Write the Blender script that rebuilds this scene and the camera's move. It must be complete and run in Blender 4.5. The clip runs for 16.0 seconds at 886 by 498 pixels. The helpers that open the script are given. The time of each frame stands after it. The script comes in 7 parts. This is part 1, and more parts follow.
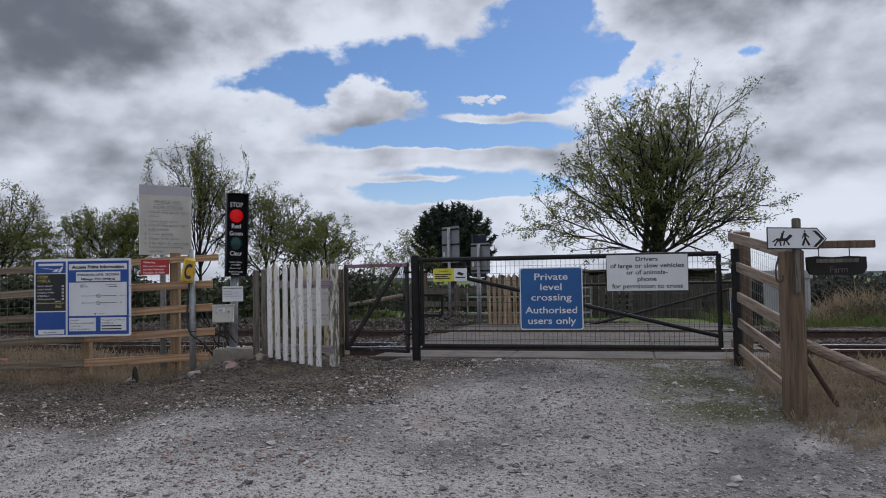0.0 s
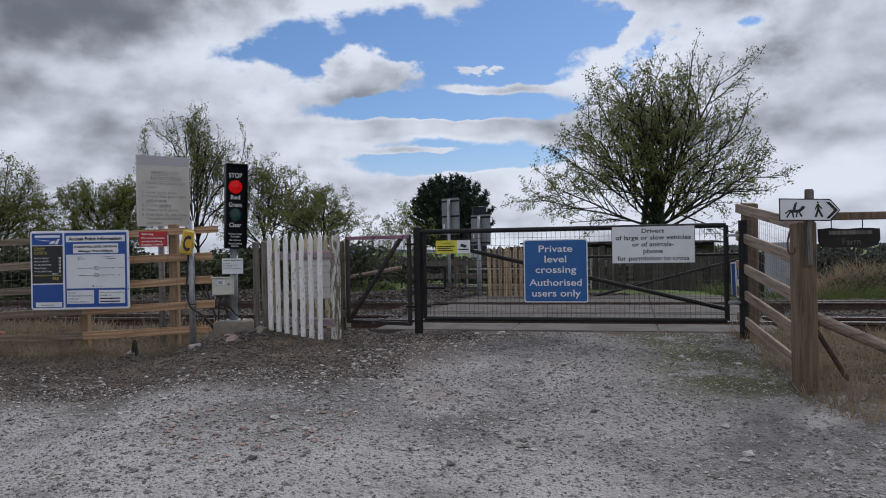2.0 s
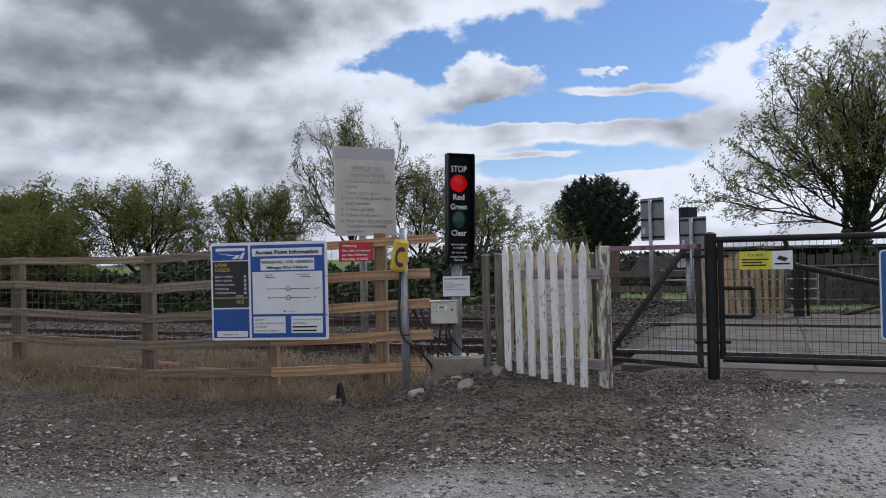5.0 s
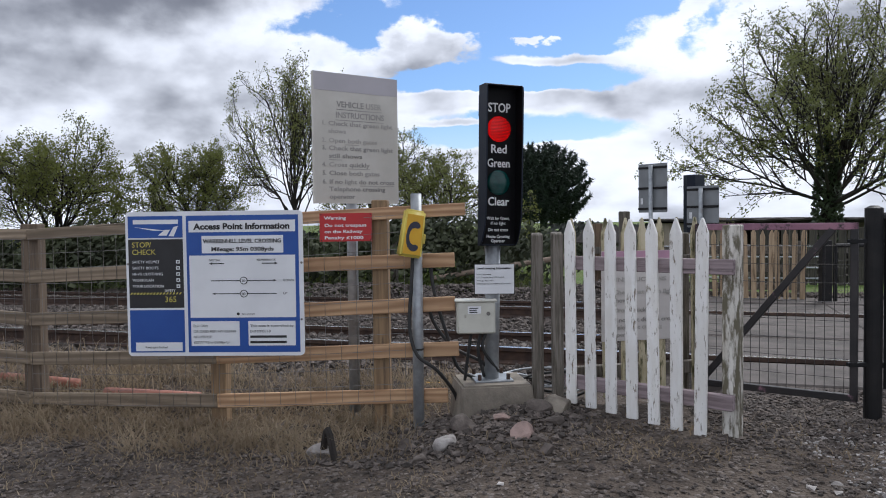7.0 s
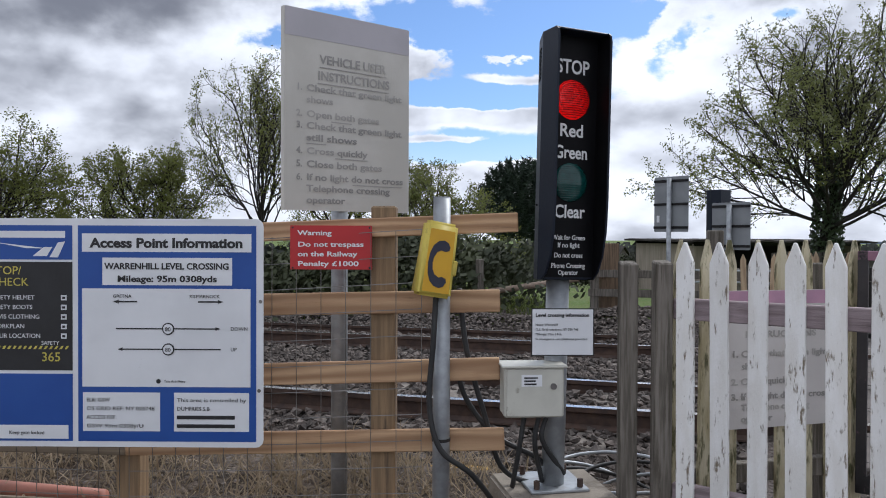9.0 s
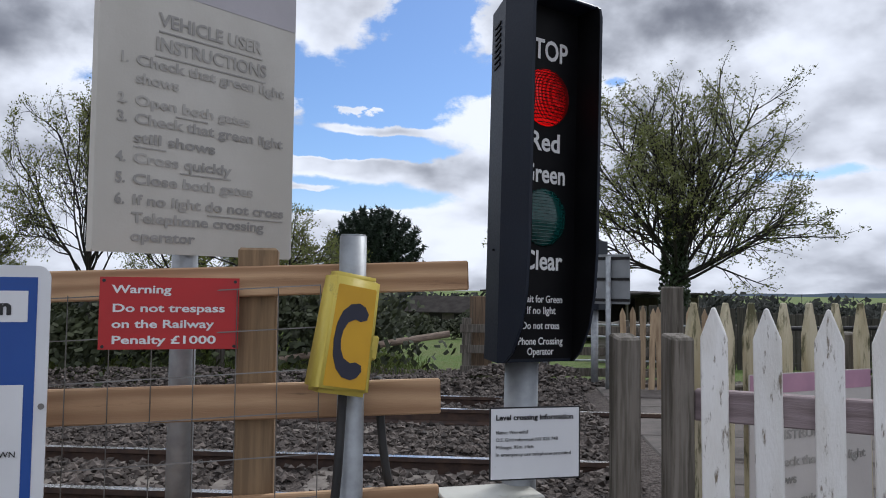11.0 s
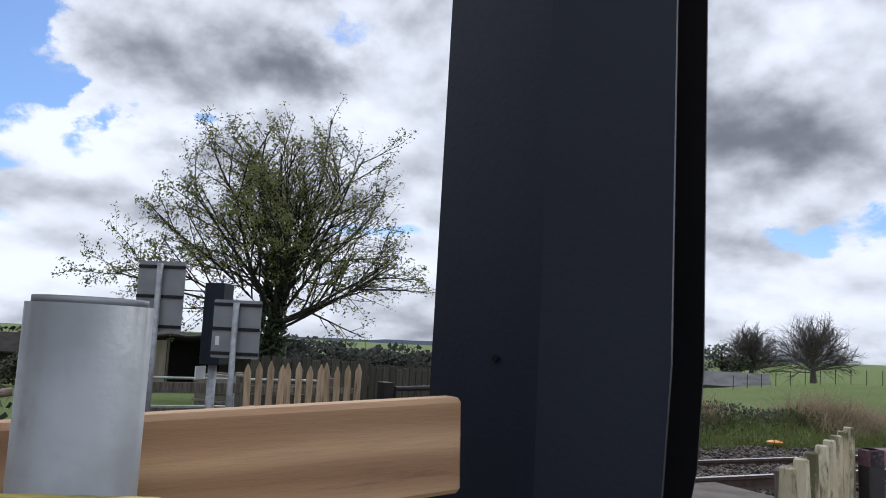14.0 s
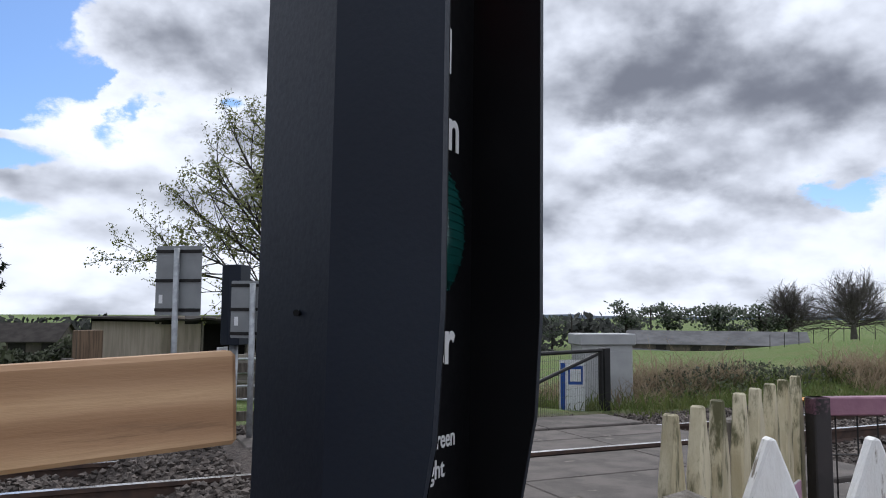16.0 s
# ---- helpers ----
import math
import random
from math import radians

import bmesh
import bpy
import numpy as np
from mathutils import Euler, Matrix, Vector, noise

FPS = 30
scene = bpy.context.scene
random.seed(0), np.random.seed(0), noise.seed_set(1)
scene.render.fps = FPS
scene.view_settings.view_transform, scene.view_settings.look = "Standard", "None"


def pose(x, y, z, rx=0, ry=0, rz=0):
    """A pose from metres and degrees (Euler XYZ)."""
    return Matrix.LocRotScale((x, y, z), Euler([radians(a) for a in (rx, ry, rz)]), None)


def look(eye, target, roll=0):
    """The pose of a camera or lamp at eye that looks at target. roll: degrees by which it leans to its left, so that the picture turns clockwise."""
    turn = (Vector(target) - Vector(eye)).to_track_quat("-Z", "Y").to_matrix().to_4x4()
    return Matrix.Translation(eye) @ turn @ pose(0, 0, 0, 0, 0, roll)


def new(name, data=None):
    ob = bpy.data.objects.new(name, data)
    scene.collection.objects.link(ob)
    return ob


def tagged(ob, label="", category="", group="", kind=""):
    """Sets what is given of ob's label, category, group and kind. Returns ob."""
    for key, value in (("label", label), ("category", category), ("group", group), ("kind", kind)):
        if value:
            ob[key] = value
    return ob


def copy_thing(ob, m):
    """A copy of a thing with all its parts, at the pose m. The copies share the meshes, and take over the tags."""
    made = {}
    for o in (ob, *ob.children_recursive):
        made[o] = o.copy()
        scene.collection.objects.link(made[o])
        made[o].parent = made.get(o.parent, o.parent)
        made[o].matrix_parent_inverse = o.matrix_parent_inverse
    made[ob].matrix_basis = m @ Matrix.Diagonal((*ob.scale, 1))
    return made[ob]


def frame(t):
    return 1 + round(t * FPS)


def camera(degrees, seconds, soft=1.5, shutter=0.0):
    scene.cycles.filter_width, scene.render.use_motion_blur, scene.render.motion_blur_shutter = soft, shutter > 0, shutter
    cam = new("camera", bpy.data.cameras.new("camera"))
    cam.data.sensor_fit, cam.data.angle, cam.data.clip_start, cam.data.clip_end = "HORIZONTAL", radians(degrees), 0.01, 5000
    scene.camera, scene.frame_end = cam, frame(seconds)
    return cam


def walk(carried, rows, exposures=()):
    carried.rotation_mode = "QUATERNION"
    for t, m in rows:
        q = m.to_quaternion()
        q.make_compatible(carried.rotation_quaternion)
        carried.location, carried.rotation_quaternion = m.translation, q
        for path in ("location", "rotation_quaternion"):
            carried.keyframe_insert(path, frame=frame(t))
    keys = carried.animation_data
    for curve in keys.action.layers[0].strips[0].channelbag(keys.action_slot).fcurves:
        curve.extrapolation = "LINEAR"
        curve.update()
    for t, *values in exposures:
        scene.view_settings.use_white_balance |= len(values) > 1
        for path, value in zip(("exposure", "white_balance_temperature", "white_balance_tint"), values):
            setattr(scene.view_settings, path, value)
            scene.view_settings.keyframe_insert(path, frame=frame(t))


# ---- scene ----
cam = camera(59.9, 16.0, soft=1.0)
METRES, EYE, TILT, LEAN, TURN = 10.0, 1.5, 0.0, 0.0, 0.0
ROWS = [
    (0.0, 0.0, 0.0, 0.0, 0.04, 2.02, 0.99),
    (0.5, 0.0018, 0.0007, -0.0002, -0.12, 1.86, 0.93),
    (1.0, 0.0042, 0.0001, -0.0001, -0.29, 1.4, 0.9),
    (1.5, 0.0027, 0.0021, -0.0001, -0.47, 0.68, 0.93),
    (2.0, -0.0064, 0.0123, 0.0003, -0.18, -0.08, 0.98),
    (2.5, -0.0162, 0.0263, 0.0012, 1.43, -0.46, 1.13),
    (3.0, -0.0262, 0.0545, -0.0023, 4.16, -0.31, 1.34),
    (3.5, -0.0484, 0.0948, -0.0024, 7.47, 0.32, 1.44),
    (4.0, -0.0824, 0.1318, 0.0035, 10.08, 1.08, 1.33),
    (6.5, -0.2276, 0.377, 0.0152, 5.04, -1.5, 1.07),
    (7.0, -0.2447, 0.4274, 0.0189, 3.89, -2.03, 0.72),
    (7.5, -0.2594, 0.4729, 0.02, 3.41, -2.16, 0.34),
    (8.0, -0.2654, 0.5182, 0.0195, 3.37, -2.02, 0.13),
    (10.5, -0.3068, 0.6779, 0.0223, -5.84, 1.81, -0.61),
    (11.0, -0.3028, 0.7022, 0.0232, -9.55, 2.91, -0.67),
    (11.5, -0.2970, 0.7289, 0.0289, -13.40, 4.94, -0.80),
    (12.0, -0.3030, 0.7547, 0.0304, -16.89, 6.12, -1.05),
    (12.5, -0.3063, 0.7813, 0.0310, -22.02, 7.05, -1.47),
    (13.0, -0.3038, 0.8109, 0.0325, -27.84, 7.42, -2.27),
    (13.5, -0.3049, 0.8342, 0.0317, -34.39, 7.29, -2.66),
    (14.0, -0.3064, 0.8508, 0.0349, -40.52, 6.87, -2.77),
    (14.5, -0.3042, 0.8514, 0.0358, -42.88, 6.39, -2.57),
    (15.0, -0.2981, 0.8455, 0.0357, -40.71, 6.03, -1.98),
    (15.5, -0.2891, 0.8406, 0.0343, -35.68, 5.55, -0.96),
    (16.0, -0.2894, 0.8368, 0.0336, -37.93, 4.81, -0.27),
]
walk(cam, [(t, pose(0, 0, EYE, TILT, LEAN, TURN) @ pose(METRES * x, METRES * y, METRES * z, 90 + pitch, roll, yaw)) for t, x, y, z, yaw, pitch, roll in ROWS],
     [(0.0, -0.12, 6060, 11), (4.0, -0.04, 6060, 11), (7.0, 0.36, 6060, 11), (8.0, 0.45, 6060, 11), (11.0, 0.22, 6060, 11), (14.5, 0.28, 6060, 11), (16.0, 0.36, 6060, 11)])

# ---- light ----
SUN_AZ, SUN_EL = 38.0, 46.0          # degrees right of straight ahead, above the horizon


def sky_world():
    world = bpy.data.worlds.new("world")
    scene.world = world
    world.use_nodes = True
    nt = world.node_tree
    nt.nodes.clear()
    N, L = nt.nodes.new, nt.links.new

    def val(sock, v):
        if hasattr(v, "is_linked"):
            L(v, sock)
        else:
            sock.default_value = v

    def m(op, a, b=0.0, c=0.0, clamp=False):
        n = N("ShaderNodeMath")
        n.operation, n.use_clamp = op, clamp
        val(n.inputs[0], a), val(n.inputs[1], b), val(n.inputs[2], c)
        return n.outputs[0]

    def ramp(x, lo, hi):
        n = N("ShaderNodeMapRange")
        n.interpolation_type = "SMOOTHSTEP"
        val(n.inputs[0], x), val(n.inputs[1], lo), val(n.inputs[2], hi)
        return n.outputs[0]

    def mix(f, a, b):
        n = N("ShaderNodeMix")
        n.data_type = "RGBA"
        val(n.inputs[0], f), val(n.inputs[6], a), val(n.inputs[7], b)
        return n.outputs[2]

    tc = N("ShaderNodeTexCoord")
    sep = N("ShaderNodeSeparateXYZ")
    L(tc.outputs["Generated"], sep.inputs[0])
    az = m("MULTIPLY", m("ARCTAN2", sep.outputs[0], sep.outputs[1]), 57.2958)
    el = m("MULTIPLY", m("ARCSINE", sep.outputs[2]), 57.2958)
    # cloud plane: far clouds draw together towards the horizon
    def plane(up):
        c = N("ShaderNodeCombineXYZ")
        val(c.inputs[0], m("MULTIPLY", az, 0.092))
        val(c.inputs[1], m("MULTIPLY", m("POWER", m("MAXIMUM", m("ADD", el, 3.0 + up), 0.2), 0.72), 0.42))
        return c.outputs[0]

    here, above = plane(0.0), plane(1.6)

    def noise_tex(scale, detail, rough, dist=0.0, shift=0.0, at=None):
        n = N("ShaderNodeTexNoise")
        n.inputs["Scale"].default_value, n.inputs["Detail"].default_value = scale, detail
        n.inputs["Roughness"].default_value, n.inputs["Distortion"].default_value = rough, dist
        v = N("ShaderNodeVectorMath")
        v.operation = "ADD"
        L(at or here, v.inputs[0])
        v.inputs[1].default_value = (shift, shift * 0.37, shift * 1.7)
        L(v.outputs[0], n.inputs["Vector"])
        return n.outputs["Fac"]

    # ragged outlines: the places of the clouds are pushed about by turbulence
    waz = m("ADD", az, m("MULTIPLY", m("SUBTRACT", noise_tex(1.7, 8.0, 0.62, 0.0, 5.0), 0.5), 11.0))
    wel = m("ADD", el, m("MULTIPLY", m("SUBTRACT", noise_tex(2.1, 8.0, 0.62, 0.0, 12.0), 0.5), 5.2))

    saz, sel = m("ADD", m("MULTIPLY", az, 0.5), m("MULTIPLY", waz, 0.5)), m("ADD", m("MULTIPLY", el, 0.72), m("MULTIPLY", wel, 0.28))

    def blob(a, e, wa, we, amp, tilt=0.0, streak=False):
        da, de = m("SUBTRACT", saz if streak else waz, a), m("SUBTRACT", sel if streak else wel, e)
        de = m("SUBTRACT", de, m("MULTIPLY", da, tilt))
        q = m("ADD", m("POWER", m("ABSOLUTE", m("DIVIDE", da, wa)), 2.0), m("POWER", m("ABSOLUTE", m("DIVIDE", de, we)), 2.0))
        return m("MULTIPLY", m("POWER", 2.718, m("MULTIPLY", q, -1.0)), amp)

    def total(*terms):
        s = terms[0]
        for t in terms[1:]:
            s = m("ADD", s, t)
        return s

    fine = noise_tex(2.4, 10.0, 0.58, 0.25)
    puff = noise_tex(6.0, 6.0, 0.55, 0.1, 7.0)
    body, body_up = noise_tex(1.3, 3.0, 0.45, 0.1, 2.0), noise_tex(1.3, 3.0, 0.45, 0.1, 2.0, above)
    heap, heap_up = noise_tex(3.2, 3.0, 0.5, 0.0, 6.0), noise_tex(3.2, 3.0, 0.5, 0.0, 6.0, above)
    cover = total(
        0.92, m("MULTIPLY", m("SUBTRACT", fine, 0.5), 0.8), m("MULTIPLY", m("SUBTRACT", puff, 0.5), 0.25),
        # blue openings
        blob(-2.5, 13.2, 9.5, 3.6, -1.15), blob(7.0, 15.5, 4.0, 3.2, -0.8), blob(9.5, 20.5, 3.6, 2.6, -0.75), blob(2.0, 10.2, 9.0, 1.1, -0.9, 0.0, True),
        blob(1.0, 6.6, 9.0, 1.2, -1.0, 0.0, True), blob(-10.5, 13.8, 2.4, 1.3, -0.35), blob(12.6, 15.6, 1.3, 0.9, -0.55), blob(66.0, 7.8, 3.0, 1.0, -0.6), blob(72.5, 9.0, 4.0, 1.4, -0.6), blob(16.0, 13.6, 1.4, 2.2, -0.5), blob(21.5, 15.2, 2.2, 0.8, -0.5), blob(36.0, 8.0, 6.0, 0.6, -0.5, 0.0, True),
        blob(32.0, 22.0, 4.0, 1.4, -0.4), blob(-36.0, 8.0, 5.0, 1.0, -0.3),
        # clouds adrift in them
        blob(-5.0, 12.3, 5.0, 1.35, 1.15), blob(-3.6, 13.8, 3.2, 1.2, 0.75), blob(3.7, 13.0, 0.9, 0.6, 0.8), blob(4.6, 11.5, 4.6, 0.42, 0.85, 0.0, True),
        blob(-2.0, 8.9, 10.0, 0.55, 1.25, 0.02, True), blob(-1.8, 7.3, 3.6, 0.30, 0.85, 0.0, True), blob(4.0, 5.2, 6.0, 0.4, 0.7, 0.0, True), blob(-9.6, 6.6, 2.6, 1.1, 0.8), blob(0.0, 3.6, 30.0, 1.3, 0.35))
    alpha = ramp(cover, 0.42, 0.66)
    relief = total(m("MULTIPLY", m("SUBTRACT", body_up, body), 1.0), m("MULTIPLY", m("SUBTRACT", heap_up, heap), 0.45), m("MULTIPLY", m("SUBTRACT", puff, 0.5), -0.14))
    thick = total(
        m("MULTIPLY", noise_tex(0.85, 3.0, 0.4, 0.05, 9.0), 0.9), -0.24, relief, m("MULTIPLY", ramp(cover, 0.62, 1.05), 0.16),
        blob(-26.0, 16.4, 11.0, 3.6, 0.50), blob(-38.0, 12.0, 9.0, 4.0, 0.30), blob(-24.0, 8.6, 9.0, 2.2, 0.16), blob(22.5, 12.6, 2.6, 1.3, 0.42),
        blob(20.0, 18.6, 5.0, 2.6, 0.30), blob(28.5, 18.6, 3.5, 2.2, 0.40), blob(56.0, 17.5, 9.0, 4.2, 0.48), blob(53.0, 9.5, 6.5, 1.6, 0.34), blob(67.0, 14.0, 6.0, 1.6, 0.22),
        blob(40.0, 9.0, 9.0, 3.0, 0.12), blob(-6.0, 11.3, 3.4, 0.6, 0.30), blob(-8.0, 17.5, 5.0, 2.6, -0.42), blob(52.0, 13.2, 3.0, 0.9, -0.35),
        blob(14.0, 12.5, 3.0, 2.5, -0.3), blob(3.0, 3.5, 22.0, 2.5, -0.28), blob(60.0, 4.5, 14.0, 1.6, -0.22))
    lit = mix(ramp(thick, -0.05, 0.98), (0.81, 0.83, 0.88, 1), (0.168, 0.177, 0.208, 1))
    sky = N("ShaderNodeTexSky")
    sky.sky_type, sky.sun_disc = "NISHITA", False
    sky.sun_elevation, sky.sun_rotation = radians(SUN_EL), radians(SUN_AZ)
    sky.altitude, sky.air_density, sky.dust_density, sky.ozone_density = 100, 1.0, 0.6, 2.0
    scale = N("ShaderNodeVectorMath")
    scale.operation = "SCALE"
    L(sky.outputs[0], scale.inputs[0])
    scale.inputs["Scale"].default_value = 0.085
    deep = N("ShaderNodeVectorMath")
    deep.operation = "MULTIPLY"
    L(scale.outputs[0], deep.inputs[0])
    deep.inputs[1].default_value = (0.80, 0.94, 1.14)
    hazy = mix(ramp(el, 9.0, -1.0), deep.outputs[0], (0.60, 0.71, 0.88, 1))
    out = mix(alpha, hazy, lit)
    bg = N("ShaderNodeBackground")
    L(out, bg.inputs[0])
    bg.inputs[1].default_value = 1.0
    o = N("ShaderNodeOutputWorld")
    L(bg.outputs[0], o.inputs[0])


sky_world()
sun = new("sun", bpy.data.lights.new("sun", "SUN"))
sun.data.energy, sun.data.angle, sun.data.color = 1.6, radians(14), (1.0, 0.97, 0.92)
_a, _e = radians(SUN_AZ), radians(SUN_EL)
sun.matrix_world = look((0, 0, 30), Vector((0, 0, 30)) - Vector((math.sin(_a) * math.cos(_e), math.cos(_a) * math.cos(_e), math.sin(_e))))


# ---- materials ----
def material(name, c1, c2=None, rough=0.7, metal=0.0, scale=8.0, stretch=(1, 1, 1), fine=60.0, bump=0.1, spec=0.5, dirt=None, dirt_amount=0.0,
             dirt_scale=3.0, vary=0.0, emit=None, edge=(0.35, 0.65), grain=None, island=0.0):
    """A surface with broad mottling between c1 and c2, fine relief, and stains of the colour dirt."""
    mt = bpy.data.materials.new(name)
    mt.use_nodes = True
    nt = mt.node_tree
    N, L = nt.nodes.new, nt.links.new
    bsdf = nt.nodes["Principled BSDF"]
    tc = N("ShaderNodeTexCoord")
    mp = N("ShaderNodeMapping")
    mp.inputs["Scale"].default_value = stretch
    L(tc.outputs["Object"], mp.inputs[0])
    oi = N("ShaderNodeObjectInfo")
    sh = N("ShaderNodeVectorMath")
    sh.operation = "MULTIPLY_ADD"
    L(oi.outputs["Random"], sh.inputs[0])
    sh.inputs[1].default_value = (7.3, 3.1, 11.7)
    L(mp.outputs[0], sh.inputs[2])

    def noise_tex(s, d=5.0, r=0.55):
        n = N("ShaderNodeTexNoise")
        n.inputs["Scale"].default_value, n.inputs["Detail"].default_value, n.inputs["Roughness"].default_value = s, d, r
        L(sh.outputs[0], n.inputs["Vector"])
        return n.outputs["Fac"]

    def ramp(x, lo, hi):
        n = N("ShaderNodeMapRange")
        n.interpolation_type = "SMOOTHSTEP"
        L(x, n.inputs[0])
        n.inputs[1].default_value, n.inputs[2].default_value = lo, hi
        return n.outputs[0]

    def mix(f, a, b):
        n = N("ShaderNodeMix")
        n.data_type = "RGBA"
        for s, v in ((n.inputs[0], f), (n.inputs[6], a), (n.inputs[7], b)):
            if hasattr(v, "is_linked"):
                L(v, s)
            else:
                s.default_value = v
        return n.outputs[2]

    c2 = c2 or tuple(v * 0.8 for v in c1)
    col = mix(ramp(noise_tex(scale), *edge), (*c1, 1), (*c2, 1))
    f = noise_tex(fine, 3.0, 0.6)
    if dirt:
        d = ramp(noise_tex(dirt_scale, 7.0, 0.65), 0.72 - dirt_amount * 0.4, 0.80 - dirt_amount * 0.3)
        col = mix(d, col, (*dirt, 1))
    if grain:                                  # wavy growth rings along the board
        gm, gw = N("ShaderNodeMapping"), N("ShaderNodeTexWave")
        gm.inputs["Scale"].default_value = (1.3, 13, 13)
        L(tc.outputs["Object"], gm.inputs[0])
        ga = N("ShaderNodeVectorMath")
        ga.operation = "MULTIPLY_ADD"
        L(oi.outputs["Random"], ga.inputs[0])
        ga.inputs[1].default_value = (17.0, 5.0, 9.0)
        L(gm.outputs[0], ga.inputs[2])
        gw.wave_type, gw.bands_direction = "BANDS", "Z"
        gw.inputs["Scale"].default_value, gw.inputs["Distortion"].default_value = 0.55, 11.0
        gw.inputs["Detail"].default_value, gw.inputs["Detail Scale"].default_value = 2.0, 0.7
        L(ga.outputs[0], gw.inputs["Vector"])
        gf = N("ShaderNodeMath")
        gf.operation = "MULTIPLY"
        L(gw.outputs["Fac"], gf.inputs[0])
        gf.inputs[1].default_value = 0.8
        col = mix(gf.outputs[0], col, (*grain, 1))
    if island:                                 # stone by stone
        ge, hv = N("ShaderNodeNewGeometry"), N("ShaderNodeHueSaturation")
        mi = N("ShaderNodeMapRange")
        L(ge.outputs["Random Per Island"], mi.inputs[0])
        mi.inputs[3].default_value, mi.inputs[4].default_value = 1 - island, 1 + island
        L(mi.outputs[0], hv.inputs["Value"])
        L(col, hv.inputs["Color"])
        col = hv.outputs[0]
    if vary:
        hs = N("ShaderNodeHueSaturation")
        mr = N("ShaderNodeMapRange")
        L(oi.outputs["Random"], mr.inputs[0])
        mr.inputs[3].default_value, mr.inputs[4].default_value = 1 - vary, 1 + vary
        L(mr.outputs[0], hs.inputs["Value"])
        L(col, hs.inputs["Color"])
        col = hs.outputs[0]
    L(col, bsdf.inputs["Base Color"])
    rr = N("ShaderNodeMapRange")
    L(f, rr.inputs[0])
    rr.inputs[3].default_value, rr.inputs[4].default_value = max(rough - 0.12, 0.02), min(rough + 0.12, 1)
    L(rr.outputs[0], bsdf.inputs["Roughness"])
    bsdf.inputs["Metallic"].default_value = metal
    bsdf.inputs["Specular IOR Level"].default_value = spec
    if bump:
        b = N("ShaderNodeBump")
        b.inputs["Strength"].default_value = bump
        b.inputs["Distance"].default_value = 0.01
        L(f, b.inputs["Height"])
        L(b.outputs[0], bsdf.inputs["Normal"])
    if emit:
        bsdf.inputs["Emission Color"].default_value = (*emit[:3], 1)
        bsdf.inputs["Emission Strength"].default_value = emit[3]
    return mt


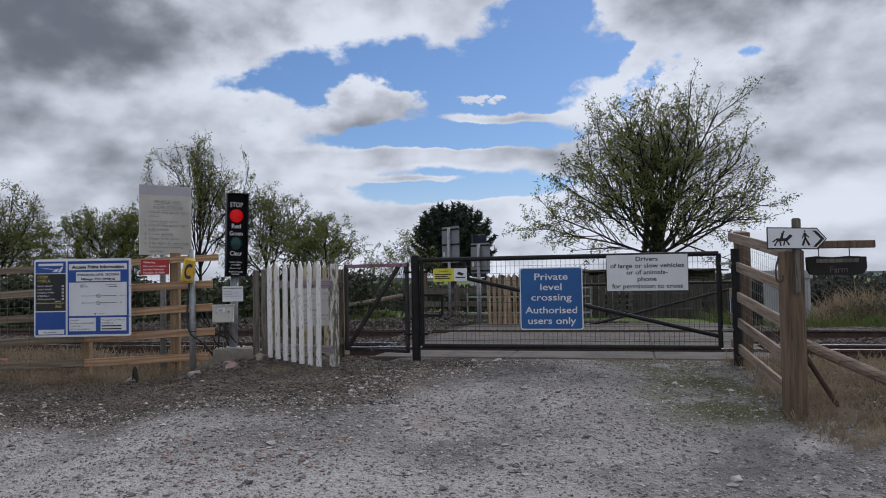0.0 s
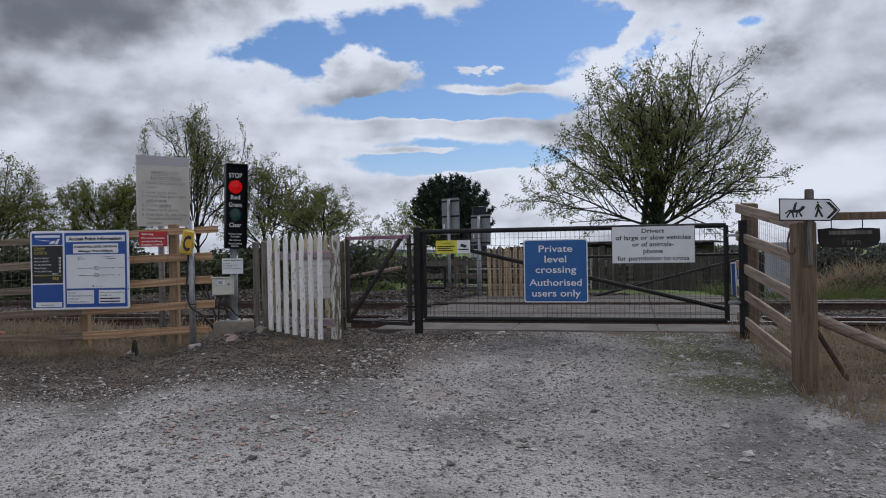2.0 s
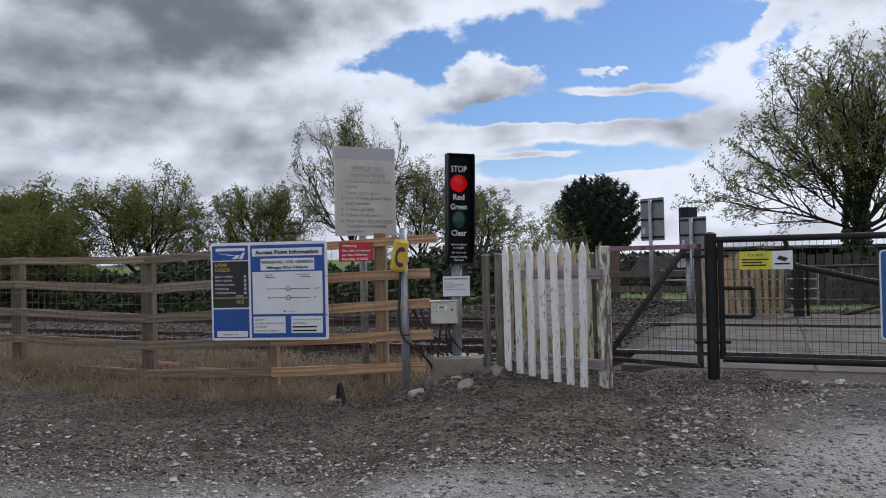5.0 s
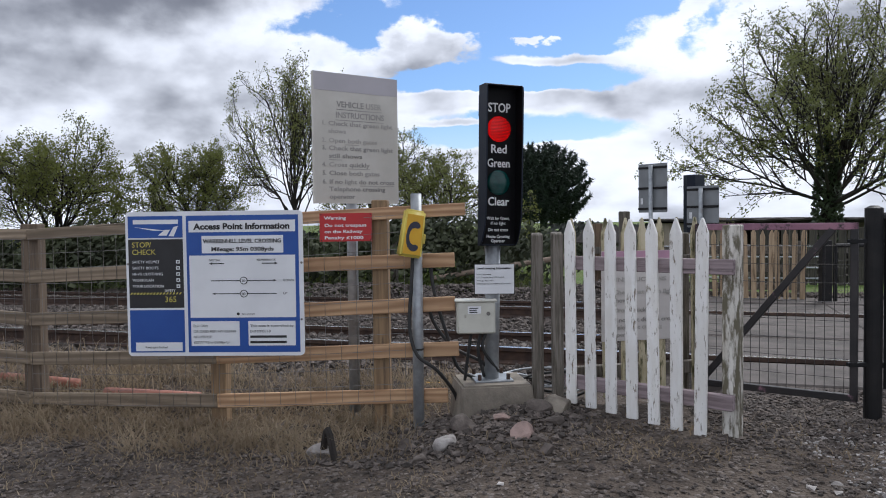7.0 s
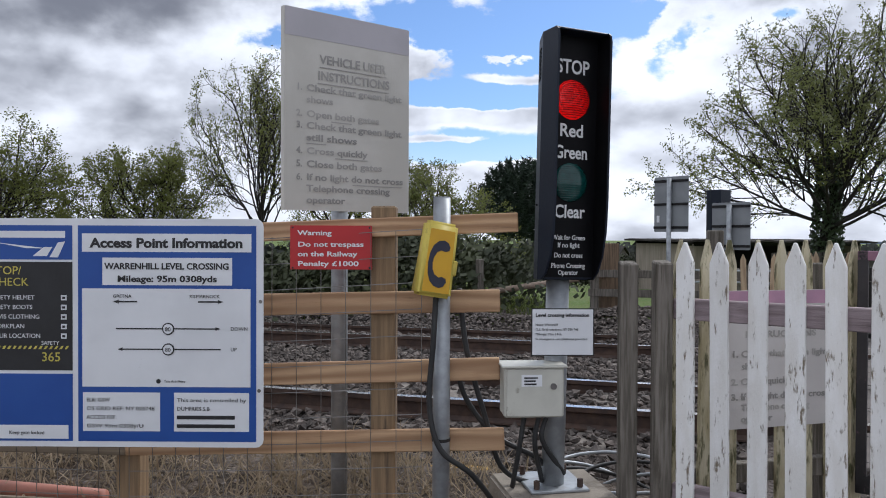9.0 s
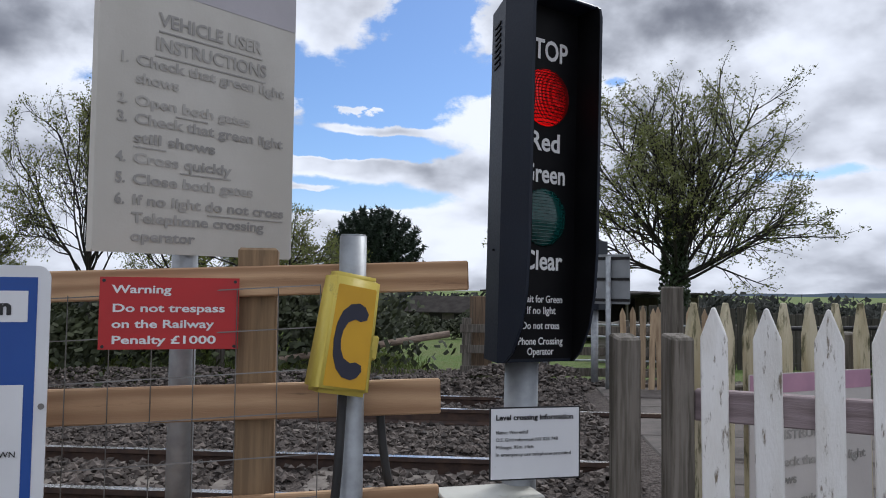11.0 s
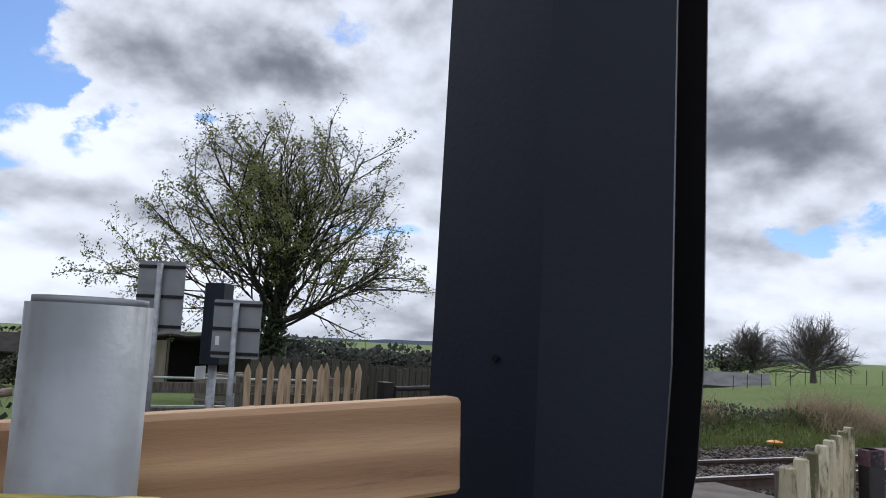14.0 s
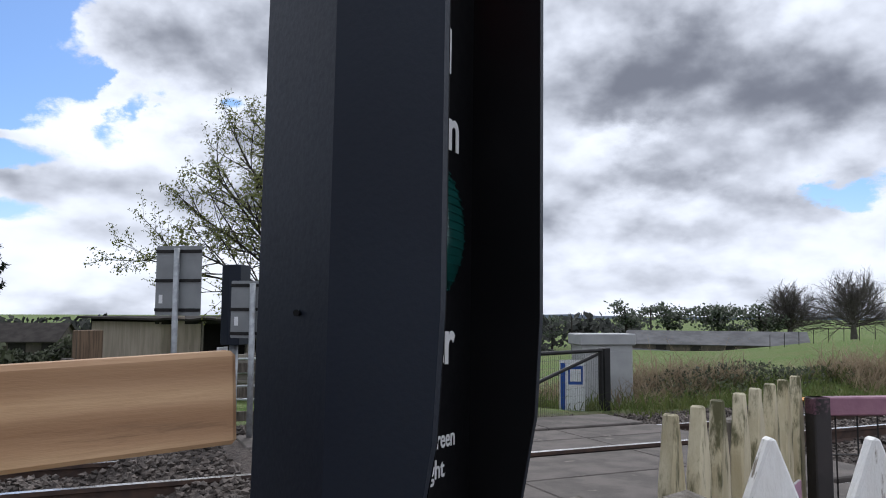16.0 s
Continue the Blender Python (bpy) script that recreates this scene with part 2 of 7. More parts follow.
M = {
    "board": material("new_softwood", (0.56, 0.37, 0.215), (0.44, 0.27, 0.15), 0.75, grain=(0.28, 0.155, 0.08), scale=4, stretch=(0.8, 8, 8), fine=40, bump=0.12, dirt=(0.12, 0.08, 0.05), dirt_amount=0.25, dirt_scale=4, vary=0.12),
    "board_old": material("greyed_softwood", (0.33, 0.26, 0.185), (0.215, 0.165, 0.115), 0.8, grain=(0.14, 0.105, 0.07), scale=5, stretch=(0.5, 9, 9), fine=40, bump=0.18, dirt=(0.09, 0.07, 0.05), dirt_amount=0.35, dirt_scale=4, vary=0.15),
    "post_old": material("greyed_post_wood", (0.16, 0.12, 0.085), (0.10, 0.073, 0.052), 0.85, scale=5, stretch=(9, 9, 0.5), fine=40, bump=0.2, dirt=(0.08, 0.06, 0.045), dirt_amount=0.35, vary=0.1),
    "gate_worn": material("worn_black_gate_paint", (0.014, 0.013, 0.014), (0.03, 0.025, 0.026), 0.55, scale=6, bump=0.1, dirt=(0.26, 0.14, 0.18), dirt_amount=0.28, dirt_scale=9),
    "soil_stone": material("soil_stained_stone", (0.13, 0.108, 0.094), (0.07, 0.057, 0.049), 0.95, island=0.55, scale=14, fine=90, bump=0.4),
    "wood_post": material("fence_post_wood", (0.30, 0.20, 0.11), (0.19, 0.125, 0.07), 0.8, scale=5, stretch=(9, 9, 0.5), fine=40, bump=0.15, dirt=(0.10, 0.07, 0.045), dirt_amount=0.3, vary=0.1),
    "old_post": material("old_brown_post", (0.20, 0.135, 0.085), (0.11, 0.075, 0.048), 0.85, scale=5, stretch=(9, 9, 0.5), fine=45, bump=0.3, dirt=(0.06, 0.045, 0.03), dirt_amount=0.4),
    "grey_rail": material("weathered_board", (0.34, 0.26, 0.20), (0.20, 0.15, 0.115), 0.85, scale=5, stretch=(0.5, 9, 9), fine=45, bump=0.3, dirt=(0.09, 0.07, 0.05), dirt_amount=0.4, vary=0.1),
    "grey_wood": material("grey_weathered_wood", (0.20, 0.178, 0.152), (0.10, 0.087, 0.07), 0.9, scale=7, stretch=(9, 9, 0.6), fine=50, bump=0.4, dirt=(0.07, 0.06, 0.045), dirt_amount=0.5, vary=0.15),
    "white_paint": material("flaking_white_paint", (0.86, 0.85, 0.83), (0.77, 0.75, 0.71), 0.6, scale=6, stretch=(3, 3, 0.7), fine=70, bump=0.25, dirt=(0.20, 0.16, 0.11), dirt_amount=0.40, dirt_scale=19, vary=0.06),
    "peeling_paint": material("peeling_white_post_paint", (0.72, 0.70, 0.65), (0.55, 0.52, 0.46), 0.65, scale=6, stretch=(3, 3, 0.7), fine=70, bump=0.3, dirt=(0.13, 0.115, 0.075), dirt_amount=0.78, dirt_scale=11),
    "pink_rail": material("weathered_pinkish_rail", (0.33, 0.265, 0.275), (0.20, 0.155, 0.16), 0.85, scale=6, stretch=(0.6, 9, 9), fine=45, bump=0.3, dirt=(0.10, 0.08, 0.08), dirt_amount=0.35),
    "mossy_paint": material("mossy_cream_paint", (0.60, 0.54, 0.38), (0.42, 0.36, 0.22), 0.7, scale=6, stretch=(3, 3, 0.7), fine=70, bump=0.25, dirt=(0.10, 0.095, 0.04), dirt_amount=0.55, dirt_scale=10, vary=0.1),
    "pale_picket": material("bare_pale_picket", (0.44, 0.33, 0.21), (0.30, 0.21, 0.13), 0.85, scale=6, stretch=(5, 5, 0.6), bump=0.2, dirt=(0.14, 0.10, 0.06), dirt_amount=0.3, vary=0.2),
    "black_steel": material("black_painted_steel", (0.010, 0.010, 0.011), (0.018, 0.017, 0.017), 0.55, scale=6, fine=90, bump=0.08, dirt=(0.08, 0.05, 0.035), dirt_amount=0.10, dirt_scale=12, spec=0.25),
    "galv": material("galvanised_steel", (0.40, 0.42, 0.44), (0.30, 0.315, 0.33), 0.5, 0.55, scale=14, fine=80, bump=0.05, dirt=(0.26, 0.25, 0.23), dirt_amount=0.3),
    "wire": material("mesh_wire", (0.22, 0.21, 0.20), (0.14, 0.13, 0.12), 0.5, 0.6, bump=0),
    "case_black": material("satin_black_case", (0.0075, 0.0115, 0.0225), (0.009, 0.014, 0.026), 0.48, scale=5, fine=160, bump=0.04, spec=0.27),
    "display": material("dull_black_display", (0.004, 0.004, 0.005), (0.006, 0.006, 0.007), 0.5, scale=5, bump=0.0, spec=0.12),
    "vinyl": material("white_lettering", (0.78, 0.78, 0.78), (0.7, 0.7, 0.7), 0.5, bump=0),
    "red_lens": material("lit_red_lens", (0.50, 0.008, 0.008), (0.42, 0.006, 0.006), 0.2, scale=20, bump=0, emit=(1.0, 0.006, 0.006, 0.42)),
    "lens_fin": material("dark_red_fin", (0.05, 0.003, 0.004), None, 0.5, bump=0),
    "green_lens": material("unlit_green_lens", (0.006, 0.060, 0.053), (0.004, 0.042, 0.038), 0.15, scale=20, bump=0),
    "sign_white": material("white_sign_face", (0.76, 0.77, 0.79), (0.70, 0.71, 0.73), 0.4, scale=4, fine=120, bump=0.02, dirt=(0.45, 0.45, 0.44), dirt_amount=0.12, dirt_scale=6),
    "sign_blue": material("blue_sign_face", (0.010, 0.065, 0.30), (0.013, 0.075, 0.33), 0.4, scale=4, bump=0.02, dirt=(0.10, 0.15, 0.30), dirt_amount=0.06, dirt_scale=9),
    "priv_blue": material("reflective_blue_face", (0.012, 0.095, 0.30), (0.016, 0.11, 0.33), 0.4, scale=5, bump=0.02, dirt=(0.10, 0.16, 0.30), dirt_amount=0.1, dirt_scale=9),
    "sign_black": material("black_print", (0.012, 0.012, 0.013), (0.018, 0.018, 0.02), 0.5, bump=0),
    "print_yellow": material("yellow_print", (0.65, 0.55, 0.10), None, 0.5, bump=0),
    "sign_red": material("red_sign_face", (0.47, 0.018, 0.02), (0.42, 0.016, 0.018), 0.4, scale=6, bump=0.02, dirt=(0.3, 0.05, 0.04), dirt_amount=0.1),
    "faded": material("faded_sign_face", (0.60, 0.575, 0.525), (0.53, 0.505, 0.455), 0.6, scale=3, fine=140, bump=0.05, dirt=(0.36, 0.32, 0.26), dirt_amount=0.10, dirt_scale=5),
    "pale_faded": material("pale_bleached_sign", (0.62, 0.59, 0.57), (0.54, 0.51, 0.49), 0.6, scale=3, bump=0.05, dirt=(0.40, 0.36, 0.31), dirt_amount=0.2),
    "faded_top": material("faded_sign_band", (0.47, 0.445, 0.475), (0.43, 0.41, 0.435), 0.6, scale=3, bump=0.03),
    "faded_ink": material("faded_lettering", (0.29, 0.28, 0.265), (0.44, 0.42, 0.39), 0.6, scale=3, bump=0),
    "faded_pink": material("faded_pink_band", (0.50, 0.28, 0.38), (0.42, 0.24, 0.33), 0.6, bump=0.03),
    "alu_back": material("grey_sign_back", (0.26, 0.275, 0.285), (0.22, 0.23, 0.24), 0.55, 0.3, scale=4, bump=0.03),
    "phone_yellow": material("yellow_phone_housing", (0.66, 0.53, 0.10), (0.58, 0.45, 0.08), 0.5, scale=8, fine=90, bump=0.1, dirt=(0.20, 0.16, 0.05), dirt_amount=0.25, dirt_scale=12),
    "phone_face": material("amber_phone_panel", (0.66, 0.37, 0.01), (0.60, 0.33, 0.01), 0.45, scale=8, bump=0.02),
    "navy": material("navy_handset_print", (0.02, 0.022, 0.045), None, 0.5, bump=0),
    "box_cream": material("cream_junction_box", (0.58, 0.57, 0.50), (0.50, 0.49, 0.43), 0.5, scale=6, bump=0.05, dirt=(0.25, 0.23, 0.18), dirt_amount=0.3, dirt_scale=7),
    "concrete": material("concrete", (0.27, 0.235, 0.19), (0.18, 0.155, 0.125), 0.9, scale=6, fine=70, bump=0.4, dirt=(0.13, 0.11, 0.085), dirt_amount=0.35),
    "cable": material("black_cable", (0.018, 0.018, 0.018), (0.03, 0.03, 0.03), 0.6, bump=0.05),
    "rail_head": material("polished_rail_head", (0.70, 0.68, 0.66), (0.6, 0.58, 0.56), 0.25, 1.0, bump=0.02),
    "rail_rust": material("rusty_rail_web", (0.09, 0.055, 0.040), (0.055, 0.036, 0.030), 0.9, scale=10, bump=0.2),
    "sleeper": material("concrete_sleeper", (0.20, 0.175, 0.15), (0.13, 0.11, 0.095), 0.9, scale=8, bump=0.3),
    "deck": material("crossing_deck_panel", (0.14, 0.122, 0.112), (0.09, 0.08, 0.073), 0.9, scale=3, fine=90, bump=0.3, spec=0.25, dirt=(0.23, 0.20, 0.18), dirt_amount=0.25),
    "stone": material("grey_stone", (0.36, 0.335, 0.315), (0.22, 0.20, 0.187), 0.9, island=0.6, scale=14, fine=90, bump=0.4),
    "pink_stone": material("pinkish_stone", (0.33, 0.235, 0.205), (0.22, 0.16, 0.14), 0.9, island=0.4, scale=14, fine=90, bump=0.4),
    "bark": material("bark", (0.032, 0.026, 0.022), (0.016, 0.013, 0.011), 0.95, scale=8, stretch=(2, 2, 0.5), bump=0.4),
    "pale_bark": material("pale_twigs", (0.16, 0.14, 0.115), (0.09, 0.08, 0.065), 0.95, scale=8, bump=0.2),
    "grey_bark": material("grey_bare_twigs", (0.12, 0.106, 0.094), (0.075, 0.067, 0.06), 0.95, scale=8, bump=0.2),
    "slate_roof": material("weathered_slate_roof", (0.15, 0.15, 0.155), (0.10, 0.10, 0.105), 0.95, spec=0.1, scale=0.6, fine=8, bump=0.1, dirt=(0.2, 0.15, 0.12), dirt_amount=0.3),
    "leaf": material("young_leaves", (0.13, 0.145, 0.032), (0.07, 0.082, 0.022), 0.7, scale=2, bump=0),
    "ivy": material("ivy_leaves", (0.035, 0.055, 0.018), (0.022, 0.04, 0.012), 0.6, scale=2, bump=0),
    "needle": material("dark_needles", (0.016, 0.032, 0.016), (0.010, 0.022, 0.010), 0.7, scale=2, bump=0),
    "hedge": material("hedge_leaves", (0.045, 0.055, 0.018), (0.022, 0.029, 0.011), 0.8, scale=1, bump=0),
    "dry_grass": material("dry_grass", (0.34, 0.27, 0.185), (0.17, 0.128, 0.085), 0.9, scale=2, bump=0),
    "green_grass": material("rough_green_grass", (0.085, 0.125, 0.028), (0.13, 0.135, 0.045), 0.9, scale=2, bump=0),
    "pipe": material("orange_duct", (0.42, 0.17, 0.12), (0.33, 0.14, 0.10), 0.6, scale=6, bump=0.05),
    "shed_clad": material("weathered_shed_boards", (0.37, 0.31, 0.26), (0.28, 0.235, 0.195), 0.9, scale=2, stretch=(3, 3, 0.4), bump=0.2, dirt=(0.12, 0.10, 0.08), dirt_amount=0.3, dirt_scale=1.5),
    "dark_boards": material("dark_yard_boards", (0.075, 0.068, 0.052), (0.04, 0.037, 0.03), 0.9, scale=5, stretch=(9, 9, 0.6), fine=40, bump=0.3, vary=0.3),
    "gate_pink": material("gate_rail_worn_to_pink_primer", (0.30, 0.15, 0.20), (0.22, 0.10, 0.15), 0.6, scale=8, bump=0.15, dirt=(0.03, 0.025, 0.026), dirt_amount=0.5, dirt_scale=14),
    "dark_and_bay_shade": material("dark_boards_and_bay_shade", (0.022, 0.02, 0.018), None, 0.95, bump=0.1),
    "roof_sheet": material("corrugated_roof_sheet", (0.06, 0.054, 0.05), (0.04, 0.036, 0.034), 0.95, spec=0.05, scale=2, bump=0.1),
    "stone_wall": material("barn_stone_wall", (0.13, 0.11, 0.09), (0.075, 0.065, 0.055), 0.95, scale=2, bump=0.3),
    "pale_roof": material("pale_grey_shed_roof", (0.19, 0.19, 0.20), (0.15, 0.15, 0.16), 0.7, scale=1, bump=0.05),
    "cabinet_grey": material("pale_grey_cabinet", (0.38, 0.385, 0.39), (0.31, 0.315, 0.32), 0.6, scale=2, bump=0.05, dirt=(0.30, 0.29, 0.27), dirt_amount=0.25, dirt_scale=2),
    "orange": material("orange_plastic", (0.75, 0.30, 0.03), None, 0.5, bump=0),
    "crate": material("pale_stacked_crates", (0.20, 0.18, 0.155), (0.13, 0.115, 0.10), 0.9, scale=3, bump=0.1, vary=0.3),
    "black_wire": material("black_mesh_wire", (0.02, 0.02, 0.02), (0.035, 0.03, 0.028), 0.6, bump=0),
    "hill": material("far_hill_in_haze", (0.10, 0.13, 0.18), (0.12, 0.15, 0.19), 1.0, scale=0.01, bump=0),
    "wood_far": material("far_woods", (0.034, 0.038, 0.030), (0.022, 0.025, 0.021), 1.0, scale=0.15, bump=0),
    "sign_yellow": material("yellow_notice", (0.72, 0.66, 0.05), None, 0.5, bump=0.02),
}


# ---- builders ----
def box(bm, x0, y0, z0, x1, y1, z1, bevel=0.0, mtx=None):
    """A box with its edges broken by bevel, added to bm."""
    r = bmesh.ops.create_cube(bm, size=1.0)
    v = r["verts"]
    for p in v:
        p.co = Vector((x0 if p.co.x < 0 else x1, y0 if p.co.y < 0 else y1, z0 if p.co.z < 0 else z1))
    if bevel:
        e = list({e for p in v for e in p.link_edges})
        r = bmesh.ops.bevel(bm, geom=e, offset=bevel, segments=1, affect="EDGES")
        v = list({p for f in r["faces"] for p in f.verts} | {p for p in v if p.is_valid})
    if mtx is not None:
        for p in v:
            p.co = mtx @ p.co
    return v


def tube(bm, pts, radii, sides=8, cap=True):
    """A tapered tube along pts, added to bm."""
    pts = [Vector(p) for p in pts]
    if not hasattr(radii, "__len__"):
        radii = [radii] * len(pts)
    rings, up = [], None
    for i, p in enumerate(pts):
        d = (pts[min(i + 1, len(pts) - 1)] - pts[max(i - 1, 0)]).normalized()
        if up is None:
            up = d.orthogonal().normalized()
        up = (up - d * up.dot(d))
        up = up.normalized() if up.length > 1e-6 else d.orthogonal().normalized()
        side = d.cross(up)
        rings.append([bm.verts.new(p + (up * math.cos(a) + side * math.sin(a)) * radii[i]) for a in (2 * math.pi * k / sides for k in range(sides))])
    for a, b in zip(rings, rings[1:]):
        for k in range(sides):
            bm.faces.new((a[k], a[(k + 1) % sides], b[(k + 1) % sides], b[k]))
    if cap:
        bm.faces.new(rings[0][::-1])
        bm.faces.new(rings[-1])


def prism(bm, outline, y0, y1):
    """An outline of (x, z) drawn out from y0 to y1."""
    a = [bm.verts.new((x, y0, z)) for x, z in outline]
    b = [bm.verts.new((x, y1, z)) for x, z in outline]
    n = len(a)
    bm.faces.new(a)
    bm.faces.new(b[::-1])
    for i in range(n):
        bm.faces.new((a[(i + 1) % n], a[i], b[i], b[(i + 1) % n]))


def column(bm, plan, z0, z1, taper=1.0):
    """A plan of (x, y) raised from z0 to z1."""
    a = [bm.verts.new((x, y, z0)) for x, y in plan]
    b = [bm.verts.new((x * taper, y * taper, z1)) for x, y in plan]
    n = len(a)
    bm.faces.new(a[::-1])
    bm.faces.new(b)
    for i in range(n):
        bm.faces.new((a[i], a[(i + 1) % n], b[(i + 1) % n], b[i]))


def rounded(x0, z0, x1, z1, r, n=5):
    """The outline of a rectangle with round corners."""
    out = []
    for cx, cz, a0 in ((x1 - r, z0 + r, -90), (x1 - r, z1 - r, 0), (x0 + r, z1 - r, 90), (x0 + r, z0 + r, 180)):
        out += [(cx + r * math.cos(radians(a0 + 90 * k / n)), cz + r * math.sin(radians(a0 + 90 * k / n))) for k in range(n + 1)]
    return out


def mesh_of(name, bm, mat, smooth=False):
    me = bpy.data.meshes.new(name)
    bmesh.ops.recalc_face_normals(bm, faces=bm.faces)
    bm.to_mesh(me)
    bm.free()
    for mt in (mat if isinstance(mat, (list, tuple)) else [mat]):
        me.materials.append(mt)
    if smooth:
        me.polygons.foreach_set("use_smooth", [True] * len(me.polygons))
    return me


def part(name, bm, mat, parent, label="", smooth=False):
    ob = new(name, mesh_of(name, bm, mat, smooth))
    ob.parent = parent
    return tagged(ob, label)


def thing(name, label, category, group="", kind="", at=None):
    ob = new(name)
    ob.empty_display_size = 0.1
    if at is not None:
        ob.matrix_world = at
    return tagged(ob, label, category, group, kind)


def single(name, bm, mat, label, category, group="", kind="", at=None, smooth=False):
    ob = new(name, mesh_of(name, bm, mat, smooth))
    if at is not None:
        ob.matrix_world = at
    return tagged(ob, label, category, group, kind)


def panel(parent, name, mat, x0, z0, x1, z1, level=1, label="", r=0.0):
    """A print or plate on the face of a sign (the plane y = 0, seen from -y)."""
    bm = bmesh.new()
    y = -0.0015 * level
    if r:
        prism(bm, rounded(x0, z0, x1, z1, r), y, y + 0.0014)
    else:
        box(bm, x0, y, z0, x1, y + 0.0014, z1)
    return part(name, bm, mat, parent, label)


def text(parent, s, mat, x, z, size, level=2, align="LEFT", width=None, name="lettering", bold=0.0):
    """Lettering that stands on the face of a sign; z is its base line, size the height of its capitals."""
    cu = bpy.data.curves.new("text", "FONT")
    cu.body, cu.size, cu.align_x, cu.extrude, cu.offset, cu.resolution_u = s, size / 0.7, align, 0.0004, bold, 3
    ob = new("text", cu)
    me = bpy.data.meshes.new_from_object(ob.evaluated_get(bpy.context.evaluated_depsgraph_get()))
    bpy.data.objects.remove(ob)
    w = max((v.co.x for v in me.vertices), default=1) - min((v.co.x for v in me.vertices), default=0)
    k = width / w if width else 1.0
    for v in me.vertices:
        v.co = Vector((x + v.co.x * k, -0.0015 * level, z + v.co.y)) + Vector((0, -v.co.z, 0))
    me.materials.append(mat)
    t = new(name, me)
    t.parent = parent
    return t


# ---- ground ----
def smooth(a, b, v):
    t = min(max((v - a) / (b - a), 0.0), 1.0)
    return t * t * (3 - 2 * t)


TRACK = pose(0, 11.0, 0, 0, 0, -14.04)
_inv = TRACK.inverted()


def ground_z(x, y):
    """The height of the bare ground."""
    q = _inv @ Vector((x, y, 0))
    z = 0.10 + 0.44 * smooth(3.2, 8.5, y + 0.10 * x * (x > 0))
    z -= 0.15 * smooth(-2.1, -3.1, x) * smooth(10.2, 9.2, y)
    z += 0.06 * math.exp(-((x + 2.45) ** 2 / 0.18 + (y - 8.75) ** 2 / 0.10))
    bed = smooth(-2.0, -1.0, q.y) * smooth(7.2, 6.2, q.y)
    z = z * (1 - bed) + 0.30 * bed
    road = smooth(-1.1, -0.5, x) * smooth(4.3, 3.7, x) * smooth(8.6, 9.2, y) * smooth(18.5, 17.5, y)
    z = z * (1 - road) + 0.44 * road
    if q.y > 6:
        far = smooth(6.0, 8.0, q.y)
        d = math.hypot(x + 3, y - 8.5)
        az = math.degrees(math.atan2(x + 3, y - 8.5))
        left = 0.42 + 0.35 * smooth(7, 10, q.y) * smooth(-1.5, -4, x) - 0.045 * max(0.0, min(d, 170) - 12)
        right = 0.30 - 0.6 * smooth(10, 18, d) + (-0.45 + 1.2 * smooth(56, 69, az)) * smooth(25, 55, d) - 3.0 * smooth(58, 85, d) - 0.02 * max(0, min(d, 250) - 85)
        right += 0.80 * math.exp(-((q.y - 8.3) / 1.1) ** 2) * smooth(7.6, 9.5, x) * (0.8 + 0.5 * noise.noise(Vector((x * 0.35, y * 0.35, 5))))
        k = smooth(40, 52, az)
        z = z * (1 - far) + (left * (1 - k) + right * k) * far
    n = noise.noise(Vector((x * 0.6, y * 0.6, 0))) * 0.035 + noise.noise(Vector((x * 2.3, y * 2.3, 4))) * 0.012
    if -12 < x < 10 and y < 10:
        n += noise.noise(Vector((x * 8, y * 8, 9))) * 0.006
    n += noise.noise(Vector((x * 0.02, y * 0.02, 7))) * 0.5 * smooth(60, 140, max(abs(x), y))
    return z + n * (1 - 0.7 * road)


def graded(lo, hi, step, far, grow=1.22):
    out = list(np.arange(lo, hi, step))
    d, p = step, out[-1]
    while p < far:
        d *= grow
        p += d
        out.append(p)
    d, p = step, lo
    while p > -far:
        d *= grow
        p -= d
        out.insert(0, p)
    return out


def let_light_through(mt, share, colour):
    """Thin leaves pass part of the light that falls on their far side."""
    nt = mt.node_tree
    out = [n for n in nt.nodes if n.type == "OUTPUT_MATERIAL"][0]
    tr, mx = nt.nodes.new("ShaderNodeBsdfTranslucent"), nt.nodes.new("ShaderNodeMixShader")
    tr.inputs[0].default_value = colour
    mx.inputs[0].default_value = share
    nt.links.new(nt.nodes["Principled BSDF"].outputs[0], mx.inputs[1])
    nt.links.new(tr.outputs[0], mx.inputs[2])
    nt.links.new(mx.outputs[0], out.inputs[0])


let_light_through(M["leaf"], 0.35, (0.24, 0.26, 0.05, 1))
let_light_through(M["green_grass"], 0.2, (0.15, 0.20, 0.05, 1))
let_light_through(M["dry_grass"], 0.3, (0.38, 0.30, 0.20, 1))


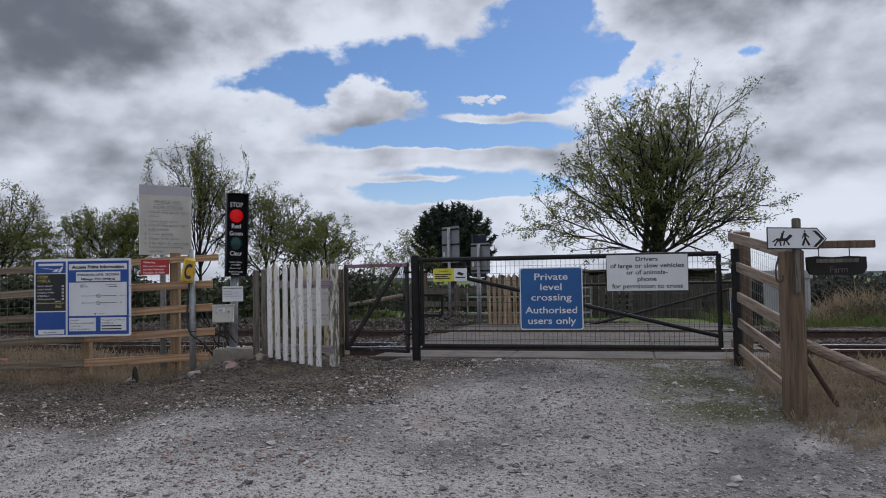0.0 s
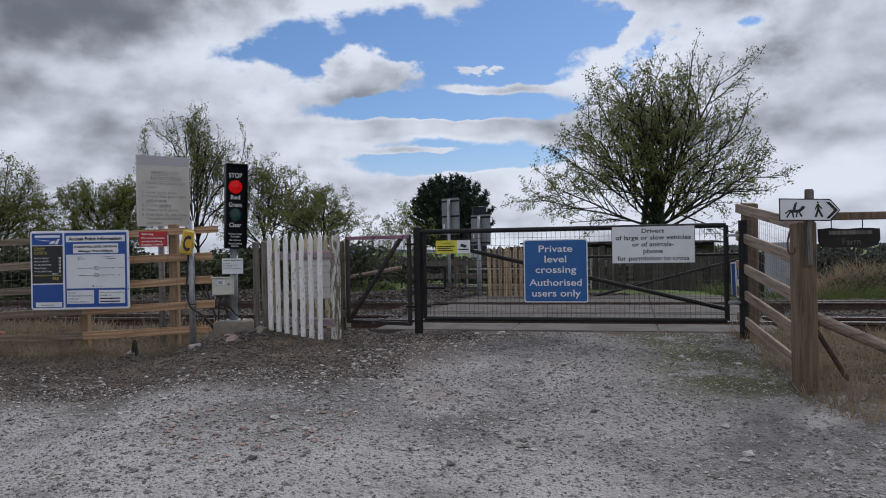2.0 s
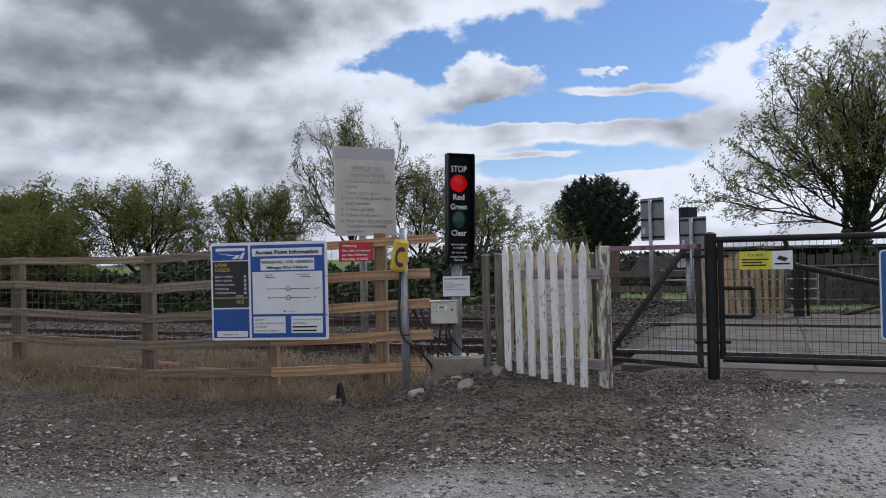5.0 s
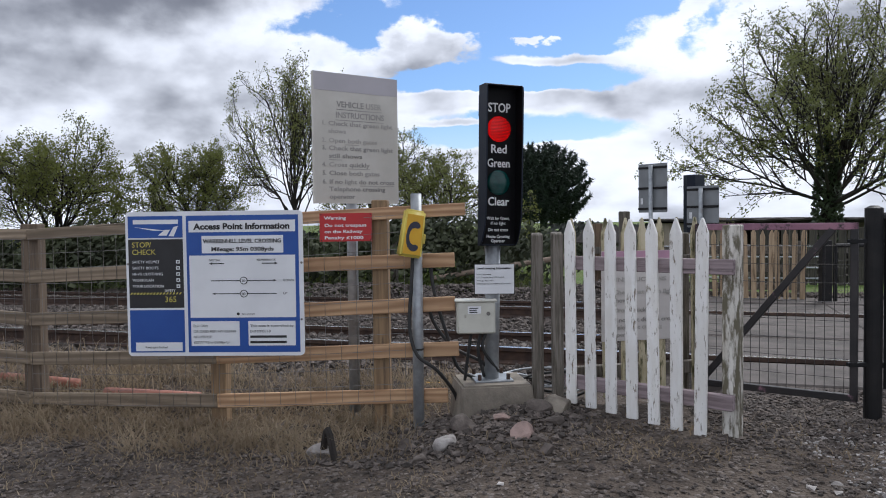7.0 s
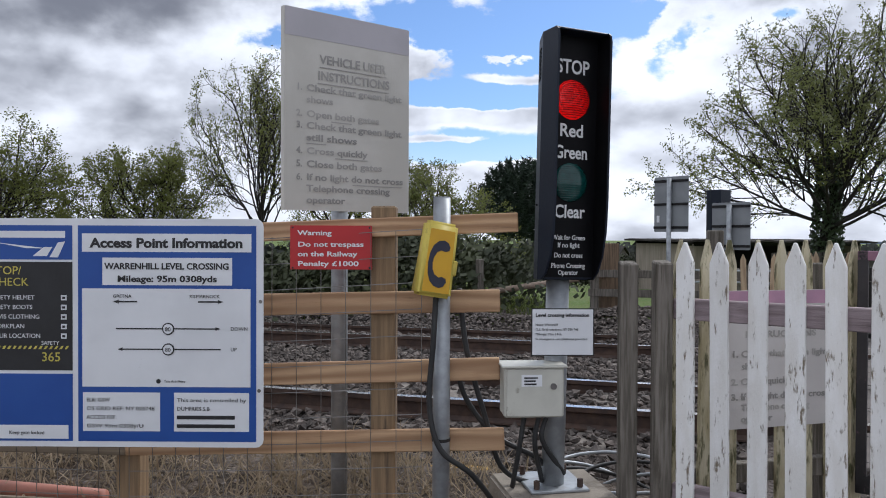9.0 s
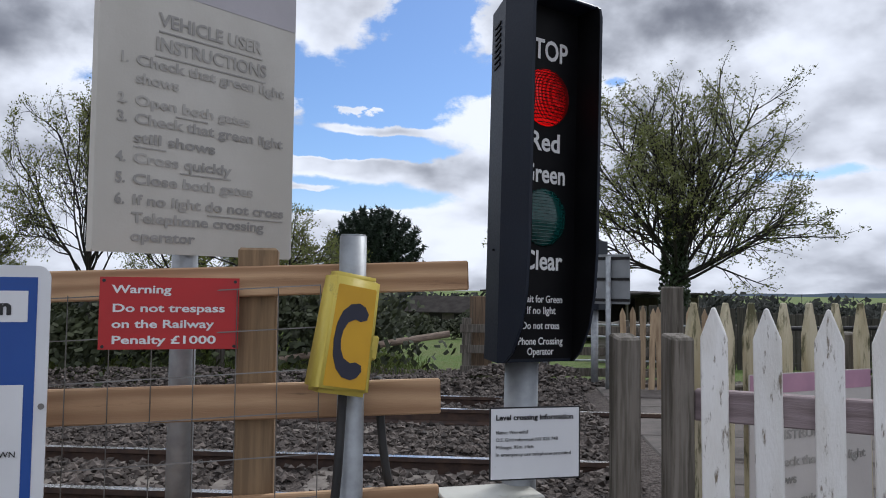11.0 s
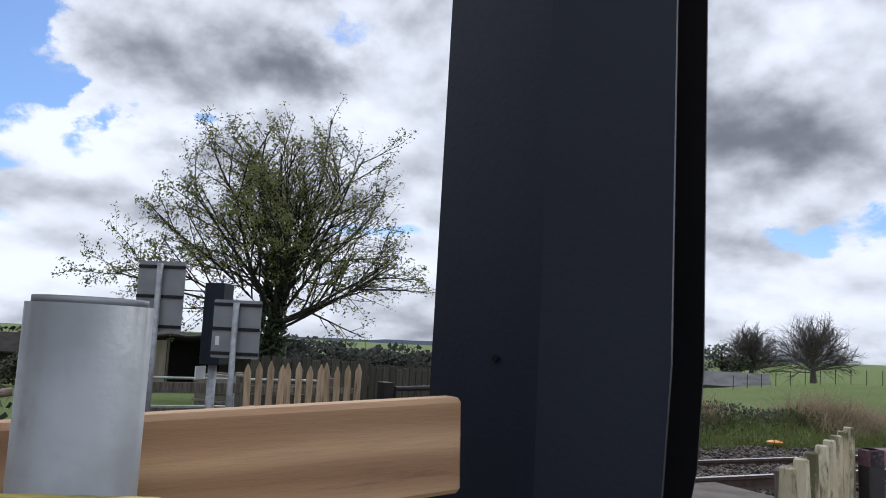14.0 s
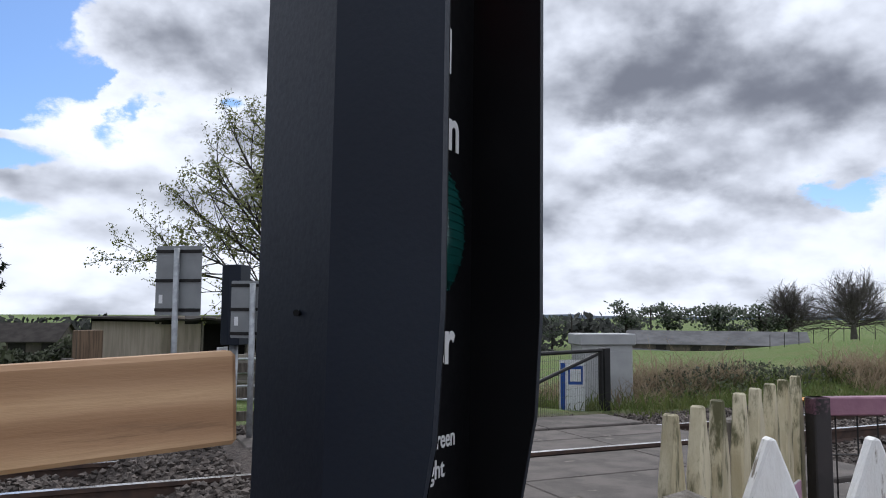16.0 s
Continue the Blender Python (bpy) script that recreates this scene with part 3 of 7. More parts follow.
def ground_material():
    mt = bpy.data.materials.new("gravel_and_earth")
    mt.use_nodes = True
    nt = mt.node_tree
    N, L = nt.nodes.new, nt.links.new
    bsdf = nt.nodes["Principled BSDF"]
    tc = N("ShaderNodeTexCoord")
    sep = N("ShaderNodeSeparateXYZ")
    L(tc.outputs["Object"], sep.inputs[0])

    def val(sock, v):
        if hasattr(v, "is_linked"):
            L(v, sock)
        else:
            sock.default_value = v

    def m(op, a, b=0.0, c=0.0):
        n = N("ShaderNodeMath")
        n.operation = op
        val(n.inputs[0], a), val(n.inputs[1], b), val(n.inputs[2], c)
        return n.outputs[0]

    def ramp(x, lo, hi):
        n = N("ShaderNodeMapRange")
        n.interpolation_type = "SMOOTHSTEP"
        val(n.inputs[0], x), val(n.inputs[1], lo), val(n.inputs[2], hi)
        return n.outputs[0]

    def mix(f, a, b):
        n = N("ShaderNodeMix")
        n.data_type = "RGBA"
        val(n.inputs[0], f), val(n.inputs[6], a), val(n.inputs[7], b)
        return n.outputs[2]

    def tex(s, d=6.0, r=0.6):
        n = N("ShaderNodeTexNoise")
        n.inputs["Scale"].default_value, n.inputs["Detail"].default_value, n.inputs["Roughness"].default_value = s, d, r
        L(tc.outputs["Object"], n.inputs["Vector"])
        return n.outputs["Fac"]

    def cells(s, out="Color"):
        n = N("ShaderNodeTexVoronoi")
        n.inputs["Scale"].default_value = s
        L(tc.outputs["Object"], n.inputs["Vector"])
        return n.outputs[out]

    x, y = sep.outputs[0], sep.outputs[1]
    wob = m("MULTIPLY", m("SUBTRACT", tex(0.9), 0.5), 2.4)
    chip = N("ShaderNodeSeparateColor")
    L(cells(46), chip.inputs[0])
    chip2 = N("ShaderNodeSeparateColor")
    L(cells(30), chip2.inputs[0])
    gravel = mix(ramp(tex(1.1), 0.35, 0.68), (0.285, 0.262, 0.250, 1), (0.140, 0.127, 0.121, 1))
    gravel = mix(m("MULTIPLY", chip.outputs[0], 0.55), gravel, (0.33, 0.31, 0.30, 1))
    gravel = mix(ramp(chip2.outputs[1], 0.86, 0.97), gravel, (0.085, 0.08, 0.08, 1))
    gravel = mix(ramp(chip.outputs[2], 0.94, 0.98), gravel, (0.40, 0.385, 0.37, 1))
    gravel = mix(m("MULTIPLY", ramp(tex(0.42, 4), 0.47, 0.63), 0.8), gravel, (0.44, 0.418, 0.405, 1))
    gravel = mix(m("MULTIPLY", ramp(tex(0.6, 5), 0.46, 0.33), 0.55), gravel, (0.085, 0.08, 0.078, 1))
    gravel = mix(m("MULTIPLY", ramp(tex(0.8, 3), 0.62, 0.75), 0.6), gravel, (0.27, 0.19, 0.16, 1))
    # two wheel lanes swing in from the open ground to the gate
    bend = m("MULTIPLY", m("POWER", m("ABSOLUTE", m("SUBTRACT", 8.6, y)), 2.0), 0.055)
    lane = m("ABSOLUTE", m("SUBTRACT", m("ABSOLUTE", m("SUBTRACT", m("ADD", x, bend), 0.85)), 0.75))
    worn = m("MULTIPLY", ramp(m("ADD", lane, m("MULTIPLY", wob, 0.16)), 0.42, 0.08), ramp(tex(1.6, 5), 0.30, 0.62))
    gravel = mix(m("MULTIPLY", worn, 0.55), gravel, (0.33, 0.305, 0.29, 1))
    gravel = mix(m("MULTIPLY", ramp(lane, 0.45, 0.85), m("MULTIPLY", ramp(tex(2.2, 6), 0.42, 0.62), 0.55)), gravel, (0.075, 0.068, 0.064, 1))
    pale = m("MULTIPLY", ramp(m("ADD", x, m("MULTIPLY", wob, 0.5)), -1.2, -3.0), ramp(m("ADD", y, wob), 7.0, 5.4))
    gravel = mix(m("MULTIPLY", pale, 0.45), gravel, (0.43, 0.41, 0.40, 1))
    # gravel turns paler in patches towards small y
    near_pale = m("MULTIPLY", ramp(m("ADD", y, wob), 6.2, 4.6), ramp(tex(1.3, 7), 0.32, 0.60))
    gravel = mix(m("MULTIPLY", m("MULTIPLY", near_pale, ramp(x, 2.6, 0.2)), 0.5), gravel, (0.56, 0.535, 0.52, 1))
    earth = mix(ramp(tex(5), 0.3, 0.7), (0.150, 0.118, 0.094, 1), (0.050, 0.039, 0.031, 1))
    earth = mix(ramp(chip.outputs[1], 0.84, 0.97), earth, (0.20, 0.17, 0.15, 1))
    grass = mix(ramp(tex(0.25), 0.35, 0.65), (0.082, 0.150, 0.022, 1), (0.115, 0.155, 0.04, 1))
    grass = mix(ramp(tex(7), 0.45, 0.8), grass, (0.19, 0.165, 0.075, 1))
    stones = mix(chip2.outputs[0], (0.062, 0.050, 0.044, 1), (0.13, 0.108, 0.096, 1))
    # the verge by the boundary fence
    yl = m("ADD", y, m("MULTIPLY", m("MAXIMUM", x, -1.0), -0.9))
    verge = ramp(m("ADD", yl, m("MULTIPLY", wob, 0.45)), 6.9, 7.9)
    col = mix(verge, gravel, earth)
    moss = m("MULTIPLY", ramp(m("ADD", m("ABSOLUTE", m("SUBTRACT", x, 2.35)), m("MULTIPLY", wob, 0.3)), 0.75, 0.25), m("MULTIPLY", ramp(y, 5.4, 6.2), ramp(tex(2.5), 0.34, 0.54)))
    col = mix(m("MULTIPLY", moss, 0.85), col, (0.085, 0.09, 0.028, 1))
    right = ramp(m("ADD", m("SUBTRACT", x, m("MULTIPLY", m("SUBTRACT", 8.0, y), 0.1)), m("MULTIPLY", wob, 0.2)), 2.85, 3.2)
    col = mix(right, col, mix(0.45, earth, (0.03, 0.025, 0.02, 1)))
    q = m("ADD", m("MULTIPLY", m("SUBTRACT", y, 11.0), 0.970), m("MULTIPLY", x, 0.2426))
    track = m("MULTIPLY", ramp(m("ADD", q, m("MULTIPLY", wob, 0.15)), -1.6, -1.1), ramp(m("ADD", q, m("MULTIPLY", wob, 0.15)), 6.6, 6.2))
    col = mix(track, col, stones)
    field = ramp(m("ADD", q, m("MULTIPLY", wob, 0.4)), 6.3, 7.2)
    col = mix(field, col, grass)
    L(col, bsdf.inputs["Base Color"])
    bsdf.inputs["Roughness"].default_value = 0.92
    bsdf.inputs["Specular IOR Level"].default_value = 0.3
    b = N("ShaderNodeBump")
    b.inputs["Strength"].default_value, b.inputs["Distance"].default_value = 0.9, 0.03
    L(m("ADD", m("MULTIPLY", cells(46, "Distance"), -0.7), m("ADD", m("MULTIPLY", cells(17, "Distance"), -0.6), tex(30))), b.inputs["Height"])
    L(b.outputs[0], bsdf.inputs["Normal"])
    return mt


def build_ground():
    xs, ys = graded(-9.0, 7.0, 0.10, 2600, 1.13), graded(2.0, 12.5, 0.10, 2600, 1.13)
    verts = [(x, y, ground_z(x, y)) for y in ys for x in xs]
    w = len(xs)
    faces = [(j * w + i, j * w + i + 1, (j + 1) * w + i + 1, (j + 1) * w + i) for j in range(len(ys) - 1) for i in range(w - 1)]
    me = bpy.data.meshes.new("ground")
    me.from_pydata(verts, [], faces)
    me.polygons.foreach_set("use_smooth", [True] * len(me.polygons))
    me.materials.append(ground_material())
    tagged(new("ground", me), "grey gravel track, earth verge, ballast bed and green fields", "ground", kind="structure")


build_ground()


# ---- rails ----
def on_track(x, y, z=0.0, rz=0.0):
    return TRACK @ pose(x, y, z, 0, 0, rz)


RAILS = ((0.0, 0.49), (1.435, 0.42), (3.40, 0.49), (4.835, 0.42))


def build_rails():
    half = [(-0.036, 0.0), (-0.036, -0.035), (-0.010, -0.045), (-0.010, -0.125), (-0.07, -0.145), (-0.07, -0.158)]
    outline = half[::-1] + [(0.036, 0.0)] + [(-x, z) for x, z in half[1:]]
    for y, z in RAILS:
        bm = bmesh.new()
        prism(bm, outline, -120.0, 120.0)
        bm.faces.ensure_lookup_table()
        for f in bm.faces:
            f.material_index = 0 if all(v.co.z > -0.004 for v in f.verts) else 1
        r = single("rail", bm, [M["rail_head"], M["rail_rust"]], "steel running rail with a polished head and rusty web", "rail", "rails of the two tracks", "structure")
        r.matrix_world = on_track(0, y, z, 90)
    for y, z in ((0.717, 0.30), (4.117, 0.30)):
        bm = bmesh.new()
        for k in range(-30, 31):
            if -1.4 < k * 0.65 < 4.2:
                continue
            box(bm, k * 0.65 - 0.125, y - 1.25, z - 0.15, k * 0.65 + 0.125, y + 1.25, z + 0.02)
        single("sleepers", bm, M["sleeper"], "concrete sleepers half sunk in dark ballast", "sleepers", kind="stuff", at=TRACK)
    # the road deck over both tracks
    deck = thing("crossing_deck", "dark ribbed crossing deck of long panels between the rails", "crossing deck", kind="structure", at=TRACK)
    gaps = ((-0.95, -0.08), (0.08, 0.70), (0.715, 1.355), (1.52, 2.40), (2.415, 3.32), (3.48, 4.11), (4.125, 4.755), (4.92, 5.8))
    for a, b in gaps:
        for x0, x1 in ((-0.75, 1.05), (1.06, 2.86), (2.87, 4.3)):
            bm = bmesh.new()
            box(bm, x0, a, 0.32, x1, b, 0.455, 0.012)
            part("deck_panel", bm, M["deck"], deck)


build_rails()


# ---- boundary fence by the signs ----
def board_between(name, a, b, width, thick, mat, parent):
    """A board with its long axis from a to b (midline of its face), thick to both sides."""
    a, b = Vector(a), Vector(b)
    bm = bmesh.new()
    n = (b - a).length
    box(bm, 0, -thick / 2, -width / 2, n, thick / 2, width / 2, 0.004)
    ob = part(name, bm, mat, parent)
    d = (b - a).normalized()
    yaw = math.atan2(d.y, d.x)
    ob.matrix_local = Matrix.Translation(a) @ Euler((0, -math.asin(d.z), yaw)).to_matrix().to_4x4()
    return ob


def upright(name, x, y, z0, z1, sx, sy, mat, parent, rz=0.0, bevel=0.006, slope=0.0):
    bm = bmesh.new()
    v = box(bm, -sx / 2, -sy / 2, z0, sx / 2, sy / 2, z1, bevel)
    for p in v:
        if p.is_valid and p.co.z > (z0 + z1) / 2:
            p.co.z += p.co.y * slope
    ob = part(name, bm, mat, parent)
    ob.matrix_local = pose(x, y, 0, 0, 0, rz)
    return ob


def wire_mesh(parent, a, b, z0a, z1a, z0b, z1b, gap_x=0.10, gap_z=0.10, r=0.0014, name="wire_mesh", mat="wire"):
    """Welded wire between two plan points, as thin three-sided wires."""
    a, b = Vector((*a, 0)), Vector((*b, 0))
    bm = bmesh.new()
    n = max(2, int((b - a).length / gap_x))
    for i in range(n + 1):
        t = i / n
        p = a.lerp(b, t)
        w = 0.004 * noise.noise(Vector((i * 0.7, 3, z0a)))
        tube(bm, [p + Vector((w, w, z0a + (z0b - z0a) * t)), p + Vector((-w, w, z1a + (z1b - z1a) * t))], r, 3, False)
    k = max(2, int((z1a - z0a) / gap_z))
    for j in range(k + 1):
        t = j / k
        mid = a.lerp(b, 0.5)
        mid.z = (z0a + z0b) / 2 + ((z1a + z1b) / 2 - (z0a + z0b) / 2) * t - 0.006
        tube(bm, [a + Vector((0, 0, z0a + (z1a - z0a) * t)), mid, b + Vector((0, 0, z0b + (z1b - z0b) * t))], r, 3, False)
    return part(name, bm, M[mat], parent)


FENCE = [(-2.63, 8.995), (-3.17, 9.03), (-4.25, 9.10), (-5.70, 9.42), (-7.70, 10.10), (-9.70, 10.75), (-11.7, 11.4)]


def build_fence():
    f = thing("boundary_fence", "post and rail fence of new sawn softwood with welded wire mesh", "fence")
    node_z = ((1.766, 1.455, 1.185, 0.905, 0.615), None, (1.70, 1.41, 1.115, 0.835, 0.55), (1.634, 1.341, 1.043, 0.769, 0.485), (1.66, 1.395, 1.085, 0.785, 0.47),
              (1.66, 1.39, 1.08, 0.78, 0.47), (1.65, 1.38, 1.07, 0.77, 0.46))
    spans = ((0, 2), (2, 3), (3, 4), (4, 5), (5, 6))
    for a, b in spans:
        for k in range(5):
            x0 = FENCE[a][0] - ((0.0, 0.07, 0.07, 0.05, 0.12)[k] if a == 0 else 0.0)
            board_between("board", (FENCE[b][0], FENCE[b][1], node_z[b][k]), (x0, FENCE[a][1], node_z[a][k] + 0.003 * (a % 2)), 0.077 if k == 0 else 0.089, 0.024, M["board"] if a < 2 else M["board_old"], f)
        wire_mesh(f, (FENCE[a][0] - 0.02 - 0.36 * (a == 0), FENCE[a][1] - 0.018), (FENCE[b][0] + 0.02, FENCE[b][1] - 0.018), node_z[a][4] - 0.03, node_z[a][0] - 0.03, node_z[b][4] - 0.03, node_z[b][0] - 0.03, r=0.0017)
    for j, (x, y) in enumerate(FENCE[1:]):
        top = (1.83, 0.90, 1.80, 1.80, 1.80, 1.80)[j]
        upright("post", x, y + 0.065, 0.25, top - (0.09 if j > 1 else 0), 0.10 if j < 2 else 0.125, 0.10, M["wood_post"] if j < 2 else M["post_old"], f, slope=0.0)


build_fence()


# ---- signs ----
def sign_at(x, y, z, rz, name, label, category="sign"):
    return thing(name, label, category, at=pose(x, y, z, 0, 0, rz))


def bars(parent, mat, x0, x1, z, h, n, level=2, name="unreadable_line"):
    """Rows of bars that stand for print too small to read."""
    for i in range(n):
        w = (x1 - x0) * (0.95, 0.72, 0.85, 0.6)[i % 4]
        panel(parent, name, mat, x0, z - i * h * 1.9, x0 + w, z - i * h * 1.9 + h, level)


def arrow(parent, mat, x0, x1, z, level=2, t=0.004, head=0.02):
    bm = bmesh.new()
    s = 1 if x1 > x0 else -1
    prism(bm, [(x0, z - t / 2), (x1 - s * head, z - t / 2), (x1 - s * head, z - head * 0.35), (x1, z), (x1 - s * head, z + head * 0.35), (x1 - s * head, z + t / 2), (x0, z + t / 2)], -0.0015 * level, -0.0015 * level + 0.0014)
    part("arrow", bm, mat, parent)


def disc(parent, name, mat, x, z, r, level, label="", n=28):
    bm = bmesh.new()
    prism(bm, [(x + r * math.cos(2 * math.pi * k / n), z + r * math.sin(2 * math.pi * k / n)) for k in range(n)], -0.0015 * level, -0.0015 * level + 0.0014)
    return part(name, bm, mat, parent, label)


def access_sign():
    W, H = 1.115, 0.90
    s = sign_at(-4.745, 8.915, 0.873, 1.2, "access_point_sign", "blue and white railway access point information board fixed to the fence")
    bm = bmesh.new()
    prism(bm, rounded(0, 0, W, H, 0.03), 0.0, 0.004)
    part("plate", bm, M["sign_white"], s)
    wh, bl, bk = M["sign_white"], M["sign_blue"], M["sign_black"]
    X = lambda u: W * u
    Z = lambda v: H * (1 - v)
    P = lambda n, mt, u0, v0, u1, v1, lv=1, lab="": panel(s, n, mt, X(u0), Z(v1), X(u1), Z(v0), lv, lab)
    P("logo_panel", bl, 0.015, 0.03, 0.325, 0.18)
    bm = bmesh.new()
    for pts in (((0.05, 0.105), (0.245, 0.132), (0.16, 0.130)), ((0.185, 0.165), (0.225, 0.125), (0.255, 0.125), (0.235, 0.165)), ((0.245, 0.17), (0.275, 0.105), (0.30, 0.10), (0.275, 0.17))):
        prism(bm, [(X(u), Z(v)) for u, v in pts], -0.003, -0.0016)
    part("emblem", bm, wh, s)
    P("emblem_bar", wh, 0.045, 0.055, 0.30, 0.085, 2)
    P("black_panel", bk, 0.015, 0.19, 0.325, 0.665)
    text(s, "STOP/", M["print_yellow"], X(0.035), Z(0.245), 0.032, name="heading")
    text(s, "CHECK", M["print_yellow"], X(0.035), Z(0.295), 0.032, name="heading")
    for i, w in enumerate(("SAFETY HELMET", "SAFETY BOOTS", "HI-VIS CLOTHING", "WORKPLAN", "YOUR LOCATION")):
        text(s, w, wh, X(0.035), Z(0.355 + i * 0.042), 0.017)
        P("tick_box", wh, 0.285, 0.335 + i * 0.042, 0.305, 0.358 + i * 0.042, 2)
        P("tick", bk, 0.290, 0.342 + i * 0.042, 0.300, 0.352 + i * 0.042, 3)
    bm = bmesh.new()
    for k in range(16):
        u = 0.02 + k * 0.0185
        prism(bm, [(X(u), Z(0.572)), (X(u + 0.008), Z(0.572)), (X(u + 0.015), Z(0.558)), (X(u + 0.007), Z(0.558))], -0.003, -0.0016)
    part("hazard_stripe", bm, M["print_yellow"], s)
    text(s, "SAFETY", wh, X(0.215), Z(0.553), 0.015)
    text(s, "365", M["print_yellow"], X(0.215), Z(0.625), 0.036)
    P("blue_field", bl, 0.015, 0.68, 0.325, 0.975)
    P("white_label", wh, 0.045, 0.905, 0.31, 0.965, 2)
    text(s, "Keep gate locked", bk, X(0.10), Z(0.945), 0.014, 3)
    P("blue_panel", bl, 0.345, 0.03, 0.975, 0.975)
    P("title_strip", wh, 0.36, 0.065, 0.958, 0.145, 2)
    text(s, "Access Point Information", bk, X(0.39), Z(0.125), 0.036, 3, width=X(0.54), bold=0.002)
    P("name_strip", wh, 0.432, 0.17, 0.89, 0.29, 2)
    text(s, "WARRENHILL LEVEL CROSSING", bk, X(0.44), Z(0.22), 0.024, 3, width=X(0.44), bold=0.001)
    text(s, "Mileage: 95m 0308yds", bk, X(0.485), Z(0.275), 0.024, 3, width=X(0.35), bold=0.001)
    P("map_panel", wh, 0.36, 0.305, 0.955, 0.735, 2)
    text(s, "GRETNA", bk, X(0.47), Z(0.345), 0.013, 3)
    arrow(s, bk, X(0.555), X(0.47), Z(0.362), 3, 0.006, 0.022)
    text(s, "KILMARNOCK", bk, X(0.74), Z(0.345), 0.013, 3)
    arrow(s, bk, X(0.77), X(0.86), Z(0.362), 3, 0.006, 0.022)
    for v, a, b, w in ((0.48, 0.48, 0.85, "DOWN"), (0.57, 0.85, 0.485, "UP")):
        arrow(s, bk, X(a), X(b), Z(v), 3, 0.005)
        disc(s, "speed_ring", bk, X(0.665), Z(v), 0.024, 4)
        disc(s, "speed_disc", wh, X(0.665), Z(v), 0.019, 5)
        text(s, "80", bk, X(0.665), Z(v + 0.010), 0.016, 6, "CENTER")
        text(s, w, bk, X(0.885), Z(v + 0.007), 0.014, 3)
    disc(s, "place_dot", bk, X(0.63), Z(0.71), 0.009, 3)
    text(s, "You Are Here", bk, X(0.65), Z(0.715), 0.010, 3)
    P("grid_label", wh, 0.362, 0.76, 0.635, 0.93, 2)
    P("contact_label", wh, 0.685, 0.76, 0.95, 0.93, 2)
    text(s, "ELR: GSW", bk, X(0.375), Z(0.80), 0.015, 3)
    text(s, "OS GRID REF: NY 026748", bk, X(0.375), Z(0.838), 0.015, 3, width=X(0.24))
    text(s, "ACCESS REF:", bk, X(0.375), Z(0.876), 0.015, 3)
    text(s, "GSW 95m 0308y/U", bk, X(0.375), Z(0.914), 0.015, 3, width=X(0.20))
    text(s, "This area is controlled by", bk, X(0.695), Z(0.80), 0.015, 3, width=X(0.245))
    text(s, "DUMFRIES S.B", bk, X(0.695), Z(0.838), 0.015, 3)
    for v in (0.876, 0.914):
        P("unreadable_line", bk, 0.695, v - 0.016, 0.90, v, 3)
    for u, v in ((0.012, 0.36), (0.99, 0.36), (0.985, 0.75)):
        disc(s, "bolt", M["wire"], X(u), Z(v), 0.007, 2)


access_sign()


def user_sign():
    """The faded instruction board on its pole behind the fence."""
    a, b = Vector((-3.58, 9.07, 1.815)), Vector((-3.10, 9.47, 1.815))
    W, H = (b - a).length, 0.835
    s = sign_at(a.x, a.y, a.z, math.degrees(math.atan2(b.y - a.y, b.x - a.x)), "instruction_sign", "sun-bleached vehicle user instructions board on a galvanised pole")
    bm = bmesh.new()
    prism(bm, rounded(0, 0, W, H, 0.008), 0.0, 0.006)
    box(bm, 0, 0.006, 0, 0.012, 0.03, H), box(bm, W - 0.012, 0.006, 0, W, 0.03, H)
    part("plate", bm, M["faded"], s)
    panel(s, "top_band", M["faded_top"], 0.002, H * 0.86, W - 0.002, H - 0.002)
    ink = M["faded_ink"]
    Z = lambda v: H * (1 - v)
    for v, w, x0, x1 in ((0.258, "VEHICLE USER", 0.26, 0.80), (0.340, "INSTRUCTIONS", 0.245, 0.82)):
        text(s, w, ink, W * x0, Z(v), 0.036, 2, width=W * (x1 - x0), bold=0.0012)
        panel(s, "underline", ink, W * x0, Z(v + 0.022), W * x1, Z(v + 0.017), 2)
    rows = ((0.402, "1.", "Check that green light", 0.77), (0.460, "", "shows", 0.20), (0.532, "2.", "Open both gates", 0.575), (0.590, "3.", "Check that green light", 0.77), (0.650, "", "still shows", 0.39),
            (0.716, "4.", "Cross quickly", 0.48), (0.782, "5.", "Close both gates", 0.60), (0.848, "6.", "If no light do not cross", 0.78), (0.904, "", "Telephone crossing", 0.67), (0.962, "", "operator", 0.30))
    for v, n, w, k in rows:
        if n:
            text(s, n, ink, W * 0.085, Z(v), 0.027, 2, bold=0.001)
        text(s, w, ink, W * 0.16, Z(v), 0.027, 2, width=W * k, bold=0.001)
    for v, u0, u1 in ((0.545, 0.35, 0.51), (0.663, 0.16, 0.31), (0.730, 0.38, 0.64), (0.861, 0.52, 0.94)):
        panel(s, "underline", ink, W * u0, Z(v + 0.004), W * u1, Z(v), 2)
    bm = bmesh.new()
    tube(bm, [(W * 0.46, 0.045, -1.5), (W * 0.46, 0.045, H * 0.9)], 0.036, 16)
    part("pole", bm, M["galv"], s, smooth=True)


user_sign()


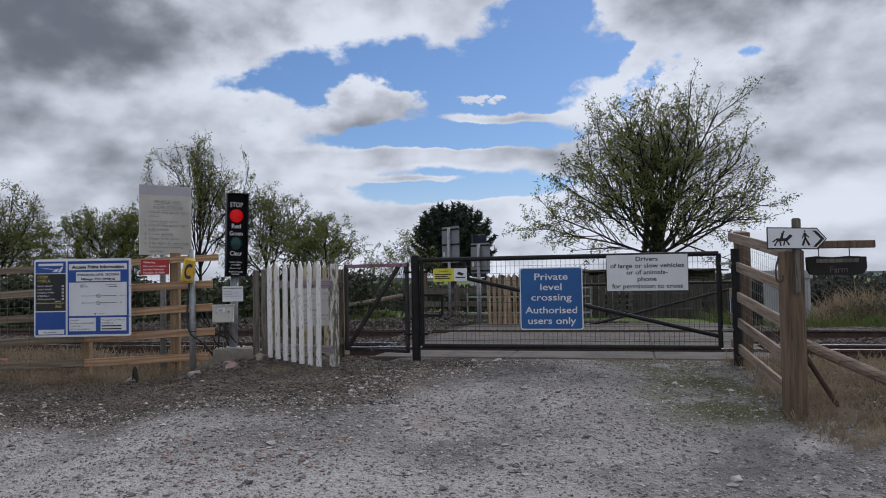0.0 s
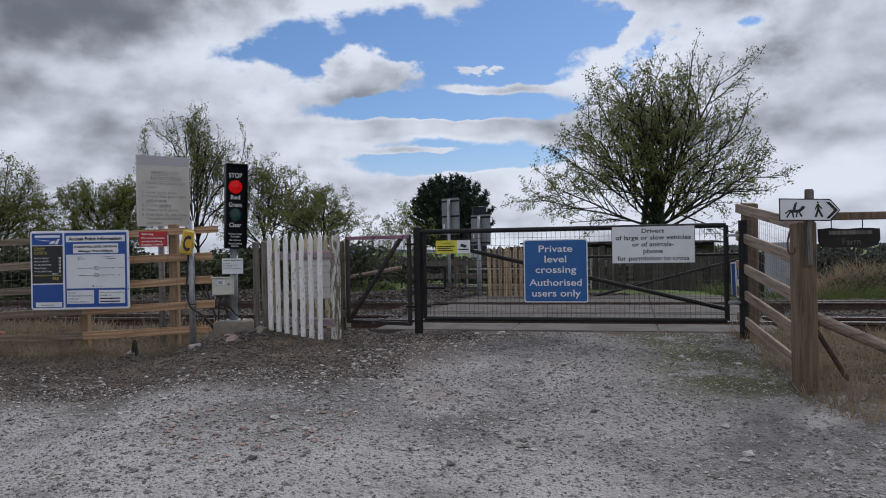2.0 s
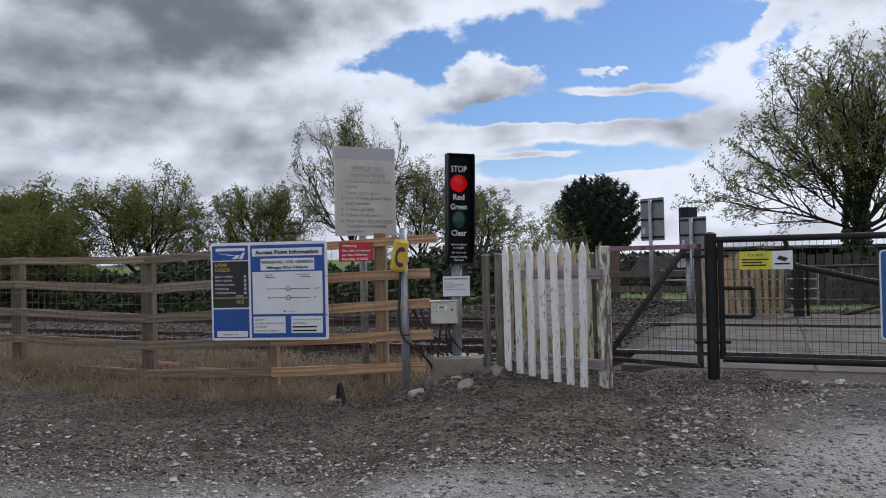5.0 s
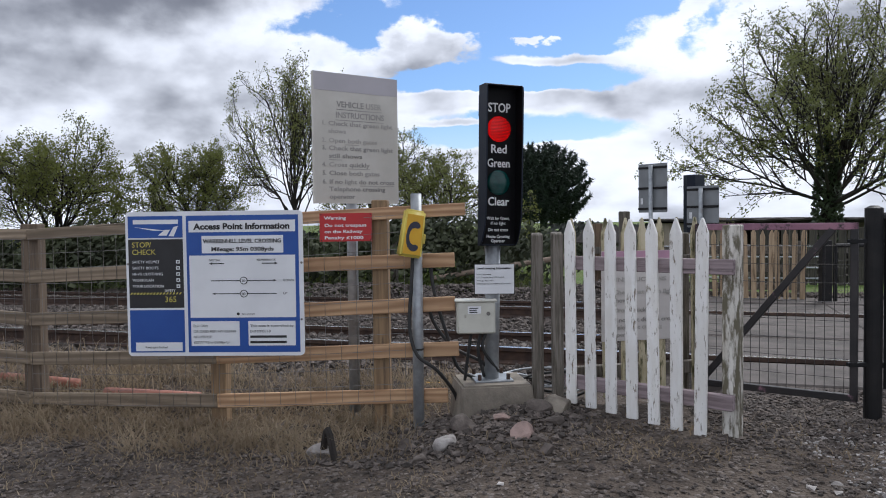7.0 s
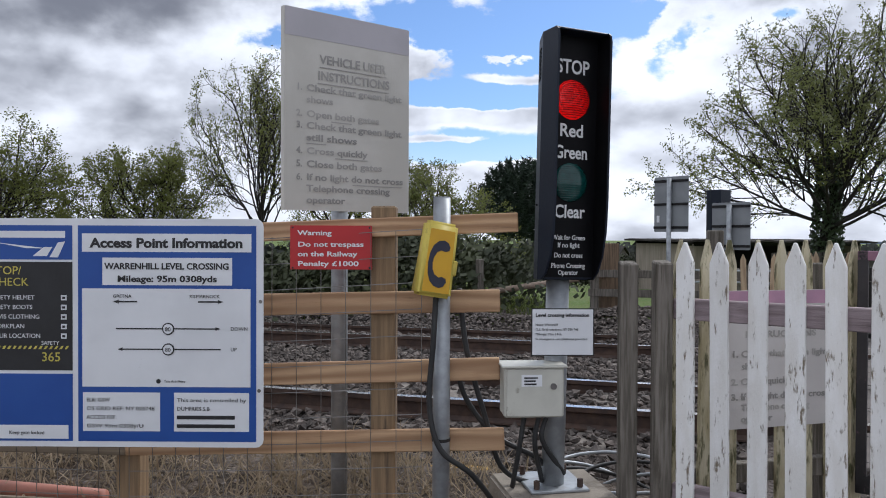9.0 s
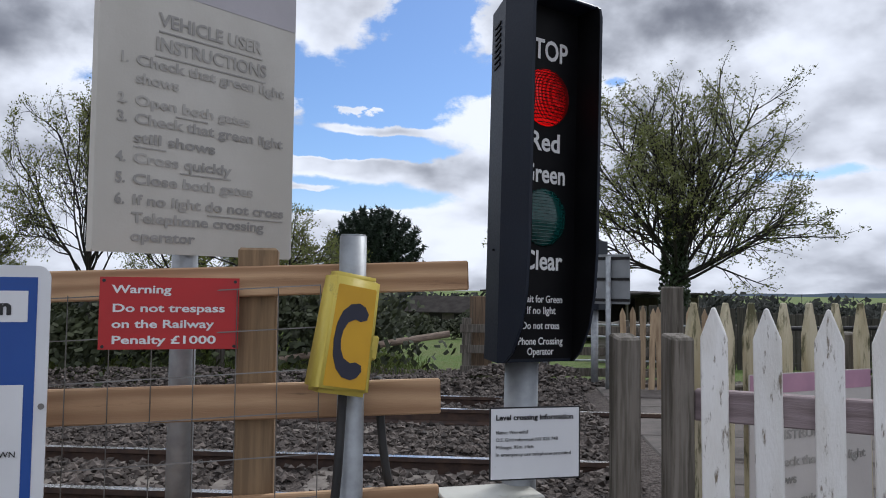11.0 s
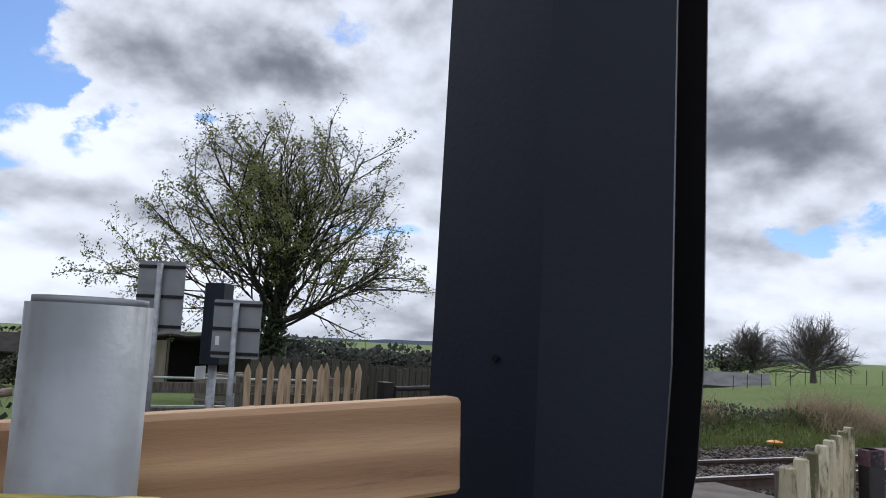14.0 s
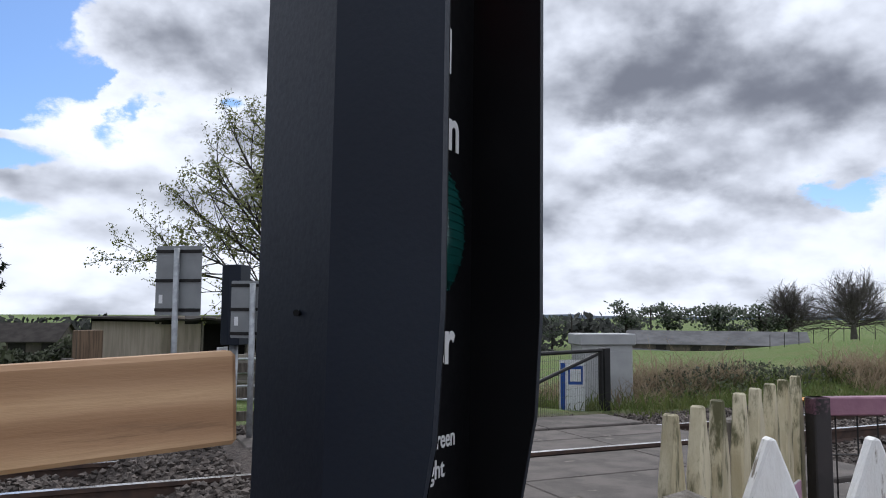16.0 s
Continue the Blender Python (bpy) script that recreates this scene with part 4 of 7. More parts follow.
def warning_sign():
    s = sign_at(-3.535, 8.985, 1.575, 3, "trespass_sign", "red trespass warning plate on the top fence board")
    W, H = 0.325, 0.175
    panel(s, "plate", M["sign_red"], 0, 0, W, H, 1)
    wh = M["vinyl"]
    for v, w, k in ((0.20, "Warning", 0.42), (0.46, "Do not trespass", 0.80), (0.68, "on the Railway", 0.73), (0.90, "Penalty £1000", 0.74)):
        text(s, w, wh, W * 0.09, H * (1 - v - 0.02), 0.019, 2, width=W * k, bold=0.0006)
    for u, v in ((0.03, 0.95), (0.97, 0.95), (0.03, 0.04), (0.97, 0.04)):
        disc(s, "screw", M["sign_black"], W * u, H * v, 0.004, 2)


warning_sign()


# ---- telephone ----
def telephone():
    x, y = -2.931, 8.975
    t = thing("telephone_post", "galvanised pole with black cables strapped to it", "post", at=pose(x, y, 0))
    bm = bmesh.new()
    tube(bm, [(0, 0, 0.2), (0, 0, 1.86)], 0.034, 24)
    tube(bm, [(0, 0, 1.86), (0, 0, 1.864)], 0.031, 24)
    part("pole", bm, M["galv"], t, smooth=True)
    for name, pts in (("phone_cable", [(-0.02, -0.045, 1.50), (-0.03, -0.055, 1.30), (-0.045, -0.05, 1.05), (0.0, -0.06, 0.88), (0.12, -0.04, 0.78), (0.22, 0.05, 0.62), (0.24, 0.1, 0.50)]),
                      ("supply_cable", [(0.07, 0.05, 1.50), (0.10, 0.06, 1.25), (0.17, 0.07, 1.0), (0.24, 0.08, 0.78), (0.36, 0.12, 0.70), (0.50, 0.12, 0.69)]),
                      ("lower_cable", [(0.05, 0.05, 1.22), (0.10, 0.07, 1.05), (0.22, 0.08, 0.90), (0.38, 0.07, 0.82), (0.45, 0.1, 0.74)])):
        bm = bmesh.new()
        tube(bm, smooth_line(pts, 6), 0.011, 8)
        part(name, bm, M["cable"], t, smooth=True)
    bm = bmesh.new()
    tube(bm, [(0, 0, 0.90), (0, 0, 0.912)], 0.037, 16)
    part("cable_tie", bm, M["cable"], t)
    # housing, turned a little towards the road and leaning
    h = thing("telephone", "yellow weatherproof railway telephone on a galvanised pole", "telephone", at=pose(x - 0.056, y - 0.047, 1.478, 0, 9.5, 22))
    W, H, D = 0.141, 0.288, 0.085
    bm = bmesh.new()
    prism(bm, [(-W / 2, 0), (W / 2, 0), (W / 2, H), (-W / 2, H)], -D, 0.0)
    for v in bm.verts:
        if v.co.z > H / 2:
            v.co.x *= 0.90
            if v.co.y < -0.01:
                v.co.y += 0.02
    bmesh.ops.bevel(bm, geom=list(bm.edges), offset=0.012, segments=3, affect="EDGES")
    part("housing", bm, M["phone_yellow"], h, smooth=True)
    bm = bmesh.new()
    box(bm, W / 2 - 0.012, -0.065, 0.09, W / 2 + 0.012, -0.01, 0.15, 0.005)
    part("lip", bm, M["phone_yellow"], h)
    bm = bmesh.new()
    prism(bm, rounded(-0.055, 0.018, 0.055, H - 0.03, 0.004), -0.002, 0.0)
    for v in bm.verts:
        v.co.x *= 1 - 0.10 * v.co.z / H
        v.co.y += -D + 0.02 * v.co.z / H - 0.0005
    door = part("door_panel", bm, M["phone_face"], h, "amber door panel with a dark handset symbol")
    bm = bmesh.new()
    # the symbol: a bowed grip between two cupped ends
    outer = [(0.026, 0.212), (0.010, 0.219), (-0.012, 0.214), (-0.030, 0.196), (-0.041, 0.168), (-0.045, 0.128), (-0.041, 0.088), (-0.030, 0.060), (-0.012, 0.042), (0.010, 0.037), (0.026, 0.044)]
    inner = [(0.037, 0.060), (0.034, 0.074), (0.018, 0.080), (0.004, 0.076), (-0.014, 0.086), (-0.024, 0.106), (-0.027, 0.128), (-0.024, 0.150), (-0.014, 0.170), (0.004, 0.180), (0.018, 0.176), (0.034, 0.182), (0.037, 0.196)]
    prism(bm, outer + inner, -0.002, 0.0)
    for v in bm.verts:
        v.co.y += -D + 0.02 * v.co.z / H - 0.0025
    part("handset_symbol", bm, M["navy"], door)


def smooth_line(pts, n):
    """A smooth line through pts."""
    p = [Vector(q) for q in pts]
    p = [p[0] * 2 - p[1]] + p + [p[-1] * 2 - p[-2]]
    out = []
    for i in range(1, len(p) - 2):
        for k in range(n):
            t = k / n
            a, b, c, d = p[i - 1], p[i], p[i + 1], p[i + 2]
            out.append(0.5 * ((2 * b) + (c - a) * t + (2 * a - 5 * b + 4 * c - d) * t * t + (3 * b - a - 3 * c + d) * t ** 3))
    return out + [p[-2]]


telephone()


# ---- stop light ----
SIG = (-2.502, 8.874, 1.540)      # the left front edge of the hood, at its foot
SIG_TURN = 24.7
_u = Vector((math.cos(radians(SIG_TURN)), math.sin(radians(SIG_TURN)), 0))
_v = Vector((-_u.y, _u.x, 0))
SIG_MID = Vector((SIG[0], SIG[1], 0)) + _u * 0.123 + _v * 0.16


def stop_light():
    s = thing("stop_light", "tall black warning light unit, red lamp lit, on a galvanised post", "warning light", at=pose(SIG[0], SIG[1], 0, 0, 0, SIG_TURN) @ pose(-0.0423, 0, 0, 0, 1.3, 0))
    z0, z1, w, dy, hy = SIG[2], SIG[2] + 0.975, 0.2465, 0.088, 0.114
    # case: tapers towards its back
    bm = bmesh.new()
    column(bm, [(0.0, hy), (w, hy), (w - 0.062, 0.251), (0.062, 0.251)], z0, z1)
    bmesh.ops.bevel(bm, geom=[e for e in bm.edges if all(v.co.y > 0.2 for v in e.verts)], offset=0.004, segments=2, affect="EDGES")
    part("case", bm, M["case_black"], s)
    bm = bmesh.new()
    box(bm, 0.006, dy, z0 + 0.004, w - 0.006, hy, z1 - 0.004)
    part("back_board", bm, M["case_black"], s)
    # hood: two cheeks cut back at the foot, and a top
    for x in (0.0, w - 0.009):
        bm = bmesh.new()
        prof = [(hy, z0), (0.085, z0 + 0.002), (0.055, z0 + 0.03), (0.022, z0 + 0.10), (0.006, z0 + 0.19), (0.0, z0 + 0.30), (0.0, z1 - 0.035), (0.004, z1 - 0.012), (0.018, z1), (hy, z1)]
        a = [bm.verts.new((x, y, z)) for y, z in prof]
        b = [bm.verts.new((x + 0.009, y, z)) for y, z in prof]
        bm.faces.new(a), bm.faces.new(b[::-1])
        for i in range(len(a)):
            j = (i + 1) % len(a)
            bm.faces.new((a[i], b[i], b[j], a[j]))
        bmesh.ops.bevel(bm, geom=[e for e in bm.edges if any(v.co.y < hy - 0.002 for v in e.verts) and abs(e.verts[0].co.x - e.verts[1].co.x) < 0.001], offset=0.0015, segments=1, affect="EDGES")
        cheek = part("hood_cheek", bm, M["case_black"], s)
        # added black sheet that keeps the red glow off the inner cheek
        bm = bmesh.new()
        xi = 0.0095 if x == 0.0 else w - 0.0105
        prism(bm, [(y, z) for y, z in prof], xi, xi + 0.001)
        for v in bm.verts:
            v.co = Vector((v.co.y, v.co.x, v.co.z))
        part("inner_lining", bm, M["display"], cheek)
    bm = bmesh.new()
    box(bm, 0.0095, 0.014, z1 - 0.010, w - 0.0095, hy, z1 - 0.001, 0.003)
    part("hood_top", bm, M["case_black"], s)
    # louvres in the left back face
    ang = math.atan2(0.062, 0.251 - hy)
    for k in range(8):
        bm = bmesh.new()
        box(bm, -0.0035, 0.045, z1 - 0.060 - k * 0.0165, 0.002, 0.105, z1 - 0.052 - k * 0.0165, 0.001)
        o = part("vent_slat", bm, M["display"], s)
        o.matrix_local = pose(0, hy, 0, 0, 0, -math.degrees(ang))
    bm = bmesh.new()
    box(bm, 0.010, dy - 0.004, z0 + 0.012, w - 0.010, dy, z1 - 0.012)
    disp = part("display", bm, M["display"], s, "black display with white lettering")
    cx = w / 2 - 0.002
    off = Vector((0, dy - 0.004, 0))
    for w_, z, size, wd in (("STOP", 2.357, 0.054, 0.150), ("Red", 2.108, 0.050, 0.105), ("Green", 2.022, 0.050, 0.150), ("Clear", 1.788, 0.050, 0.140), ("Wait for Green", 1.700, 0.019, 0.150),
                            ("If no light", 1.670, 0.019, 0.100), ("Do not cross", 1.630, 0.019, 0.130), ("Phone Crossing", 1.589, 0.019, 0.155), ("Operator", 1.562, 0.019, 0.092)):
        t = text(disp, w_, M["vinyl"], cx, z, size, 1, "CENTER", width=wd, bold=0.0014 if size > 0.03 else 0.0003)
        t.location = off
    for mt, zc, name, lab in ((M["red_lens"], 2.253, "red_lens", "glowing red lamp"), (M["green_lens"], 1.927, "green_lens", "dark green unlit lamp")):
        r = 0.078
        bm = bmesh.new()
        bmesh.ops.create_uvsphere(bm, u_segments=32, v_segments=16, radius=r)
        for p in bm.verts:
            p.co = Vector((p.co.x + cx, min(p.co.y, 0.02) * 0.35 + dy - 0.004, p.co.z + zc))
        lens = part(name, bm, mt, s, lab, smooth=True)
        for k in range(-8, 9):
            zz = k * 0.0088
            wd = math.sqrt(max((r * 0.985) ** 2 - zz ** 2, 0))
            pts = [(cx + wd * u / 4, dy - 0.0045 - 0.35 * math.sqrt(max(r * r - (wd * u / 4) ** 2 - zz * zz, 0)), zz + zc) for u in range(-4, 5)]
            bm = bmesh.new()
            tube(bm, pts, 0.0013, 4)
            part("lens_rib", bm, M["display"] if name == "red_lens" else mt, lens)
        if name == "red_lens":               # added upright fins that dim the lamp's glow from the side
            bm = bmesh.new()
            for k in range(-18, 19):
                xx = k * 0.0042
                hh = math.sqrt(max((r * 0.98) ** 2 - xx ** 2, 0))
                for u in range(-5, 5):
                    za, zb = hh * u / 5, hh * (u + 1) / 5
                    ya, yb = (dy - 0.004 - 0.35 * math.sqrt(max(r * r - xx * xx - q * q, 0)) for q in (za, zb))
                    bm.faces.new([bm.verts.new((cx + xx, yy, zz + zc)) for yy, zz in ((ya, za), (yb, zb), (yb - 0.0030, zb), (ya - 0.0030, za))])
            part("louvre", bm, M["lens_fin"], lens, "fine dark upright fins added to dim the lamp from the side")
    bm = bmesh.new()
    tube(bm, [(w / 2, 0.16, 0.70), (w / 2, 0.16, z0 + 0.02)], 0.046, 24)
    part("post", bm, M["galv"], s, smooth=True)
    bm = bmesh.new()
    tube(bm, [(0.0225, 0.165, 1.837), (0.0165, 0.1624, 1.837)], 0.0032, 10)
    part("screw", bm, M["display"], s)
    # foot
    f = thing("concrete_foot", "square tapered concrete footing with bolted base plate", "footing", at=pose(SIG_MID.x - 0.02, SIG_MID.y - 0.02, 0, 0, 0, 12))
    bm = bmesh.new()
    column(bm, [(-0.25, -0.20), (0.25, -0.20), (0.25, 0.25), (-0.25, 0.25)], 0.28, 0.70, 0.86)
    bmesh.ops.bevel(bm, geom=list(bm.edges), offset=0.012, segments=2, affect="EDGES")
    part("block", bm, M["concrete"], f)
    bm = bmesh.new()
    box(bm, -0.12, -0.09, 0.70, 0.12, 0.17, 0.712, 0.003)
    part("base_plate", bm, M["galv"], f)
    for bx, by in ((-0.09, -0.06), (0.09, -0.06), (-0.09, 0.14), (0.09, 0.14)):
        bm = bmesh.new()
        tube(bm, [(bx, by, 0.712), (bx, by, 0.745)], 0.012, 6)
        part("bolt", bm, M["rail_rust"], f)
    # junction box on the post
    j = thing("junction_box", "cream metal junction box clamped to the light's post", "junction box", at=pose(-2.685, 8.915, 1.005, 0, 0, 6))
    bm = bmesh.new()
    box(bm, 0, 0, 0, 0.235, 0.12, 0.20, 0.008)
    part("body", bm, M["box_cream"], j)
    bm = bmesh.new()
    box(bm, 0.006, -0.012, 0.006, 0.229, 0.0, 0.194, 0.004)
    door = part("door", bm, M["box_cream"], j)
    bm = bmesh.new()
    box(bm, -0.012, -0.02, 0.196, 0.245, 0.125, 0.206, 0.003)
    part("rain_lid", bm, M["box_cream"], j)
    bm = bmesh.new()
    box(bm, 0.065, -0.0135, 0.125, 0.145, -0.012, 0.17)
    part("paper_label", bm, M["sign_white"], door)
    for i, k in enumerate((0.9, 0.75, 0.8)):
        bm = bmesh.new()
        box(bm, 0.075, -0.0145, 0.155 - i * 0.012, 0.075 + 0.06 * k, -0.0135, 0.161 - i * 0.012)
        part("unreadable_line", bm, M["sign_black"], door)
    bm = bmesh.new()
    tube(bm, [(0.19, -0.012, 0.125), (0.19, -0.020, 0.125)], 0.012, 14)
    part("lock", bm, M["wire"], door)
    for k, (bx, l) in enumerate(((0.09, 0.3), (0.15, 0.28), (0.18, 0.25))):
        bm = bmesh.new()
        tube(bm, smooth_line([(bx, 0.06, 0.0), (bx - 0.02, 0.05, -l * 0.4), (bx - 0.04 + 0.06 * k, 0.1, -l)], 5), 0.010, 8)
        part("cable", bm, M["cable"], j, smooth=True)
    n = sign_at(-2.575, 8.955, 1.247, 3, "information_plate", "small white level crossing information plate on the light's post")
    W, H = 0.238, 0.178
    panel(n, "backing", M["sign_black"], -0.004, -0.004, W + 0.004, H + 0.004, 1)
    panel(n, "face", M["sign_white"], 0, 0, W, H, 2)
    text(n, "Level crossing information", M["sign_black"], W * 0.05, H * 0.84, 0.013, 3, width=W * 0.88, bold=0.0006)
    for v, w_, k in ((0.64, "Name: Warrenhill", 0.36), (0.535, "O.S. Grid reference: NY 026 748", 0.70), (0.43, "Mileage: 95m 14ch", 0.42), (0.325, "In emergency use telephone provided", 0.85)):
        text(n, w_, M["sign_black"], W * 0.05, H * v, 0.009, 3, width=W * k)


stop_light()


# ---- white wing fence and rear pickets ----
def picket_mesh(w, t, h, tip, mat, name="picket"):
    bm = bmesh.new()
    prism(bm, [(-w / 2, 0), (w / 2, 0), (w / 2, h - tip), (w * 0.06, h), (-w * 0.06, h), (-w / 2, h - tip)], -t / 2, t / 2)
    bmesh.ops.bevel(bm, geom=list(bm.edges), offset=0.003, segments=1, affect="EDGES")
    return mesh_of(name, bm, mat)


def place(name, me, parent, m):
    ob = new(name, me)
    ob.parent = parent
    ob.matrix_local = m
    return ob


def wing_fence():
    A, B = Vector((-2.003, 8.862, 0)), Vector((-1.25, 8.31, 0))
    ang = math.degrees(math.atan2(B.y - A.y, B.x - A.x))
    f = thing("picket_fence", "white painted picket wing fence, flaking and weathered at the foot", "fence", at=pose(A.x, A.y, 0, 0, 0, ang))
    pm = picket_mesh(0.066, 0.022, 1.13, 0.080, M["white_paint"])
    rnd = random.Random(4)
    for i in range(7):
        place("picket", pm, f, pose(i * 0.1303, 0, 0.60 - 0.011 * i, 0, rnd.uniform(-0.8, 0.8), 0) @ Matrix.Diagonal((1, 1, 0.965 + 0.010 * i, 1)))
    upright("end_post", 0.915, 0.105, 0.35, 1.655, 0.085, 0.085, M["peeling_paint"], f)
    for z, t in ((1.435, 0.0), (0.725, 0.0)):
        bm = bmesh.new()
        box(bm, -0.06, 0.013, z - 0.04, 0.945, 0.06, z + 0.04, 0.004)
        part("cross_rail", bm, M["pink_rail"], f)
    g = thing("grey_fence_posts", "pair of old grey weathered posts with lichen", "fence")
    for x, y, top in ((-2.195, 9.0, 1.61), (-2.08, 8.925, 1.615)):
        upright("post", x, y, 0.30, top, 0.068, 0.060, M["grey_wood"], g, 5, slope=0.2)
    # the row behind
    C, D = Vector((-1.994, 9.021, 0)), Vector((-1.172, 9.269, 0))
    ang = math.degrees(math.atan2(D.y - C.y, D.x - C.x))
    r = thing("picket_fence", "mossy cream picket return fence behind the white wing", "fence", at=pose(C.x, C.y, 0, 0, 0, ang))
    pm2 = picket_mesh(0.056, 0.022, 1.12, 0.10, M["mossy_paint"])
    for i in range(8):
        place("picket", pm2, r, pose(i * 0.1227, 0, 0.58, 0, rnd.uniform(-1, 1), 0))
    for z in (1.42, 0.74):
        bm = bmesh.new()
        box(bm, 0.0, 0.013, z - 0.04, 0.92, 0.06, z + 0.04, 0.004)
        part("cross_rail", bm, M["grey_wood"], r)
    upright("post", 0.80, 0.10, 0.3, 1.60, 0.09, 0.09, M["grey_wood"], r)
    s = sign_at(-1.80, 9.05, 0.935, ang, "pedestrian_sign", "faded pedestrian instructions board with a pink band behind the pickets")
    W, H = 0.53, 0.56
    bm = bmesh.new()
    prism(bm, rounded(0, 0, W, H, 0.006), 0.0, 0.004)
    part("plate", bm, M["pale_faded"], s)
    panel(s, "pink_band", M["faded_pink"], 0.002, H * 0.90, W - 0.002, H - 0.002)
    ink = M["faded_ink"]
    for v, w_, u, k in ((0.22, "PEDESTRIAN", 0.22, 0.56), (0.34, "INSTRUCTIONS", 0.18, 0.64), (0.48, "1. Check that green light", 0.06, 0.86), (0.57, "shows", 0.15, 0.2), (0.68, "2. Cross quickly", 0.06, 0.56), (0.79, "3. If no light do not cross", 0.06, 0.88),
                        (0.87, "Telephone crossing", 0.15, 0.62), (0.95, "operator", 0.15, 0.28)):
        text(s, w_, ink, W * u, H * (1 - v), 0.026, 2, width=W * k, bold=0.001)


wing_fence()


# ---- gates ----
GP = Vector((-0.32, 8.76, 0))
GE = Vector((2.86, 7.92, 0))
GANG = math.degrees(math.atan2(GE.y - GP.y, GE.x - GP.x))


def steel_bar(parent, a, b, r=0.025, name="bar", square=False, mat="black_steel"):
    bm = bmesh.new()
    tube(bm, [a, b], r, 4 if square else 10)
    return part(name, bm, M[mat], parent)


def gates():
    p = thing("gate_post", "black painted steel gate post in the gravel", "gate post", at=pose(GP.x, GP.y, 0))
    bm = bmesh.new()
    tube(bm, [(0, 0, 0.3), (0, 0, 1.735)], 0.048, 20)
    tube(bm, [(0, 0, 1.735), (0, 0, 1.75)], [0.048, 0.02], 20)
    part("post", bm, M["black_steel"], p)
    for z in (0.85, 1.55):
        bm = bmesh.new()
        box(bm, -0.14, -0.02, z - 0.012, 0.14, 0.02, z + 0.012, 0.003)
        part("latch_bracket", bm, M["black_steel"], p)
    g = thing("vehicle_gate", "closed black tubular steel field gate with mesh infill", "gate", at=pose(GP.x, GP.y, 0, 0, 0, GANG))
    x0, x1, z0, z1 = 0.075, 3.265, 0.715, 1.685
    for a, b, r in (((x0 - 0.06, 0, z1), (x1, 0, z1), 0.026), ((x0, 0, z0), (x1, 0, z0), 0.026), ((x0, 0, z0), (x0, 0, z1), 0.024), ((x1, 0, z0), (x1, 0, z1), 0.026),
                    ((0.60, 0.01, 1.47), (x1, 0.01, 0.83), 0.022), ((0.55, 0.01, z1), (0.62, 0.01, 1.46), 0.018)):
        steel_bar(g, a, b, r)
    for a, b in (((0.10, 0, 1.29), (0.31, 0, 1.29)), ((0.10, 0, 1.06), (0.31, 0, 1.06)), ((0.31, 0, 1.06), (0.31, 0, 1.29))):
        steel_bar(g, a, b, 0.016, "latch_loop")
    wire_mesh(g, (x0, 0.02), (x1, 0.02), z0, z1, z0, z1, 0.05, 0.075, 0.0021, mat="black_wire")
    h = thing("hinge_post", "dark steel hinge post beside the rail fence", "gate post", at=pose(3.0, 7.9, 0))
    bm = bmesh.new()
    tube(bm, [(0, 0, 0.3), (0, 0, 1.73)], 0.045, 16)
    part("post", bm, M["black_steel"], h)
    for z in (0.9, 1.58):
        bm = bmesh.new()
        box(bm, -0.16, -0.015, z - 0.012, 0.03, 0.015, z + 0.012, 0.003)
        part("hinge", bm, M["galv"], h)
    # notices on the gate
    def on_gate(u, z, name, label):
        q = GP + Vector((math.cos(radians(GANG)), math.sin(radians(GANG)), 0)) * u + Vector((math.sin(radians(GANG)), -math.cos(radians(GANG)), 0)) * 0.035
        return sign_at(q.x, q.y, z, GANG, name, label)
    s = on_gate(1.20, 0.90, "private_crossing_sign", "blue square private level crossing sign with white border on the gate")
    W, H = 0.68, 0.675
    bm = bmesh.new()
    prism(bm, rounded(0, 0, W, H, 0.03), 0, 0.004)
    part("plate", bm, M["sign_white"], s)
    panel(s, "blue_face", M["priv_blue"], 0.012, 0.012, W - 0.012, H - 0.012, 1, r=0.022)
    for v, w_, k in ((0.20, "Private", 0.53), (0.365, "level", 0.34), (0.53, "crossing", 0.64), (0.735, "Authorised", 0.82), (0.905, "users only", 0.76)):
        text(s, w_, M["vinyl"], W / 2, H * (1 - v), 0.072, 2, "CENTER", width=W * k, bold=0.001)
    s = on_gate(2.13, 1.305, "drivers_sign", "white notice to drivers of large or slow vehicles on the gate")
    W, H = 0.835, 0.39
    bm = bmesh.new()
    prism(bm, rounded(0, 0, W, H, 0.012), 0, 0.004)
    part("plate", bm, M["sign_black"], s)
    panel(s, "white_face", M["sign_white"], 0.006, 0.006, W - 0.006, H - 0.006, 1)
    for v, w_, k in ((0.185, "Drivers", 0.27), (0.365, "of large or slow vehicles", 0.90), (0.545, "or of animals-", 0.50), (0.725, "phone", 0.235), (0.915, "for permission to cross", 0.86)):
        text(s, w_, M["sign_black"], W / 2, H * (1 - v) , 0.046, 2, "CENTER", width=W * k, bold=0.001)
    s = on_gate(0.22, 1.44, "camera_notice", "small yellow and white notice on the gate")
    W, H = 0.39, 0.145
    panel(s, "plate", M["sign_white"], 0, 0, W, H, 1)
    panel(s, "yellow_field", M["sign_yellow"], 0, 0, W * 0.62, H, 2)
    text(s, "Caution", M["sign_black"], W * 0.31, H * 0.72, 0.024, 3, "CENTER")
    bars(s, M["sign_black"], W * 0.05, W * 0.58, H * 0.5, 0.012, 3, 3)
    bm = bmesh.new()
    prism(bm, [(W * 0.70, H * 0.55), (W * 0.86, H * 0.42), (W * 0.92, H * 0.58), (W * 0.76, H * 0.75)], -0.004, -0.0026)
